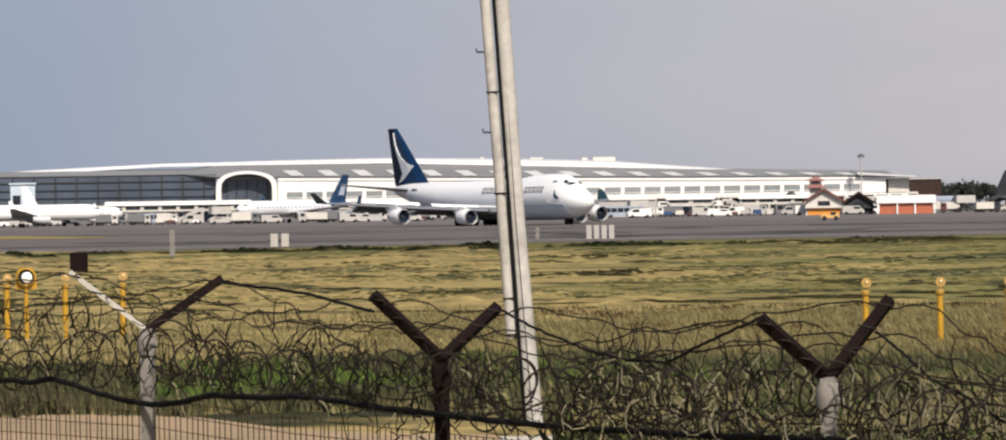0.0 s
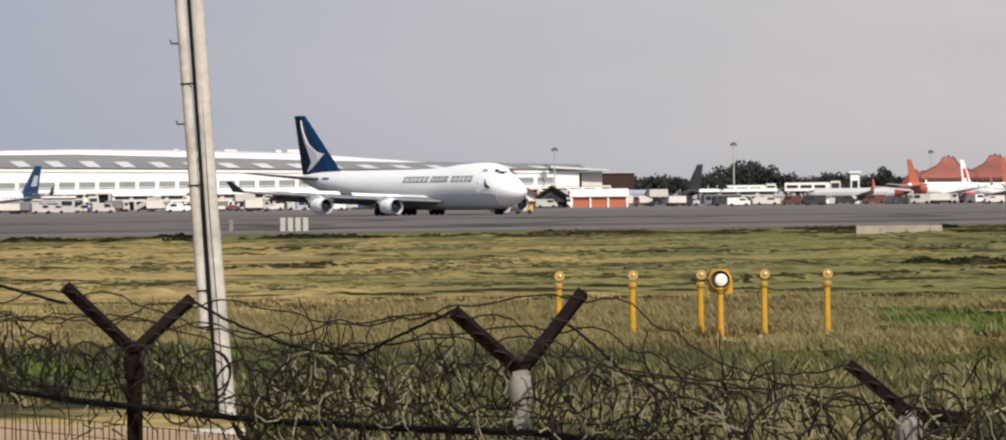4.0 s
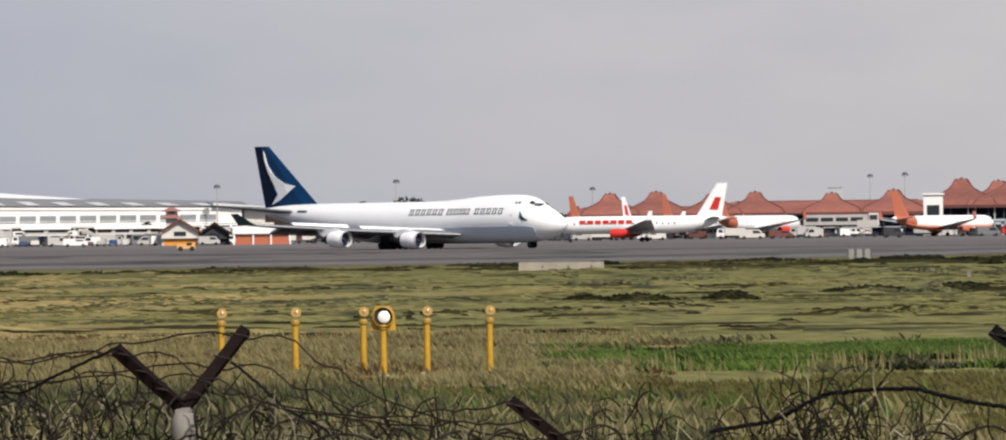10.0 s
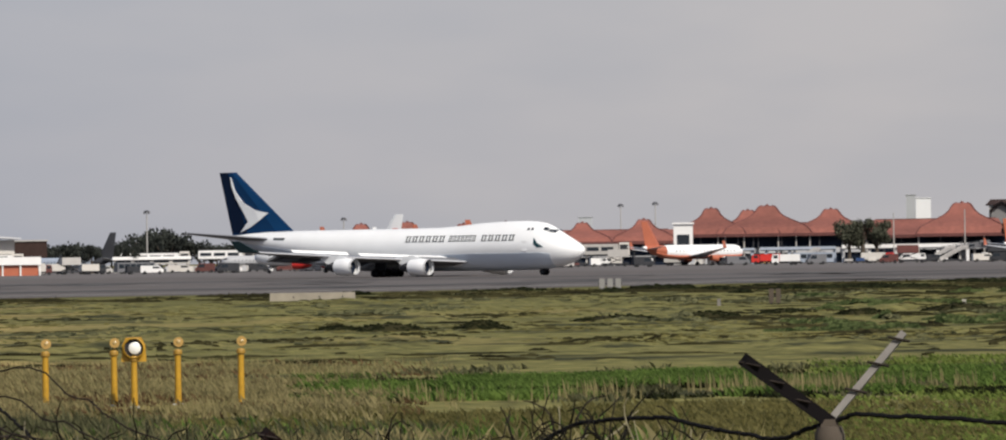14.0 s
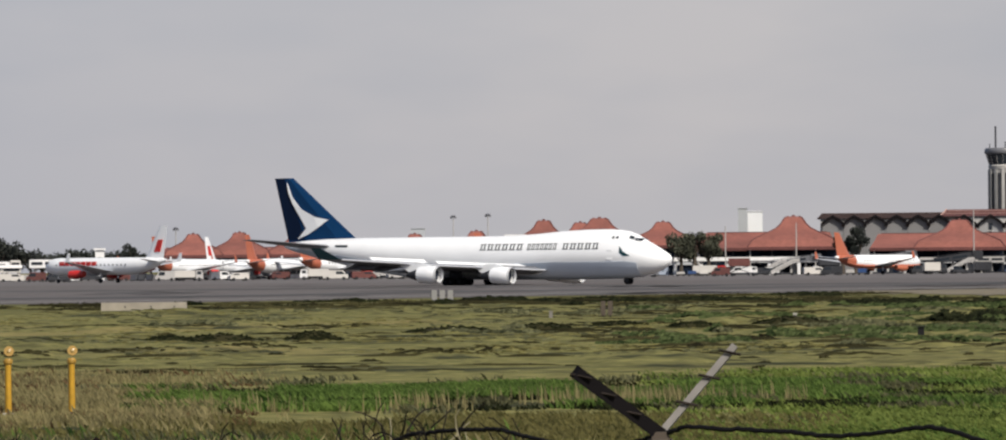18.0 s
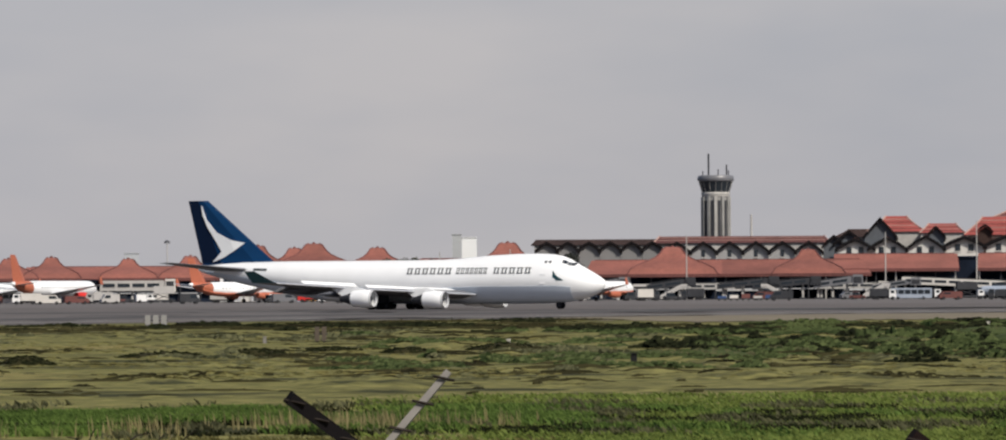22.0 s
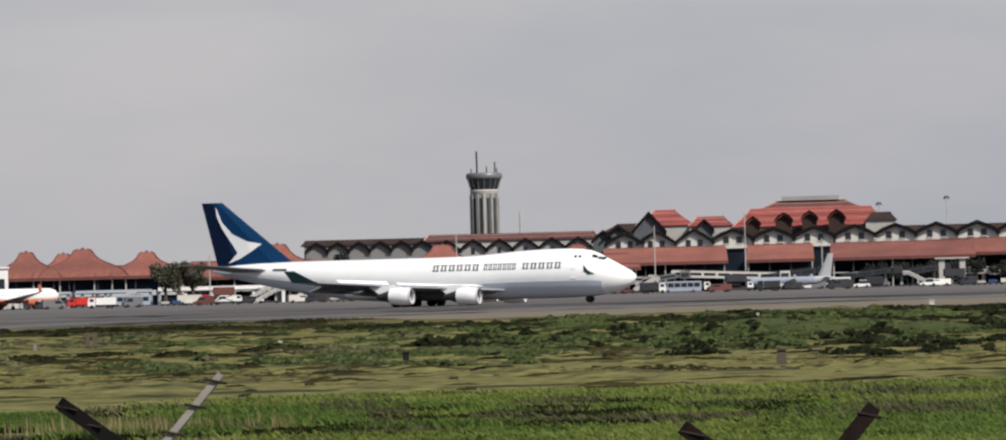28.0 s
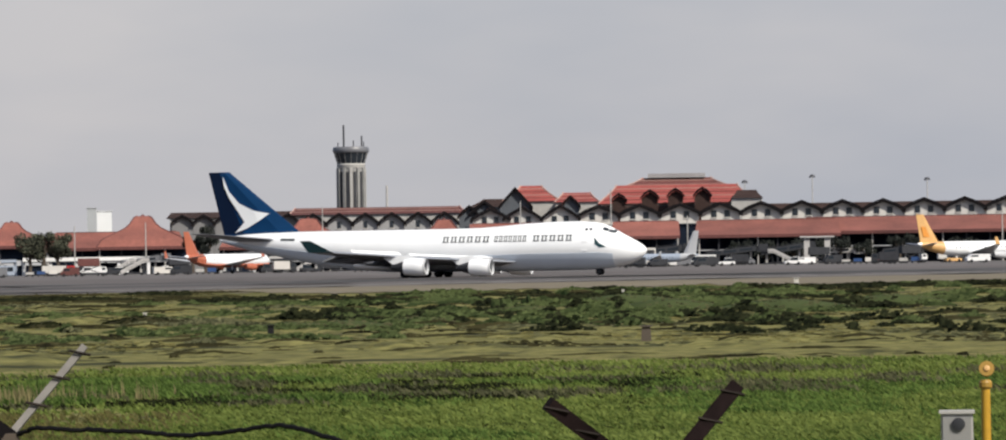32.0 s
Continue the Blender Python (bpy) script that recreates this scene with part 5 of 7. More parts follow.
    part("gear_door", Shape().box(28.4, 30.4, -0.75, -0.68, 1.2, 2.1), JET_WHITE, g)
    part("gear_door", Shape().box(28.4, 30.4, 0.68, 0.75, 1.2, 2.1), JET_WHITE, g)
    return t


JETLINER = freighter()


def airliner(b, d, length, turn, body=JET_WHITE, tail=ORANGE, belly=None, mark=None, label="parked white airliner with an orange tail", sc=0.9, stripe=None, fin_h=1.02, engine=None):
    """A parked twin jet; turn 0: nose to the right as seen from the eye, 180: to the left."""
    L = length
    r = L * 0.051
    t = thing("airliner", spot(b, d, 0, turn), label, "aircraft", "parked airliners")
    zc = r * 1.0 + L * 0.045
    st = ((0.5, 0.05, 0.0), (0.485, 0.45, -0.1), (0.46, 0.75, -0.03), (0.42, 0.95, 0), (0.37, 1, 0), (-0.18, 1, 0), (-0.3, 0.88, 0.1), (-0.4, 0.6, 0.35), (-0.47, 0.28, 0.6), (-0.5, 0.1, 0.68))
    fus = part("fuselage", Shape().loft([oval(x * L, r * q, zc + r * (dz + q), zc + r * (dz - q), 0, 18) for x, q, dz in st]), body, t, smooth=True)
    if belly:
        part("belly", Shape().loft([oval(x * L, r * q * 1.01, zc + r * (dz - 0.25 * q), zc + r * (dz - q) - 0.03, 0, 14) for x, q, dz in st[2:8]]), belly, fus, "painted belly", smooth=True)
    if stripe:
        for i in range(7):
            part("lettering", Shape().box(L * (0.30 - i * 0.045), L * (0.335 - i * 0.045), -r * 1.02, -r * 0.90, zc + r * 0.1, zc + r * 0.55), stripe, fus)
            part("lettering", Shape().box(L * (0.30 - i * 0.045), L * (0.335 - i * 0.045), r * 0.90, r * 1.02, zc + r * 0.1, zc + r * 0.55), stripe, fus)
    fin = part("fin", fin_shape(((-0.33 * L, zc + r * 0.9), (-0.45 * L, zc + r * 0.9 + 0.165 * L * fin_h), (-0.51 * L, zc + r * 0.9 + 0.165 * L * fin_h), (-0.475 * L, zc + r * 0.75)), 0.30, 0.12), tail, t)
    if mark:
        for s in (-1, 1):
            part("tail_mark", Shape().slab([(-0.405 * L, zc + r + 0.03 * L), (-0.44 * L, zc + r + 0.10 * L), (-0.475 * L, zc + r + 0.10 * L), (-0.455 * L, zc + r + 0.03 * L)], s * 0.2 - 0.1, s * 0.2 + 0.1), mark, fin)
    part("tail_cone_band", Shape().loft([oval(x * L, r * q * 1.015, zc + r * (dz + q) + 0.02, zc + r * (dz - q) - 0.02, 0, 18) for x, q, dz in st[6:9]]), tail, fus, smooth=True)
    for s in (-1, 1):
        wing = part("wing", foil((0.10 * L, -0.10 * L), (-0.13 * L, -0.17 * L), s * r * 0.8, s * L * 0.45, zc - r * 0.6, zc + r * 0.5, 0.12, 0, 3), JET_GREY, t, smooth=True)
        part("winglet", fin_shape(((-0.13 * L, zc + r * 0.5), (-0.155 * L, zc + r * 0.5 + 0.05 * L), (-0.175 * L, zc + r * 0.5 + 0.05 * L), (-0.17 * L, zc + r * 0.5)), 0.08, 0.04), tail, wing, at=pose(0, s * L * 0.45, 0))
        eng = part("engine", Shape().loft([oval(0.13 * L, r * 0.48, zc - r * 0.45, zc - r * 1.4, s * L * 0.155, 14), oval(0.08 * L, r * 0.54, zc - r * 0.40, zc - r * 1.46, s * L * 0.155, 14), oval(0.02 * L, r * 0.36, zc - r * 0.5, zc - r * 1.2, s * L * 0.155, 14)]), engine or (JET_GREY if belly is None else belly), t, smooth=True)
        part("fan", Shape().loft([oval(0.131 * L, r * 0.42, zc - r * 0.5, zc - r * 1.34, s * L * 0.155, 12), oval(0.1315 * L, r * 0.40, zc - r * 0.52, zc - r * 1.32, s * L * 0.155, 12)]), SHADE, eng)
        part("stabiliser", foil((-0.38 * L, -0.47 * L), (-0.45 * L, -0.49 * L), s * r * 0.4, s * L * 0.17, zc + r * 0.5, zc + r * 0.8, 0.09), JET_GREY, t)
        g = part("main_gear", Shape().tube([(-0.03 * L, s * L * 0.07, 0.4), (-0.03 * L, s * L * 0.07, zc - r * 0.6)], 0.12, 6), JET_METAL, t)
        wheel_set(g, -0.03 * L, s * L * 0.07, 0.55, 0.5)
        for i in range(18):
            part("cabin_window", Shape().box(L * (0.36 - i * 0.034), L * (0.368 - i * 0.034), s * r * 0.985 - 0.05, s * r * 0.985 + 0.05, zc + r * 0.08, zc + r * 0.24), GLASS_DARK, fus)
        part("cockpit_pane", Shape().box(-0.6, 0.6, -0.06, 0.06, -0.25, 0.25, pose(0.455 * L, s * r * 0.62, zc + r * 0.42, 0, 0, -s * 20)), GLASS_DARK, fus)
    g = part("nose_gear", Shape().tube([(0.4 * L, 0, 0.4), (0.4 * L, 0, zc - r * 0.7)], 0.1, 6), JET_METAL, t)
    wheel_set(g, 0.4 * L, 0, 0.45, 0.4)
    return t


airliner(-2098, 1165, 40, 224, body=PALE_BODY, tail=TAIL_BLUE, belly=None, mark=PALE_BLUE, label="parked white airliner with a blue tail")
airliner(-2440, 1180, 34, 40, tail=JET_WHITE, label="parked bright white airliner")
airliner(-2512, 1105, 38, 8, tail=JET_WHITE, label="parked bright white airliner")
airliner(-1060, 1330, 32, 155, body=PALE_BLUE, tail=SHADE, fin_h=1.4, label="parked pale blue airliner with a dark tail")
airliner(-610, 1195, 39, 62, fin_h=0.95, tail=ORANGE, engine=RED_PAINT, label="parked white airliner with an orange tail")
airliner(-535, 1250, 38, 64, tail=JET_WHITE, mark=RED_PAINT, engine=RED_PAINT, label="parked white airliner with a red engine")
airliner(-466, 1215, 39, 62, tail=ORANGE, label="parked white airliner with an orange tail")
airliner(-372, 1205, 42, 58, tail=ORANGE, engine=RED_PAINT, label="parked white airliner with an orange tail and red engines")
TAXIING = airliner(-497, 1000, 39.5, 177, tail=JET_WHITE, mark=RED_PAINT, stripe=RED_PAINT, engine=RED_PAINT, fin_h=1.12, label="white airliner with red engines and red lettering, taxiing")
airliner(-84, 1190, 38, 46, tail=ORANGE, belly=ORANGE, label="parked white airliner with an orange tail and winglets")
airliner(464, 1190, 36, 52, tail=ORANGE, belly=ORANGE, label="parked white airliner with an orange tail beside the pavilions")
airliner(1130, 1210, 24, 168, body=PALE_BLUE, tail=JET_GREY, fin_h=1.55, label="parked pale blue airliner with a grey tail")
airliner(1632, 1180, 38, 35, tail=TAN_GOLD, mark=AMBER, fin_h=1.15, label="parked white airliner with a gold tail")
airliner(-735, 1230, 30, 172, body=JET_GREY, tail=RED_BRIGHT, label="parked grey airliner with a red tail")

# ---- apron clutter: bridges, vans, trucks ----


def jet_bridge(b, d, v0, v1, half, skin=WHITE, label="white passenger boarding bridge on steel legs", rise=0.0):
    """rise: how much higher the far end of the tunnel lies, in metres."""
    k = d / RAD
    w, z0, z1 = half * k, EYE.z + v0 * k, EYE.z + v1 * k
    t = thing("boarding_bridge", spot(b, d), label, "bridge", "boarding bridges")
    up = lambda x: rise * x / w / 2
    tun = part("tunnel", Shape().slab([(-w, z0 + up(-w)), (w, z0 + up(w)), (w, z1 + up(w) - 0.2), (w - 0.3, z1 + up(w)), (-w + 0.3, z1 + up(-w)), (-w, z1 + up(-w) - 0.2)], 0, 3.5), skin, t)
    n = max(2, int(w / 2))
    for i in range(n):
        x = -w * 0.92 + i * w * 1.84 / n
        x1 = x + w * 1.5 / n
        lo, hi = z0 + (z1 - z0) * 0.35, z0 + (z1 - z0) * 0.72
        part("window", Shape().slab([(x, lo + up(x)), (x1, lo + up(x1)), (x1, hi + up(x1)), (x, hi + up(x))], -0.08, 0.05), GLASS_DARK, tun)
    part("roof_rail", Shape().tube([(-w * 0.98, 0.3, z1 + up(-w) + 0.25), (w * 0.98, 0.3, z1 + up(w) + 0.25)], 0.07, 5), SHADE, tun)
    part("cab", Shape().box(w + 0.02, w + 3.2, -0.5, 4.0, z0 + up(w) - 0.3, z1 + up(w) + 0.4, inset=0.2), skin if skin in (WING_GREY, SHADE) else CREAM, t)
    part("cab_opening", Shape().box(w + 0.5, w + 2.7, -0.62, -0.48, z0 + up(w) + 0.1, z1 + up(w) - 0.2), SHADE, t)
    for x in (-w * 0.75, 0.0, w * 0.75):
        leg = part("leg", Shape().box(x - 0.3, x + 0.3, 1.4, 2.0, 0, z0 + up(x) - 0.02), STONE, t)
        part("bogie", Shape().box(x - 0.9, x + 0.9, 1.1, 2.3, 0.0, 0.55, inset=0.08), SHADE, leg)


for b, v0, v1, h in ((-2330, 1, 9, 60), (-2170, -1, 7, 50), (-2000, -1, 6, 60), (-1840, -1, 7, 62), (-1640, 0, 8, 60), (-1480, -1, 7, 50), (-1350, 0, 9, 45), (-930, 2, 14, 45), (-820, 4, 17, 35),
                     (-250, 2, 18, 50), (640, 0, 9, 45), (860, 0, 9, 50), (1400, 0, 8, 40), (-1190, 8, 14, 48)):
    jet_bridge(b, 1290, v0, v1, h, WHITE if b < -700 else STONE)
for b, v0, v1, h in ((580, 2, 12, 30), (760, 3, 13, 45), (930, 2, 10, 30), (1250, 1, 9, 40), (330, 0, 9, 30), (1520, 1, 9, 36), (1031, 3, 14, 84), (700, 4, 13, 40), (1130, 2, 12, 44), (1330, 3, 12, 34), (480, 3, 13, 26), (840, 4, 15, 30)):
    jet_bridge(b, 1275, v0, v1, h, (SHADE if int(b) % 3 else WING_GREY) if h < 60 else CREAM, "dark grey boarding bridge on steel legs" if h < 60 else "cream boarding bridge on steel legs", (1.6, -1.4, 0.9, -2.0, 1.2)[int(b) % 5])


def van(b, d, turn, material, size=1.0, label="parked white service van", tall=2.3):
    t = thing("service_van", spot(b, d, 0, turn), label, "vehicle", "apron vehicles")
    L = 5.2 * size
    body = part("body", Shape().slab([(-L / 2, 0.45), (L / 2, 0.45), (L / 2, 1.25), (L * 0.42, 1.45), (L * 0.30, tall), (-L / 2, tall)], -1.0, 1.0), material, t)
    for s in (-1, 1):
        part("window", Shape().slab([(L * 0.36, 1.45), (L * 0.27, tall - 0.25), (L * 0.02, tall - 0.25), (L * 0.02, 1.45)], s * 1.0 - 0.03, s * 1.0 + 0.03), GLASS_DARK, body)
    for x in (-L * 0.32, L * 0.32):
        for s in (-1, 1):
            wheel_set(t, x, s * 0.92, 0.42, 0.28)


def truck(b, d, turn, cab, box, label="parked box truck", tall=3.6, L=8.0):
    t = thing("box_truck", spot(b, d, 0, turn), label, "vehicle", "apron vehicles")
    part("cargo_box", Shape().box(-L / 2, L * 0.22, -1.2, 1.2, 0.95, tall, inset=0.05), box, t)
    c = part("cab", Shape().slab([(L * 0.24, 0.6), (L / 2, 0.6), (L / 2, 1.7), (L * 0.46, 2.7), (L * 0.24, 2.7)], -1.15, 1.15), cab, t)
    part("windscreen", Shape().box(-0.05, 0.05, -1.0, 1.0, -0.45, 0.45, pose(L * 0.482, 0, 2.2, 0, -20)), GLASS_DARK, c)
    for s in (-1, 1):
        part("window", Shape().box(L * 0.29, L * 0.43, s * 1.15 - 0.03, s * 1.15 + 0.03, 1.7, 2.45), GLASS_DARK, c)
    part("chassis", Shape().box(-L / 2, L / 2 - 0.1, -0.45, 0.45, 0.55, 0.94), SHADE, t)
    for x in (-L * 0.33, -L * 0.2, L * 0.36):
        for s in (-1, 1):
            wheel_set(t, x, s * 1.0, 0.48, 0.32)


def airstairs(b, d, turn, label="white mobile passenger stairs on the apron"):
    t = thing("mobile_stairs", spot(b, d, 0, turn), label, "stairs", "mobile stairs")
    ramp = part("flight", Shape().slab([(-3.2, 0.6), (2.6, 3.6), (4.2, 3.6), (4.2, 3.3), (2.7, 3.3), (-3.0, 0.3)], -0.8, 0.8), PALE_GREY, t)
    for s in (-0.85, 0.85):
        part("side_panel", Shape().slab([(-3.2, 0.7), (2.6, 3.7), (4.2, 3.7), (4.2, 4.4), (2.5, 4.4), (-3.2, 1.4)], s - 0.04, s + 0.04), PALE_GREY, ramp)
    part("chassis", Shape().box(-3.4, 3.4, -0.7, 0.7, 0.42, 0.75), SHADE, t)
    for x in (-2.2, 2.2):
        for s in (-0.7, 0.7):
            wheel_set(t, x, s, 0.36, 0.24)
    part("prop", Shape().tube([(2.8, 0, 0.75), (3.2, 0, 3.3)], 0.09, 6), SHADE, t)


for i, (b, turn) in enumerate(((590, 0), (752, 185), (905, 5), (300, 0), (-300, 180), (-700, 0), (-1400, 180), (-1850, 0), (1330, 180), (-2260, 5), (90, 0))):
    airstairs(b, 1225 + (i * 37) % 40, turn)


def dolly_train(b, d, n, turn=0, label="row of loaded baggage dollies on the apron"):
    t = thing("dolly_train", spot(b, d, 0, turn), label, "cart", "baggage dollies")
    for i in range(n):
        x = i * 3.1
        part("dolly", Shape().box(x, x + 2.6, -0.7, 0.7, 0.45, 0.62), SHADE, t)
        part("load", Shape().box(x + 0.15, x + 2.4, -0.65, 0.65, 0.63, 1.2 + 0.5 * ((i * 7) % 3) / 2, inset=0.06), (STONE, BLUE_PAINT, CREAM, RED_DARK)[(i * 5 + n) % 4], t)
        part("towbar", Shape().box(x + 2.6, x + 3.1, -0.05, 0.05, 0.5, 0.58), SHADE, t)
        for wx in (0.5, 2.1):
            for s in (-0.6, 0.6):
                wheel_set(t, x + wx, s, 0.22, 0.14)


for b, n in ((-2350, 4), (-2210, 5), (-1960, 4), (-1760, 5), (-1540, 4), (-1420, 3), (-860, 4), (-330, 4), (150, 4), (395, 3), (660, 5), (1080, 4), (1420, 4), (1490, 3)):
    dolly_train(b, 1150 + (n * 23) % 50, n, 4)

rv = random.Random(11)
tints = ((WHITE, "white"), (CREAM, "cream"), (PALE_GREY, "grey"), (SHADE, "dark"), (WING_GREY, "grey"), (WHITE, "white"), (RED_DARK, "maroon"), (SHADE, "dark"))
for i in range(124):
    b = -2560 + i * 34 + rv.uniform(-18, 18)
    m, word = tints[rv.randrange(len(tints))]
    if b > 0 and rv.random() < 0.45:
        continue
    if b < -1300 and m in (RED_DARK, SHADE):
        m, word = PALE_GREY, "grey"
    if b > 0 and rv.random() < 0.55:
        m, word = rv.choice(((SHADE, "dark"), (WING_GREY, "grey"), (WHITE, "white"), (SHADE, "dark")))
    if rv.random() < 0.65:
        van(b, rv.uniform(1120, 1260), rv.choice((0, 180, 15, 200)), m, rv.uniform(0.9, 1.3), "parked %s service van on the apron" % word, rv.uniform(1.9, 2.6))
    else:
        truck(b, rv.uniform(1120, 1260), rv.choice((0, 180, 10)), m, CREAM if rv.random() < 0.4 else (WING_GREY if rv.random() < 0.6 else PALE_GREY) if b < 0 else SHADE, "parked box truck with a %s cab" % word, rv.uniform(2.6, 3.2), rv.uniform(5.5, 7.5))


def coach(b, d, turn, skin, label):
    t = thing("apron_bus", spot(b, d, 0, turn), label, "vehicle", "apron vehicles")
    body = part("body", Shape().slab([(-5.6, 0.4), (5.6, 0.4), (5.6, 2.2), (5.3, 3.05), (-5.5, 3.05), (-5.6, 2.8)], -1.25, 1.25), skin, t)
    for s in (-1, 1):
        for i in range(6):
            part("window", Shape().box(-5.2 + i * 1.75, -3.65 + i * 1.75, s * 1.25 - 0.03, s * 1.25 + 0.03, 1.45, 2.6), GLASS_DARK, body)
    part("windscreen", Shape().box(5.42, 5.62, -1.1, 1.1, 1.3, 2.5), GLASS_DARK, body)
    for x in (-3.4, 3.4):
        for s in (-1, 1):
            wheel_set(t, x, s * 1.1, 0.48, 0.3)


def tug(b, d, turn, skin, label):
    t = thing("tow_tractor", spot(b, d, 0, turn), label, "vehicle", "apron vehicles")
    part("body", Shape().slab([(-2.2, 0.4), (2.2, 0.4), (2.2, 1.0), (0.9, 1.15), (-2.2, 1.15)], -0.95, 0.95), skin, t)
    part("cab", Shape().slab([(-1.4, 1.16), (0.6, 1.16), (0.3, 2.0), (-1.3, 2.0)], -0.8, 0.8), GLASS_DARK, t)
    part("cab_roof", Shape().box(-1.45, 0.45, -0.85, 0.85, 2.01, 2.12), skin, t)
    for x in (-1.4, 1.4):
        for s in (-1, 1):
            wheel_set(t, x, s * 0.85, 0.42, 0.3)


def loader(b, d, turn, label, skin=PALE_GREY):
    """A lift truck with a raised box on crossed legs."""
    t = thing("lift_truck", spot(b, d, 0, turn), label, "vehicle", "apron vehicles")
    part("chassis", Shape().box(-3.8, 3.8, -1.0, 1.0, 0.5, 0.95, inset=0.05), SHADE, t)
    part("lift_box", Shape().box(-3.6, 2.0, -1.15, 1.15, 2.6, 4.6, inset=0.06), skin, t)
    for s in (-0.7, 0.7):
        part("strut", Shape().tube([(-3.2, s, 0.96), (1.6, s, 2.59)], 0.11, 5), SHADE, t)
        part("strut", Shape().tube([(1.6, s, 0.96), (-3.2, s, 2.59)], 0.11, 5), SHADE, t)
    c = part("cab", Shape().slab([(2.2, 0.96), (3.8, 0.96), (3.8, 1.7), (3.5, 2.4), (2.2, 2.4)], -1.0, 1.0), WHITE, t)
    for s in (-1, 1):
        part("window", Shape().box(2.5, 3.4, s - 0.03, s + 0.03, 1.6, 2.2), GLASS_DARK, c)
    for x in (-2.6, 2.8):
        for s in (-1, 1):
            wheel_set(t, x, s * 0.9, 0.45, 0.3)


def containers(b, d, n, turn, label):
    t = thing("cargo_containers", spot(b, d, 0, turn), label, "container", "cargo containers")
    for i in range(n):
        x, m = i * 2.1 - n, (JET_METAL, PALE_GREY, STONE, CREAM)[(i * 3 + n) % 4]
        box = part("container", Shape().slab([(x, 0.25), (x + 1.55, 0.25), (x + 1.95, 0.75), (x + 1.95, 1.85), (x, 1.85)], -0.75, 0.75), m, t)
        part("door_panel", Shape().box(x + 0.15, x + 1.4, -0.80, -0.755, 0.4, 1.7), CREAM if i % 2 else JET_GREY, box)
        part("pallet", Shape().box(x, x + 1.9, -0.7, 0.7, 0.0, 0.24), SHADE, t)


rc = random.Random(31)
for i in range(72):
    b = -2540 + i * 58 + rc.uniform(-28, 28)
    d, turn, pick = rc.uniform(1180, 1268), rc.choice((0, 180, 12, 190, 25)), rc.random()
    if pick < 0.22:
        m, word = rc.choice(((WHITE, "white"), (PALE_BLUE, "pale blue"), (WING_GREY, "grey")))
        coach(b, d, turn, m, "parked %s apron bus before the terminal" % word)
    elif pick < 0.5:
        m, word = rc.choice(((WHITE, "white"), (RED_DARK, "maroon"), (SHADE, "dark"), (TAN_GOLD, "yellow")) if b > -1300 else ((WHITE, "white"), (CREAM, "cream"), (PALE_GREY, "grey")))
        tug(b, d, turn, m, "low %s tow tractor on the apron" % word)
    elif pick < 0.72:
        loader(b, d, turn, *(("catering lift truck with a raised grey box", PALE_GREY) if b < 0 else ("lift truck with a raised dark box", SHADE)))
    elif b < 0:
        containers(b, d, rc.randrange(3, 6), rc.choice((0, 8, -6)), "row of grey metal cargo containers")


def gantry(b0, b1, d, lo, hi, posts, skin, label, leg=0.45):
    """A long beam on posts before the open halls."""
    k = d / RAD
    mid = (b0 + b1) / 2
    w, z0, z1 = (b1 - b0) * k / 2, EYE.z + lo * k, EYE.z + hi * k
    t = thing("apron_gantry", spot(mid, d), label, "gantry", "apron gantries")
    beam = part("beam", Shape().box(-w, w, 0, 1.6, z0, z1, inset=0.08), skin, t)
    part("gutter", Shape().box(-w, w, -0.22, -0.02, z0 - 0.15, z0 + 0.12), SHADE, beam)
    for b in posts:
        x = (b - mid) * k
        part("post", Shape().box(x - leg, x + leg, 0.3, 1.2, 0, z0 - 0.01), skin, t)
    n = max(2, int(2 * w / 9))
    for i in range(n):
        x = -w + (i + 0.5) * 2 * w / n
        part("tie", Shape().tube([(x, 0.8, z0 - 0.02), (x + w / n * 0.9, 0.8, z0 - 1.5)], 0.09, 5), SHADE, beam)
    return t


gantry(147, 345, 1294, 5, 11.5, (149, 190, 232, 296, 342), WHITE, "long white beam on white posts before the open halls")
gantry(20, 138, 1296, 4.5, 9.5, (30, 66, 104, 136), PALE_BLUE, "long pale blue-grey beam on posts before the open halls")
gantry(-98, 12, 1296, 4.5, 8.5, (-92, -40, 8), PALE_BLUE, "pale blue-grey beam on posts before the open halls")
gantry(452, 604, 1294, 4, 8.5, (455, 506, 558, 602), PALE_GREY, "grey beam on posts before the open halls")
gantry(1356, 1410, 1262, 24, 26.5, (1367, 1399), PALE_GREY, "tall grey portal on two broad posts", 0.8)
truck(60, 1110, 180, WHITE, WHITE, "parked white box truck before the open halls", 2.7, 7.0)
loader(254, 1140, 0, "red lift truck with a raised red box", RED_DARK)
van(220, 1130, 180, RED_DARK, 0.9, "parked maroon service van before the open halls")
airstairs(318, 1170, 0, "white mobile passenger stairs before the open halls")


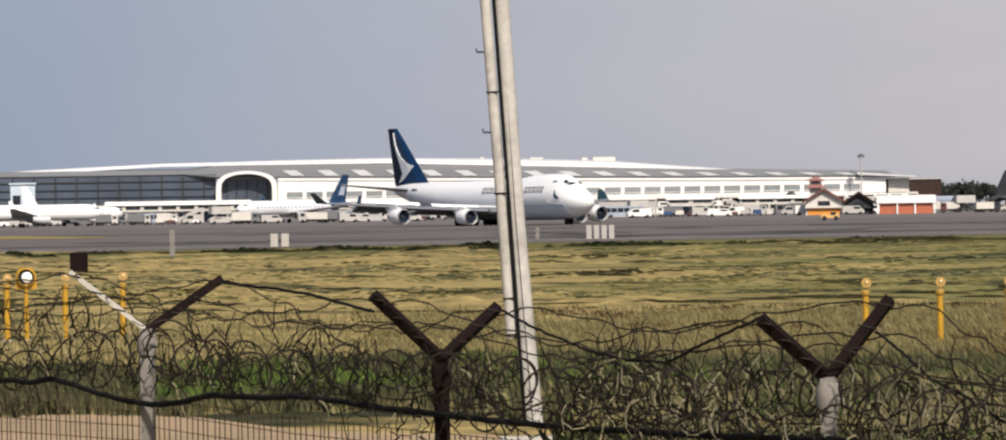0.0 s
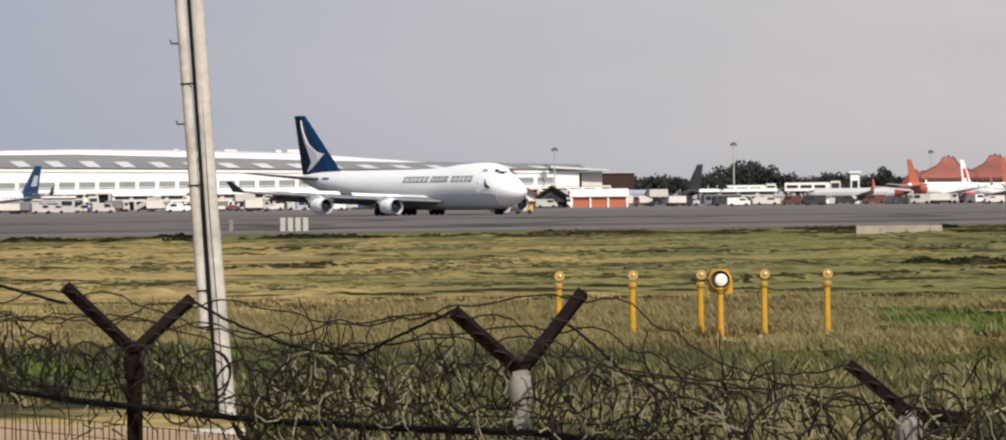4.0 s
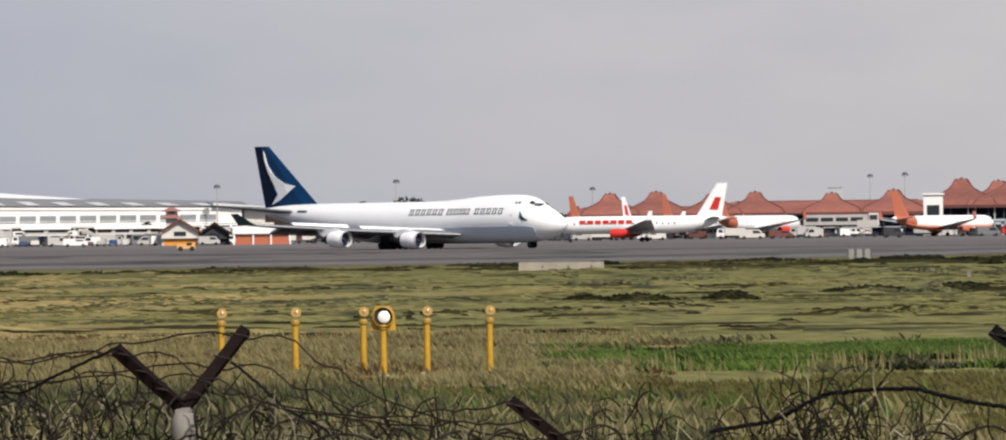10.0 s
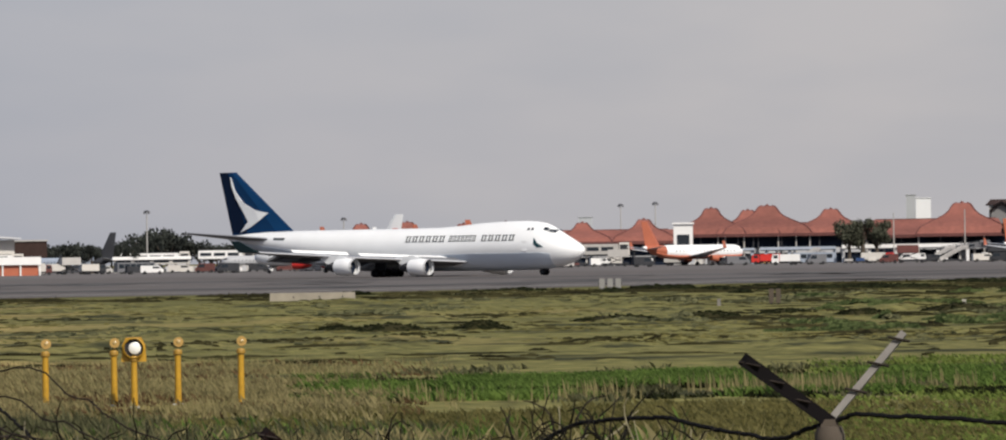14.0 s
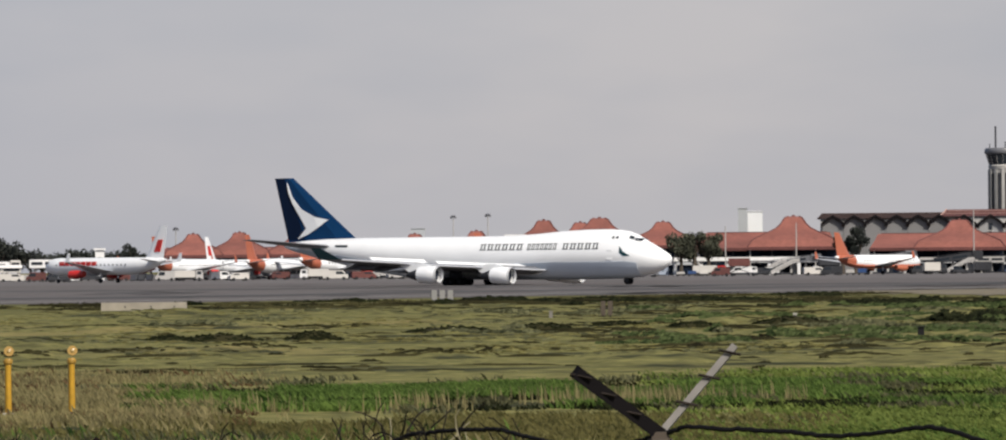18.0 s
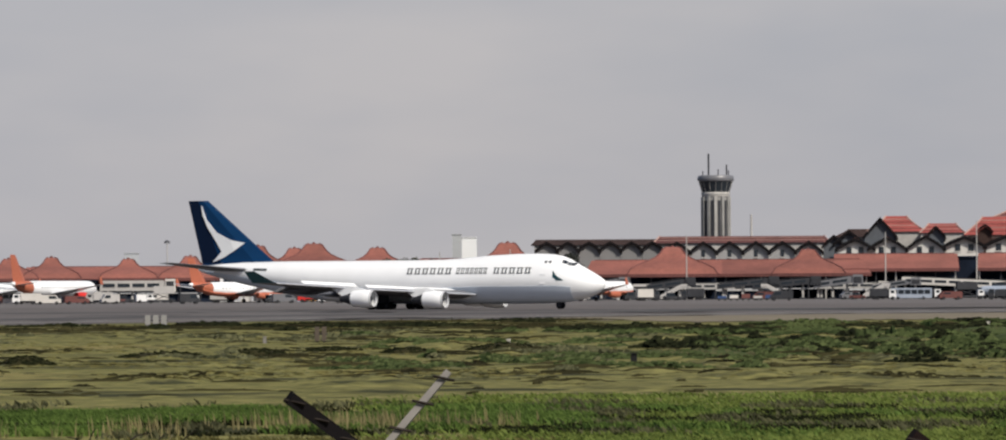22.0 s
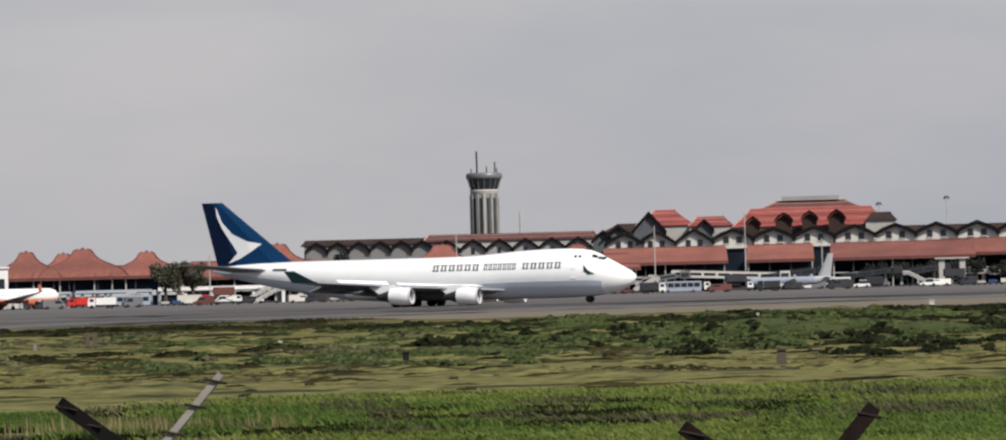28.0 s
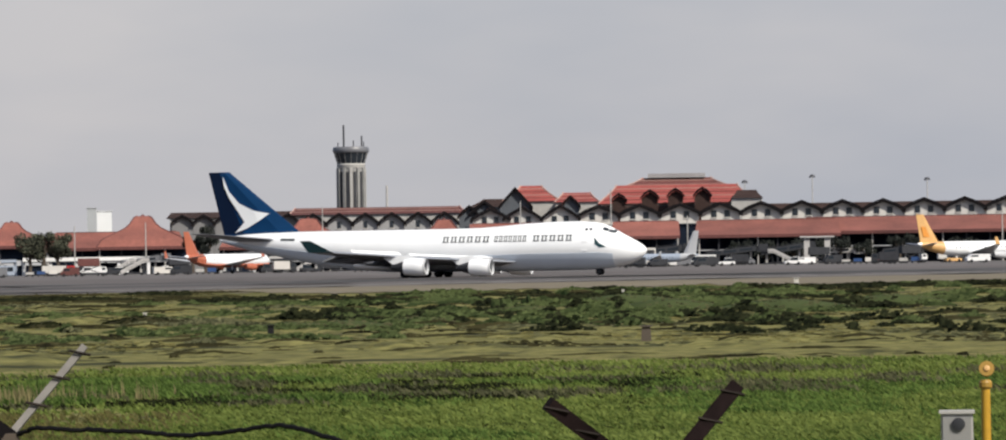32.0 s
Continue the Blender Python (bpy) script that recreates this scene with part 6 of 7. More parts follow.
def cottage(b0, b1, d, eave, peak, wall, tile, label, door=None):
    k = d / RAD
    w = (b1 - b0) * k / 2
    ze, zp = EYE.z + eave * k, EYE.z + peak * k
    t = thing("apron_house", spot((b0 + b1) / 2, d), label, "building")
    part("wall", Shape().slab([(-w * 0.9, 0), (w * 0.9, 0), (w * 0.9, ze), (0, zp - 0.5), (-w * 0.9, ze)], 0, 8), wall, t)
    for s in (-1, 1):
        part("roof", Shape().slab([(s * w * 1.08, ze - 0.5), (0, zp), (0, zp - 0.6), (s * w * 1.08, ze - 1.0)], -1.2, 9), tile, t)
    part("door_opening", Shape().box(-w * 0.8, w * 0.8, -0.1, 0.1, 0, ze * 0.42), door or SHADE, t)
    part("window", Shape().box(-w * 0.3, w * 0.3, -0.08, 0.08, ze * 0.6, ze * 0.9), GLASS_DARK, t)
    part("canopy", Shape().box(-w * 0.95, w * 0.95, -1.0, 0.0, ze * 0.46, ze * 0.52), wall, t)
    return t


def pier(b0, b1, d, lo, hi, label):
    """A raised covered walkway on legs, with a band of dark windows."""
    k = d / RAD
    w, z0, z1 = (b1 - b0) * k / 2, EYE.z + lo * k, EYE.z + hi * k
    t = thing("covered_walkway", spot((b0 + b1) / 2, d), label, "building", "covered walkways")
    h = z1 - z0
    part("wall", Shape().box(-w, w, 0, 4, z0, z1 - h * 0.40), CREAM, t)
    part("roof", Shape().box(-w - 0.4, w + 0.4, -0.6, 4.4, z1 - h * 0.395, z1, inset=0.15), WHITE, t)
    n = max(2, int(2 * w / 5))
    for i in range(n):
        x0 = -w + (i + 0.1) * 2 * w / n
        part("window", Shape().box(x0, x0 + 1.6 * w / n, -0.1, 0.1, z0 + h * 0.2, z0 + h * 0.54), GLASS_DARK, t)
    for i in range(max(2, int(2 * w / 11))):
        x = -w * 0.96 + i * 1.92 * w / (max(2, int(2 * w / 11)) - 1)
        part("leg", Shape().box(x - 0.35, x + 0.35, 1.6, 2.4, 0, z0 - 0.01), STONE, t)
    return t


for b0, b1, lo, hi in ((-2389, -2165, 3, 19), (-2158, -1945, 2, 17), (-1900, -1790, 0, 13), (-1765, -1665, 1, 14), (-1515, -1442, 2, 14), (-1402, -1292, 1, 14), (-986, -868, -3, 9)):
    pier(b0, b1, 1283, lo, hi, "pale covered boarding walkway on grey legs")
SHED = paint("grey_shed_cladding", (0.37, 0.37, 0.375), 0.8, vary=0.15, grain=0.5)
block(-1623, -1534, -12, 10, 1262, 10, SHED, "storage_shed", "grey clad shed with a pale roof edge", "building", windows=0, top=WHITE)
block(-2010, -1960, -12, 6, 1262, 8, SHED, "storage_shed", "low grey clad shed with a pale roof edge", "building", windows=2, top=WHITE)
block(-1144, -1089, -10, 35, 1560, 14, BROWN_ROOF, "plant_block", "dark block among the trees behind the terminal", "building", windows=0, top=STONE)


def pagoda(b, d, half, lo, hi):
    k = d / RAD
    w, z0, z1 = half * k, EYE.z + lo * k, EYE.z + hi * k
    t = thing("pagoda_turret", spot(b, d), "small cream turret with two flared red roofs", "building")
    part("wall", Shape().box(-w * 0.55, w * 0.55, 0, w * 1.1, 0, z1 - 0.8), CREAM, t)
    for zb, zt, r in ((z0, z0 + (z1 - z0) * 0.4, 1.0), (z0 + (z1 - z0) * 0.62, z1, 0.9)):
        rings = [[(sx * w * r * q, w * 0.55 + sy * w * r * q, zb + (zt - zb) * p) for sx, sy in ((-1, -1), (1, -1), (1, 1), (-1, 1))] for p, q in ((0.0, 1.0), (0.12, 1.0), (0.35, 0.75), (1.0, 0.5 if r == 1.0 else 0.12))]
        part("roof", Shape().loft(rings), FADED_RED, t)
    part("window", Shape().box(-w * 0.3, w * 0.3, -0.06, 0.06, z0 + (z1 - z0) * 0.43, z0 + (z1 - z0) * 0.6), GLASS_DARK, t)


pagoda(-1284, 1166, 17, 24, 42)
block(-753, -739, -10, 31, 1290, 5, WHITE, "stair_tower", "slim white stair tower beside the boarding bridges", "building", windows=1)
cottage(-1303, -1240, 1150, 6, 24, CREAM, RED_DARK, "small white gabled house with a red roof", AMBER)
cottage(-1243, -1192, 1155, 3, 18, SHADE, BROWN_ROOF, "dark open gabled shed")


def canopy(b0, b1, d, v, wall, label):
    k = d / RAD
    w, z = (b1 - b0) * k / 2, EYE.z + v * k
    t = thing("open_kiosk", spot((b0 + b1) / 2, d), label, "building")
    part("canopy", Shape().box(-w, w, -2, 6, z - 2.0, z, inset=0.1), WHITE, t)
    part("shop_wall", Shape().box(-w * 0.9, w * 0.9, -1.2, 5, 0, z - 2.02), wall, t)
    for x in (-w * 0.95, -w * 0.3, w * 0.3, w * 0.95):
        part("column", Shape().box(x - 0.2, x + 0.2, -1.7, -1.3, 0, z - 2.02), WHITE, t)


canopy(-1190, -1098, 1150, 11, ORANGE, "white canopy over an orange kiosk")
truck(203, 1200, 0, RED_PAINT, CREAM, "parked red and cream fire truck", 2.8, 9.0)
truck(30, 1210, 180, RED_PAINT, RED_PAINT, "parked red fire truck on the apron", 2.8, 8.0)
van(-1262, 780, 0, TAN_GOLD, 0.6, "small yellow follow-me car on the taxiway", 1.2)


# ---- field things: light rows, marker boards, headwall ----
def approach_light(b, d, top, big=False, w=1.0, label="yellow approach light on a post"):
    k = d / RAD
    z = EYE.z + top * k
    t = thing("approach_light", spot(b, d), label, "light", "approach lights")
    r = 0.073 * w
    part("post", Shape().tube([(0, 0, 0), (0, 0, z - 0.16)], r, 10, r * 0.9), YELLOW, t, smooth=True)
    part("base_plate", Shape().box(-0.11, 0.11, -0.11, 0.11, 0, 0.03), STONE, t)
    part("collar", Shape().turned([(r * 1.1, z - 0.28), (r * 1.32, z - 0.26), (r * 1.32, z - 0.2), (r * 1.05, z - 0.17)], 12), GOLD, t)
    if big:
        part("housing", Shape().slab([(-0.26, z - 0.28), (0.26, z - 0.28), (0.24, z + 0.06), (0.16, z + 0.22), (-0.16, z + 0.22), (-0.24, z + 0.06)], 0.0, 0.30), YELLOW, t, "yellow flasher housing")
        ring = [[Matrix.Translation((0, 0, z)) @ Vector((r * math.cos(a * 0.3142), -y, r * math.sin(a * 0.3142))) for a in range(20)] for r, y in ((0.215, -0.02), (0.225, 0.1), (0.20, 0.12), (0.19, 0.05))]
        part("rim", Shape().loft(ring, caps=False), YELLOW, t)
        part("bezel", Shape().turned([(0.19, 0.0), (0.188, 0.03), (0.12, 0.05)], 20, pose(0, -0.002, z, 90)), SHADE, t)
        part("lens", Shape().turned([(0.02, 0.10), (0.08, 0.097), (0.125, 0.07), (0.13, 0.0)], 20, pose(0.02, -0.005, z, 90)), LAMP_GLASS, t, "round white flasher lens", smooth=True)
    else:
        part("lamp_head", Shape().turned([(0.05, -0.15), (0.085, -0.1), (0.105, 0.02), (0.105, 0.07)], 14, pose(0.02, 0.02, z - 0.02, 78)), GOLD, t, smooth=True)
        part("lens", Shape().turned([(0.045, 0.071), (0.038, 0.088), (0.02, 0.094)], 14, pose(0.02, 0.02, z - 0.02, 78)), LENS_DULL if b < 1000 else TAN_GOLD, t, smooth=True)
    return t


for b in (-1209, -1094, -988, -889, -791):
    approach_light(b, 94.5, -124)
approach_light(-957, 93, -133, True, label="yellow flasher lamp with a round white lens")
for b in (-2544, -2454, -2365):
    approach_light(b, 108, -96)
approach_light(-2514, 108, -96, True, 0.8, label="yellow flasher lamp with a round white lens")
approach_light(1640, 62, -182, False, 0.95)
# grey cabinet beside the last light
cabt = thing("electric_cabinet", spot(1595, 61), "grey steel electric cabinet beside a yellow light", "cabinet")
part("body", Shape().box(-0.225, 0.225, 0, 0.35, 0.0, 0.80, inset=0.01), STONE, cabt)
part("lid", Shape().box(-0.24, 0.24, -0.04, 0.39, 0.801, 0.84), STONE, cabt)
part("meter", Shape().turned([(0.09, 0.0), (0.09, 0.03), (0.05, 0.04)], 16, pose(0.02, -0.031, 0.66, 90)), SHADE, cabt, "round dark meter", smooth=True)
part("door", Shape().box(-0.19, 0.19, -0.03, -0.002, 0.08, 0.76), TOWER_GREY, cabt)

hw = thing("headwall", spot(-678, 330), "low white concrete headwall in the grass", "wall")
part("wall", Shape().box(-3.15, 3.15, 0, 0.5, 0, 0.60, inset=0.03), paint("stained_concrete", (0.26, 0.235, 0.19), 0.9, vary=0.3, grain=1.2), hw)
for x in (-1.4, 0.5, 2.2):
    part("weep_hole", Shape().turned([(0.06, 0), (0.06, 0.03)], 10, pose(x, -0.001, 0.28, 90)), SHADE, hw)


def marker(b, d, n, h=0.95, gap=0.62, label="white striped marker board in the grass", skin=None):
    t = thing("marker_board", spot(b, d), label, "marker", "taxiway markers")
    for i in range(n):
        x = (i - (n - 1) / 2) * gap
        part("panel", Shape().box(x - gap * 0.34, x + gap * 0.34, 0, 0.08, 0.12, h), skin or (STONE if n > 1 else POST), t)
        part("leg", Shape().box(x - 0.04, x + 0.04, 0.1, 0.16, 0, h * 0.9), SHADE, t)
    part("rail", Shape().box(-n * gap / 2, n * gap / 2, 0.165, 0.22, h * 0.5, h * 0.5 + 0.1), SHADE, t)


marker(-1620, 405, 4, 1.35, 0.68)
marker(-2120, 370, 2, 1.2, 0.9)
marker(-214, 390, 3, 1.0, 0.70, skin=TOWER_GREY)
marker(-2287, 300, 1, 1.9, 0.5, "weathered single marker post")
marker(-1718, 410, 1, 1.2, 0.5, "weathered single marker post")
marker(42, 260, 2, 0.95, 0.40, "weathered wooden marker in the grass", BARK)


def stake(b, d, h, w, material, label):
    t = thing("marker_post", spot(b, d), label, "post")
    part("post", Shape().box(-w / 2, w / 2, 0, w, 0, h, inset=w * 0.08), material, t)
    part("cap", Shape().box(-w * 0.6, w * 0.6, -0.1 * w, 1.1 * w, h + 0.005, h + 0.05), material, t)


stake(530, 180, 0.42, 0.28, BLACK, "dark squat marker post")
stake(1115, 158, 0.50, 0.36, BARK, "rusty drum-like marker in the grass")
stake(1080, 330, 0.5, 0.2, POST_PALE, "white marker post in the grass")
stake(1350, 420, 0.7, 0.5, POST_PALE, "white marker block in the grass")
stake(335, 240, 0.34, 0.2, POST_PALE, "small pale marker in the grass")
stake(-45, 260, 0.35, 0.22, POST, "small white marker in the grass")

# ---- leaning light pole inside the fence ----
lp = thing("light_pole", spot(-1724, 62), "leaning pale concrete light pole with a slim pole beside it", "pole")
part("shaft", Shape().tube([(-0.045, 0, 0.02), (-0.14, 0, 1.4), (-0.235, 0, 2.84), (-0.397, 0, 5.88), (-0.53, 0, 8.4)], 0.138, 16, 0.098), POLE_WHITE, lp, smooth=True)
part("conduit", Shape().tube([(-0.325, -0.03, 1.2), (-0.425, -0.03, 2.84), (-0.623, -0.03, 5.88), (-0.79, -0.03, 8.4)], 0.078, 12, 0.072), POLE_WHITE, lp, "slim pale conduit", smooth=True)
# added black tube stands in for the dark gap between shaft and conduit
part("cable", Shape().tube([(-0.16, -0.13, 0.05), (-0.322, -0.10, 2.84), (-0.505, -0.08, 5.88), (-0.665, -0.08, 8.4)], 0.026, 6), CABLE, lp)
# thin dark tube draws the grey line down the shaft
part("cable", Shape().tube([(-0.05, -0.145, 0.05), (-0.245, -0.115, 2.84), (-0.40, -0.095, 5.88), (-0.535, -0.09, 8.4)], 0.008, 5), SHADE, lp)
for z in (1.25, 1.75, 3.2, 4.6):
    x = -0.425 - (z - 2.84) * 0.0655
    part("strap", Shape().tube([(x - 0.085, -0.10, z), (x + 0.10, -0.115, z + 0.01)], 0.012, 5), RUST, lp)
for i in range(8):
    z = 0.72 + i * 1.11
    x = -0.425 - (z - 2.84) * 0.0655 - 0.07
    if z > 1.5:
        part("step_bolt", Shape().tube([(x + 0.05, -0.05, z), (x - 0.10, -0.05, z), (x - 0.105, -0.05, z + 0.05)], 0.014, 5), SHADE, lp)

slab_t = thing("concrete_block", spot(-1737, 57.2), "white concrete block lying by the pole", "block")
part("block", Shape().box(-0.38, 0.38, 0, 0.3, 0, 0.08, inset=0.02), POLE_WHITE, slab_t)

# ---- the fence: posts with forked arms, razor coils, strands ----
# bearing and height of the fork, of the two arm tips, and the distance of each post
POSTS = (
    (-2760, -150, -2880, -70, -2650, -75, 31.0, POST, POST, POST),
    (-2328, -181, -2446, -89, -2211, -103, 28.0, POST_PALE, RUST, POST),
    (-1871, -234, -1976, -132, -1781, -153, 25.5, RUST, RUST, RUST),
    (-1269, -273, -1373, -178, -1171, -150, 22.5, RUST, RUST, POST),
    (-667, -342, -757, -268, -575, -352, 20.5, RUST, RUST, POST),
    (124, -263, -8, -165, 241, -127, 18.5, NEAR_BLACK, POST, BARK),
    (1127, -357, 960, -228, 1255, -204, 16.5, RUST, RUST, POST),
    (2300, -400, 2150, -290, 2440, -280, 15.0, RUST, RUST, POST),
)


def polar(b, v, d):
    return Vector((d * math.sin(b / RAD), d * math.cos(b / RAD), EYE.z + v * d / RAD))


def bar(p, q, w, s=None):
    """A square bar from p to q with slightly rounded corners."""
    s = s or Shape()
    return s.tube([p, p + (q - p) * 0.5, q], w * 1.15, 4)


for fb, fv, lb, lv, rb, rv_, d, lm, rm, sm in POSTS:
    f, l, r = polar(fb, fv, d), polar(lb, lv, d - 0.15), polar(rb, rv_, d + 0.15)
    t = thing("fence_post", pose(f.x, f.y, 0), "fence post with two forked arms for the wire", "post", "fence posts")
    o = Vector((f.x, f.y, 0))
    foot = Vector((0, 0, 0))
    part("stem", bar(foot, f - o + Vector((0, 0, 0.01)), 0.045), sm, t, smooth=True)
    for tip, m in ((l, lm), (r, rm)):
        side = (tip - f).normalized()
        a = part("arm", bar(f - o, tip - o, 0.034 if m is RUST or m is NEAR_BLACK else 0.0175), m, t, smooth=True)
        for q in (0.35, 0.65, 0.93):
            c = f - o + (tip - f) * q
            part("wire_clip", Shape().tube([c + Vector((-0.045, -0.03, 0.01)), c + Vector((0.045, -0.03, -0.01))], 0.006, 5), WIRE, a)
    part("clamp", Shape().turned([(0.055, f.z - 0.16), (0.062, f.z - 0.12), (0.062, f.z - 0.05), (0.05, f.z - 0.02)], 10), sm, t, smooth=True)
blk = polar(-2432, -74, 28.0)
part("wire_block", Shape().box(-0.045, 0.045, -0.04, 0.04, -0.06, 0.06), RUST, thing("tensioner", Matrix.Translation(blk), "dark wire tensioner on the arm tip", "fitting"))

rw = random.Random(21)


def spline(points, seg, wob=0.0):
    """A smooth curve through the points."""
    pts = []
    n = len(points)
    for i in range(n - 1):
        p0, p1, p2, p3 = points[max(i - 1, 0)], points[i], points[i + 1], points[min(i + 2, n - 1)]
        for k in range(seg):
            t = k / seg
            c = 0.5 * ((2 * p1) + (p2 - p0) * t + (2 * p0 - 5 * p1 + 4 * p2 - p3) * t * t + (3 * p1 - p0 - 3 * p2 + p3) * t ** 3)
            if wob:
                s = 7.0 * (i + t)
                c = c + Vector((noise.noise((s, n, 0.5)), noise.noise((s, n, 5.5)), noise.noise((s, n, 9.5)))) * wob
            pts.append(c)
    pts.append(points[-1].copy())
    return pts


def strand(name, points, r, material, label, sag=0.05, wob=0.03, seg=14, barbs=0, cat="wire"):
    knots = [points[0]]
    for p, q in zip(points, points[1:]):
        m = (p + q) / 2
        m.z -= sag * rw.uniform(0.6, 1.4)
        knots += [m, q]
    pts = spline(knots, seg, wob)
    o = pts[0].copy()
    t = thing(name, Matrix.Translation(o), label, cat, "fence wires")
    part("strand", Shape().tube([p - o for p in pts], r, 6), material, t, smooth=True)
    if barbs:
        s = Shape()
        for i in range(0, len(pts) - 1, 2):
            c = pts[i] + (pts[i + 1] - pts[i]) * rw.random() - o
            v = Vector((rw.gauss(0, 1), rw.gauss(0, 0.5), rw.gauss(0, 1))).normalized() * 0.022
            s.tube([c - v, c + v], r * 0.6, 4)
        tagged(part("barbing", s, material, t), kind="stuff")


arms = [(polar(p[2], p[3], p[6] - 0.15), polar(p[4], p[5], p[6] + 0.15), polar(p[0], p[1], p[6])) for p in POSTS]


def along(q, side):
    return [(f + ((l if side == 0 else r) - f) * q) for l, r, f in arms]


for side in (0, 1):
    for q, sag in ((0.94, 0.16), (0.55, 0.10)):
        pts = along(q, side)
        lim = 5 if q > 0.5 else 6
        strand("barbed_wire", pts[:lim], 0.0045, WIRE, "sagging rusty barbed wire strand", sag, 0.05, 16, 1)
strand("barbed_wire", [f + Vector((0, 0, -0.22)) for _, _, f in arms], 0.004, WIRE, "rusty barbed wire strand below the forks", 0.06, 0.04, 16, 1)
# the thick black cable tied along the posts
cab_pts = [polar(-3000, -250, 30), polar(-2560, -254, 29), polar(-2470, -256, 28.5), polar(-2330, -296, 27.9), polar(-2230, -285, 27.2), polar(-2080, -290, 26.4), polar(-1871, -320, 25.4), polar(-1560, -352, 24), polar(-1269, -368, 22.4), polar(-1000, -388, 21.6), polar(-667, -420, 20.4)]
strand("cable", cab_pts, 0.019, CABLE, "thick black cable tied along the fence", 0.012, 0.006, 10)
strand("cable", [polar(-449, -318, 20.0), polar(-349, -301, 19.8), polar(-272, -262, 19.6), polar(-200, -254, 19.4), polar(-131, -254, 19.2), polar(-58, -272, 19.0), polar(42, -290, 18.7), polar(124, -264, 18.5), polar(165, -253, 18.4), polar(282, -258, 18.2), polar(402, -268, 18.0), polar(550, -256, 17.7), polar(700, -300, 17.4)], 0.010, CABLE, "black hose looped over the wire", 0.0, 0.006, 12)
strand("cable", [polar(-1194, -200, 22.3), polar(-1155, -232, 22.2), polar(-1111, -274, 22.1), polar(-1044, -311, 21.9), polar(-990, -350, 21.6)], 0.008, CABLE, "black hose looped over the wire", 0.0, 0.006, 12)
strand("cable", [polar(-1371, -176, 22.4), polar(-1440, -206, 22.8), polar(-1519, -243, 23.3), polar(-1580, -240, 23.6), polar(-1641, -224, 24.0), polar(-1720, -190, 24.6), polar(-1781, -156, 25.3)], 0.008, CABLE, "black hose looped over the wire", 0.0, 0.006, 12)
strand("cable", [polar(-2211, -108, 27.9), polar(-2080, -128, 27.2), polar(-1976, -158, 25.6)], 0.010, CABLE, "black hose looped over the wire", 0.0, 0.006, 12)


def coil(b0, v0, d0, b1, v1, d1, radius, turns, label="tangled coil of rusty razor wire"):
    p, q = polar(b0, v0, d0), polar(b1, v1, d1)
    ax = (q - p)
    n = turns * 22
    up = Vector((0, 0, 1))
    sd = ax.normalized().cross(up)
    pts = []
    for i in range(n + 1):
        x = i / n
        a = 2 * math.pi * turns * x + 2.6 * noise.noise((x * turns * 1.2, b0, 3.0))
        rr = radius * (0.78 + 0.95 * noise.noise((x * turns * 0.9, b0, 0)) + 0.15 * noise.noise((x * turns * 4, b0, 8)))
        sl = 0.10 * math.sin(a * 0.5)
        pts.append(p + ax * (x + 0.05 * noise.noise((x * turns * 1.1, b0, 6))) + up * (math.sin(a) * rr - 0.10 * math.sin(math.pi * x)) + sd * math.cos(a) * rr + ax.normalized() * sl)
    o = p.copy()
    t = thing("razor_coil", Matrix.Translation(o), label, "wire", "razor coils")
    part("coil", Shape().tube([c - o for c in pts], 0.0065, 5), WIRE, t, smooth=True)
    s = Shape()
    for i in range(0, n, 3):
        c = (pts[i] + pts[i + 1]) / 2 - o
        v = (pts[i + 1] - pts[i]).normalized() * 0.028
        w = Vector((rw.gauss(0, 1), rw.gauss(0, 1), rw.gauss(0, 1))).normalized() * 0.012
        s.add([c - v, c + w, c + v, c - w], [(0, 1, 2, 3)])
    tagged(part("razor_edge", s, WIRE, t), kind="stuff")


for b0, v0, d0, b1, v1, d1, radius, turns in (
        (-3000, -190, 31.5, -2330, -215, 28, 0.17, 12), (-2330, -205, 28, -1870, -245, 25.5, 0.15, 13), (-1870, -245, 25.5, -1270, -280, 22.5, 0.15, 14), (-1270, -280, 22.5, -667, -350, 20.5, 0.15, 15),
        (-1860, -300, 25.4, -1280, -345, 22.4, 0.13, 9), (-1270, -345, 22.4, -667, -400, 20.4, 0.14, 9), (-667, -355, 20.5, 0, -350, 19, 0.15, 13), (-640, -400, 20.3, 60, -390, 18.7, 0.13, 8)):
    coil(b0, v0, d0, b1, v1, d1, radius, turns)
coil(60, -350, 18.7, 700, -370, 17.4, 0.12, 9)
coil(1000, -330, 16.7, 1500, -330, 16.2, 0.10, 6, "small tangle of rusty razor wire")

# woven mesh below the wires
mesh_t = thing("mesh_panel", pose(0, 0, 0), "rusty woven fence mesh below the wires", "fence", kind="stuff")
ms = Shape()
for (fa, fb2), (da, db) in zip(zip(arms, arms[1:]), zip(POSTS, POSTS[1:])):
    p, q = fa[2], fb2[2]
    run = (q - p).length
    n = int(run / 0.06)
    for i in range(n):
        c = p + (q - p) * (i / n)
        top = c.z - 0.42
        ms.tube([(c.x, c.y, top - 0.75), (c.x + rw.gauss(0, 0.006), c.y, top)], 0.0042, 3)
    for j in range(8):
        z = -0.42 - j * 0.09
        ms.tube([p + Vector((0, 0, z)), (p + q) / 2 + Vector((0, 0, z - 0.02)), q + Vector((0, 0, z))], 0.0028, 3)
part("mesh_wires", ms, paint("rusty_mesh_wire", (0.075, 0.055, 0.038), 0.85, vary=0.5, grain=12.0, bump=0, spec=0.1), mesh_t)
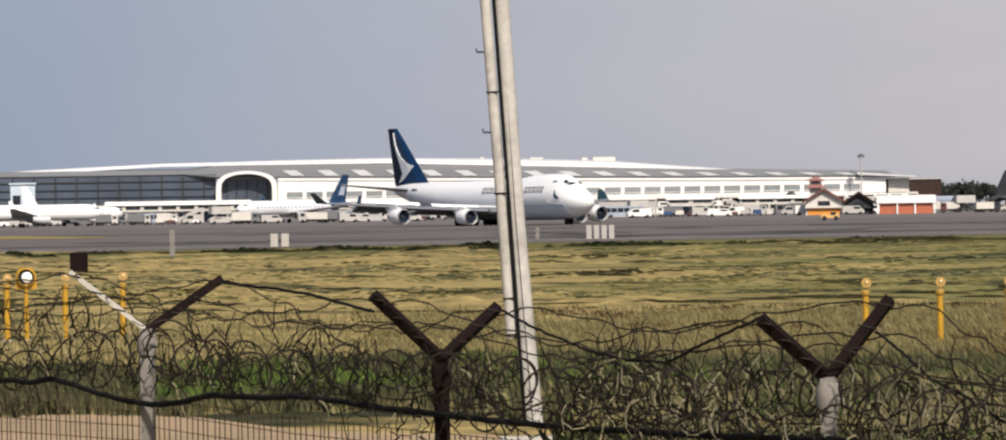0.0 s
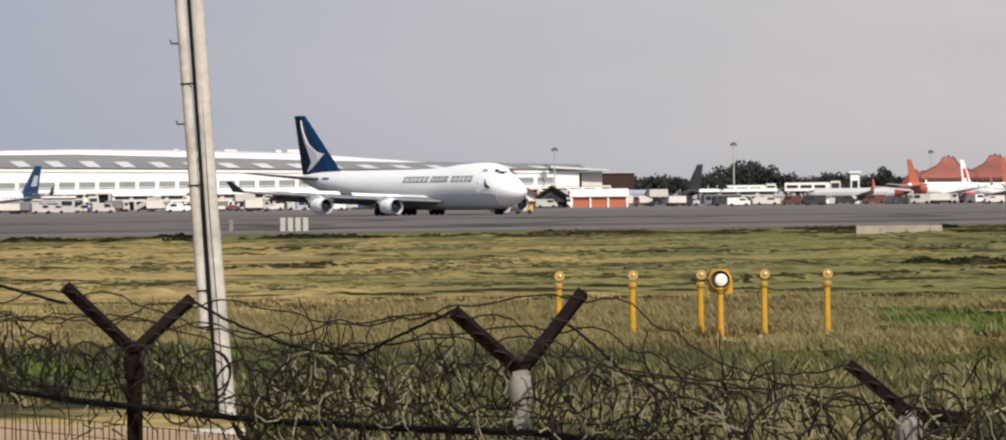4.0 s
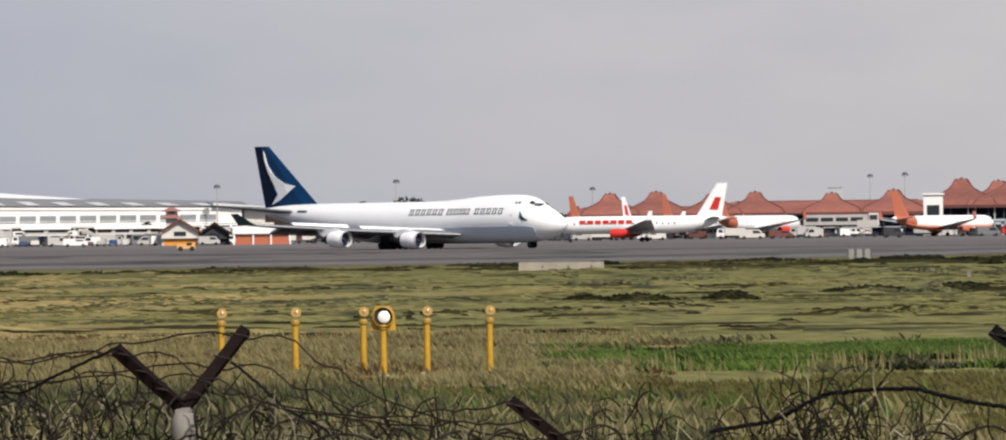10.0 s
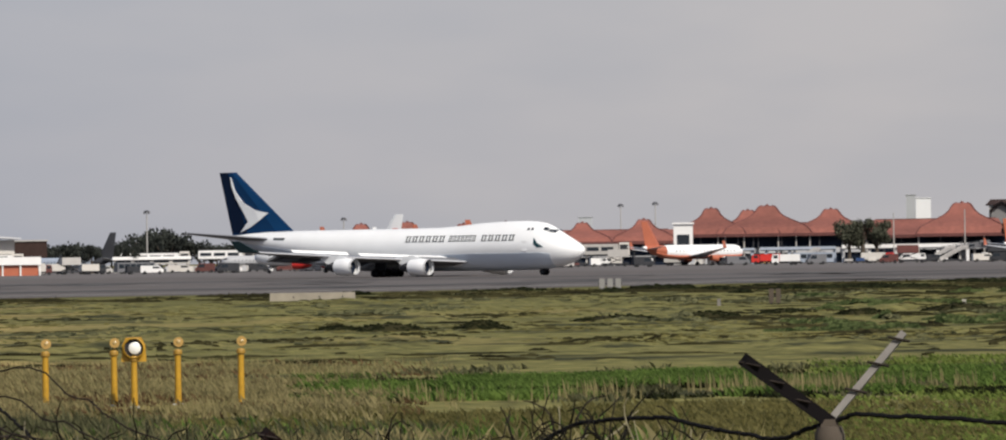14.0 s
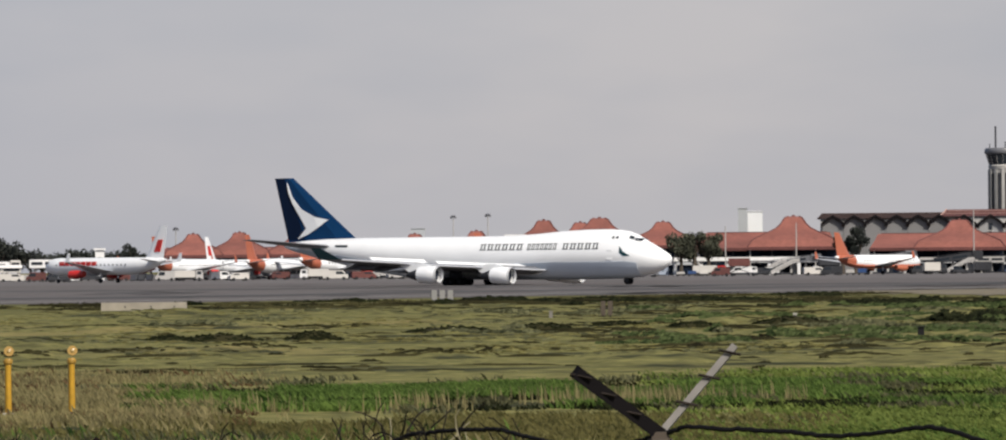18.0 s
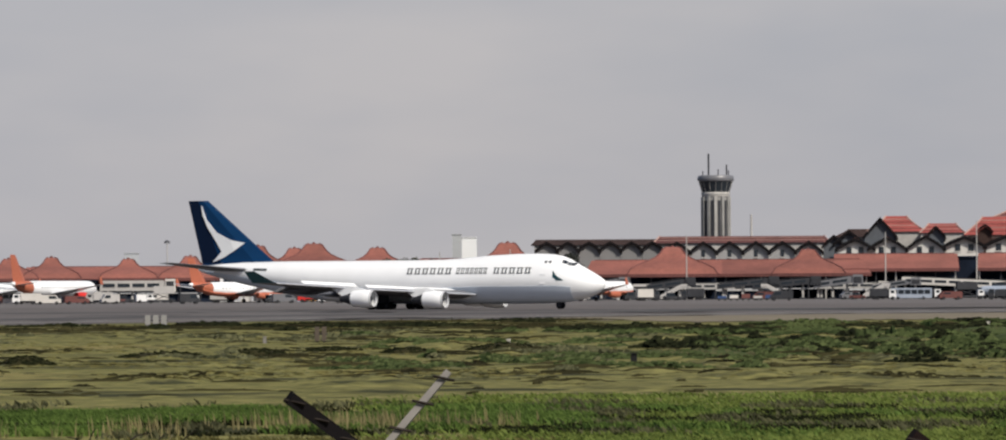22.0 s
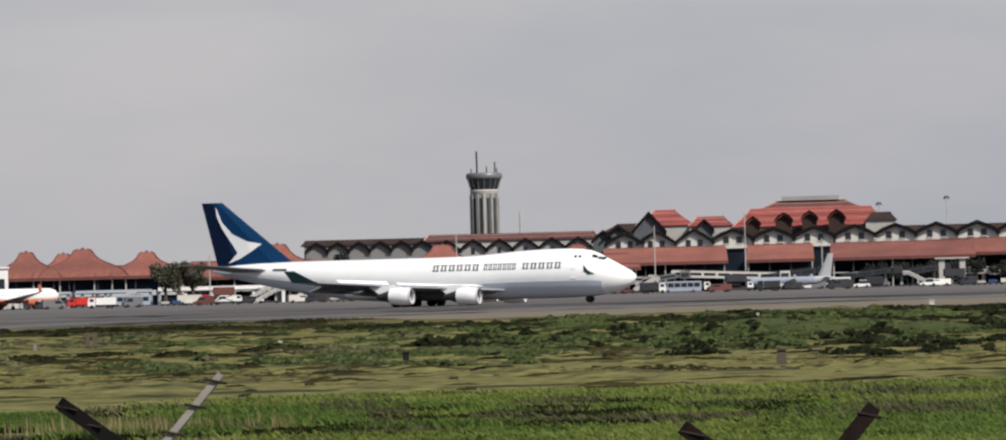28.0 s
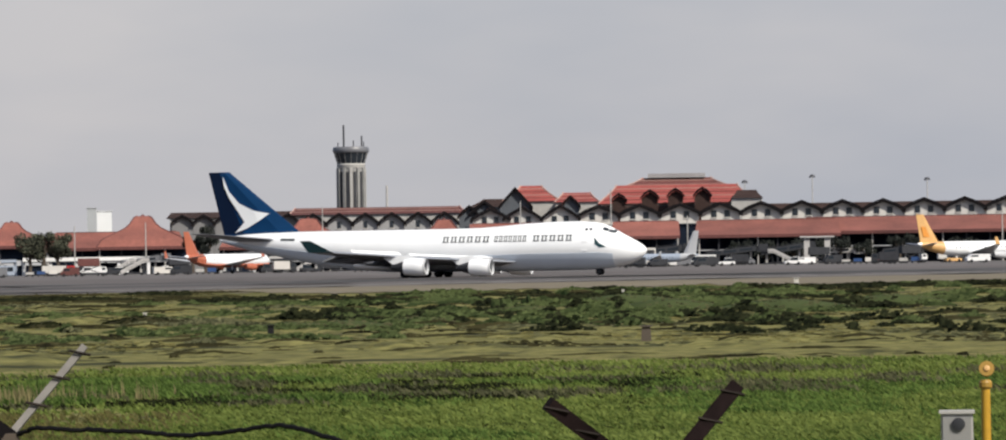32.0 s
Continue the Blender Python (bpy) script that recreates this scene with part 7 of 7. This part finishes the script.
# dry stems caught in the wire
def creepers(count, name, label, material, high):
    dv = Shape()
    for i in range(count):
        b = rw.uniform(-2700, -60) if i % 9 else rw.uniform(-60, 1500)
        j = max([j for j in range(len(POSTS)) if POSTS[j][0] <= b] or [0])
        qx = (b - POSTS[j][0]) / (POSTS[j + 1][0] - POSTS[j][0])
        base = arms[j][2] + (arms[j + 1][2] - arms[j][2]) * qx
        lift = 0.14 * noise.noise((b * 0.006, 3.0, 0.0))
        low = high if b < -60 else -0.2
        pale = high == -0.05
        if rw.random() < ((0.88 if b < -1650 else 0.4 if b > -480 else 0.0) if pale else (0.38 if -1350 < b < -480 else 0.0)):
            continue
        if abs(b + 1738) < 42 and rw.random() < 0.8:
            continue
        if b < -1800 and rw.random() < 0.6:
            continue
        p = base + Vector((0, rw.uniform(-0.3, 0.7), rw.uniform(-0.40 if b < -1760 else -0.85, low) + lift))
        a, bend, pts = rw.choice((0.5, 1.2, 1.6, 2.0, 2.7, 3.6, 5.6)) + rw.gauss(0, 0.3), rw.gauss(0, 0.22), [p]
        for _ in range(rw.randrange(3, 7)):
            a += bend + rw.gauss(0, 0.35)
            p = p + Vector((math.cos(a) * 0.75, rw.gauss(0, 0.3), math.sin(a))) * rw.uniform(0.03, 0.06)
            pts.append(p)
        dv.tube(pts, rw.uniform(0.0035, 0.0075), 4, 0.003)
    vt = thing(name, pose(0, 0, 0), label, "plant", kind="stuff")
    part("stems", dv, material, vt)


creepers(4200, "creeper_stems", "dark creeper stems tangled in the fence wire", paint("dark_creeper", (0.011, 0.010, 0.008), 0.9, vary=0.6, grain=2.0, bump=0, spec=0.05), 0.02)
creepers(420, "creeper_stems", "dark creeper shoots above the fence wire", paint("creeper_shoot", (0.018, 0.016, 0.012), 0.9, vary=0.6, grain=2.0, bump=0, spec=0.1), 0.13)
creepers(1500, "creeper_stems", "dry pale creeper stems tangled in the fence wire", paint("dry_creeper", (0.185, 0.165, 0.105), 0.9, vary=0.6, grain=2.0, bump=0), -0.05)


# ---- movement ----
# seconds, place on the ground, turn about the upright axis in degrees
JET = (
    (0, -199.69, 761.06, -46.94), (1, -188.88, 758.62, -46.85), (2, -178.29, 756.24, -46.76), (3, -167.81, 754.32, -46.63),
    (4, -157.59, 752.68, -46.45), (6.5, -132.38, 751.32, -44.99), (8, -117.55, 746.31, -42.44), (9, -107.56, 742.33, -40.55),
    (10, -97.47, 738.61, -38.69), (11, -87.34, 735.85, -37.12), (12, -77.14, 733.57, -35.78), (13, -66.90, 730.59, -34.39),
    (14, -56.58, 727.53, -33.15), (16.5, -31.84, 721.28, -31.09), (18, -17.50, 718.70, -30.28), (19, -8.35, 717.40, -29.77),
    (20, 0.27, 716.57, -29.32), (21, 8.40, 715.79, -28.82), (22, 16.06, 715.18, -28.29), (23, 23.24, 714.98, -27.69),
    (24, 30.14, 715.23, -27.02), (25, 36.75, 716.09, -26.39), (27.5, 53.73, 720.57, -25.42), (29, 63.10, 721.17, -25.13),
    (30, 69.10, 721.34, -24.95), (31, 74.85, 721.80, -24.80), (32, 80.29, 722.51, -24.65),
)

# seconds, bearing, distance, turn of the nose away from the left, in degrees
TAXI = (
    (0, -252, 1000, 0), (3, -345, 1000, 0), (6.6, -457, 1000, 1), (8, -497, 1000, 4), (10.5, -570, 1003, 15), (13, -632, 1012, 28), (16.5, -704, 1027, 41),
    (18, -737, 1035, 46), (19, -765, 1041, 48), (22, -830, 1065, 52), (26, -880, 1085, 54), (32, -880, 1085, 54),
)


def motions():
    walk(TAXIING, [(t, spot(b, d, 0.04, 180 - turn)) for t, b, d, turn in TAXI])
    walk(JETLINER, [(t, pose(x, y, 0.04, 0, 0, rz)) for t, x, y, rz in JET])


motions()
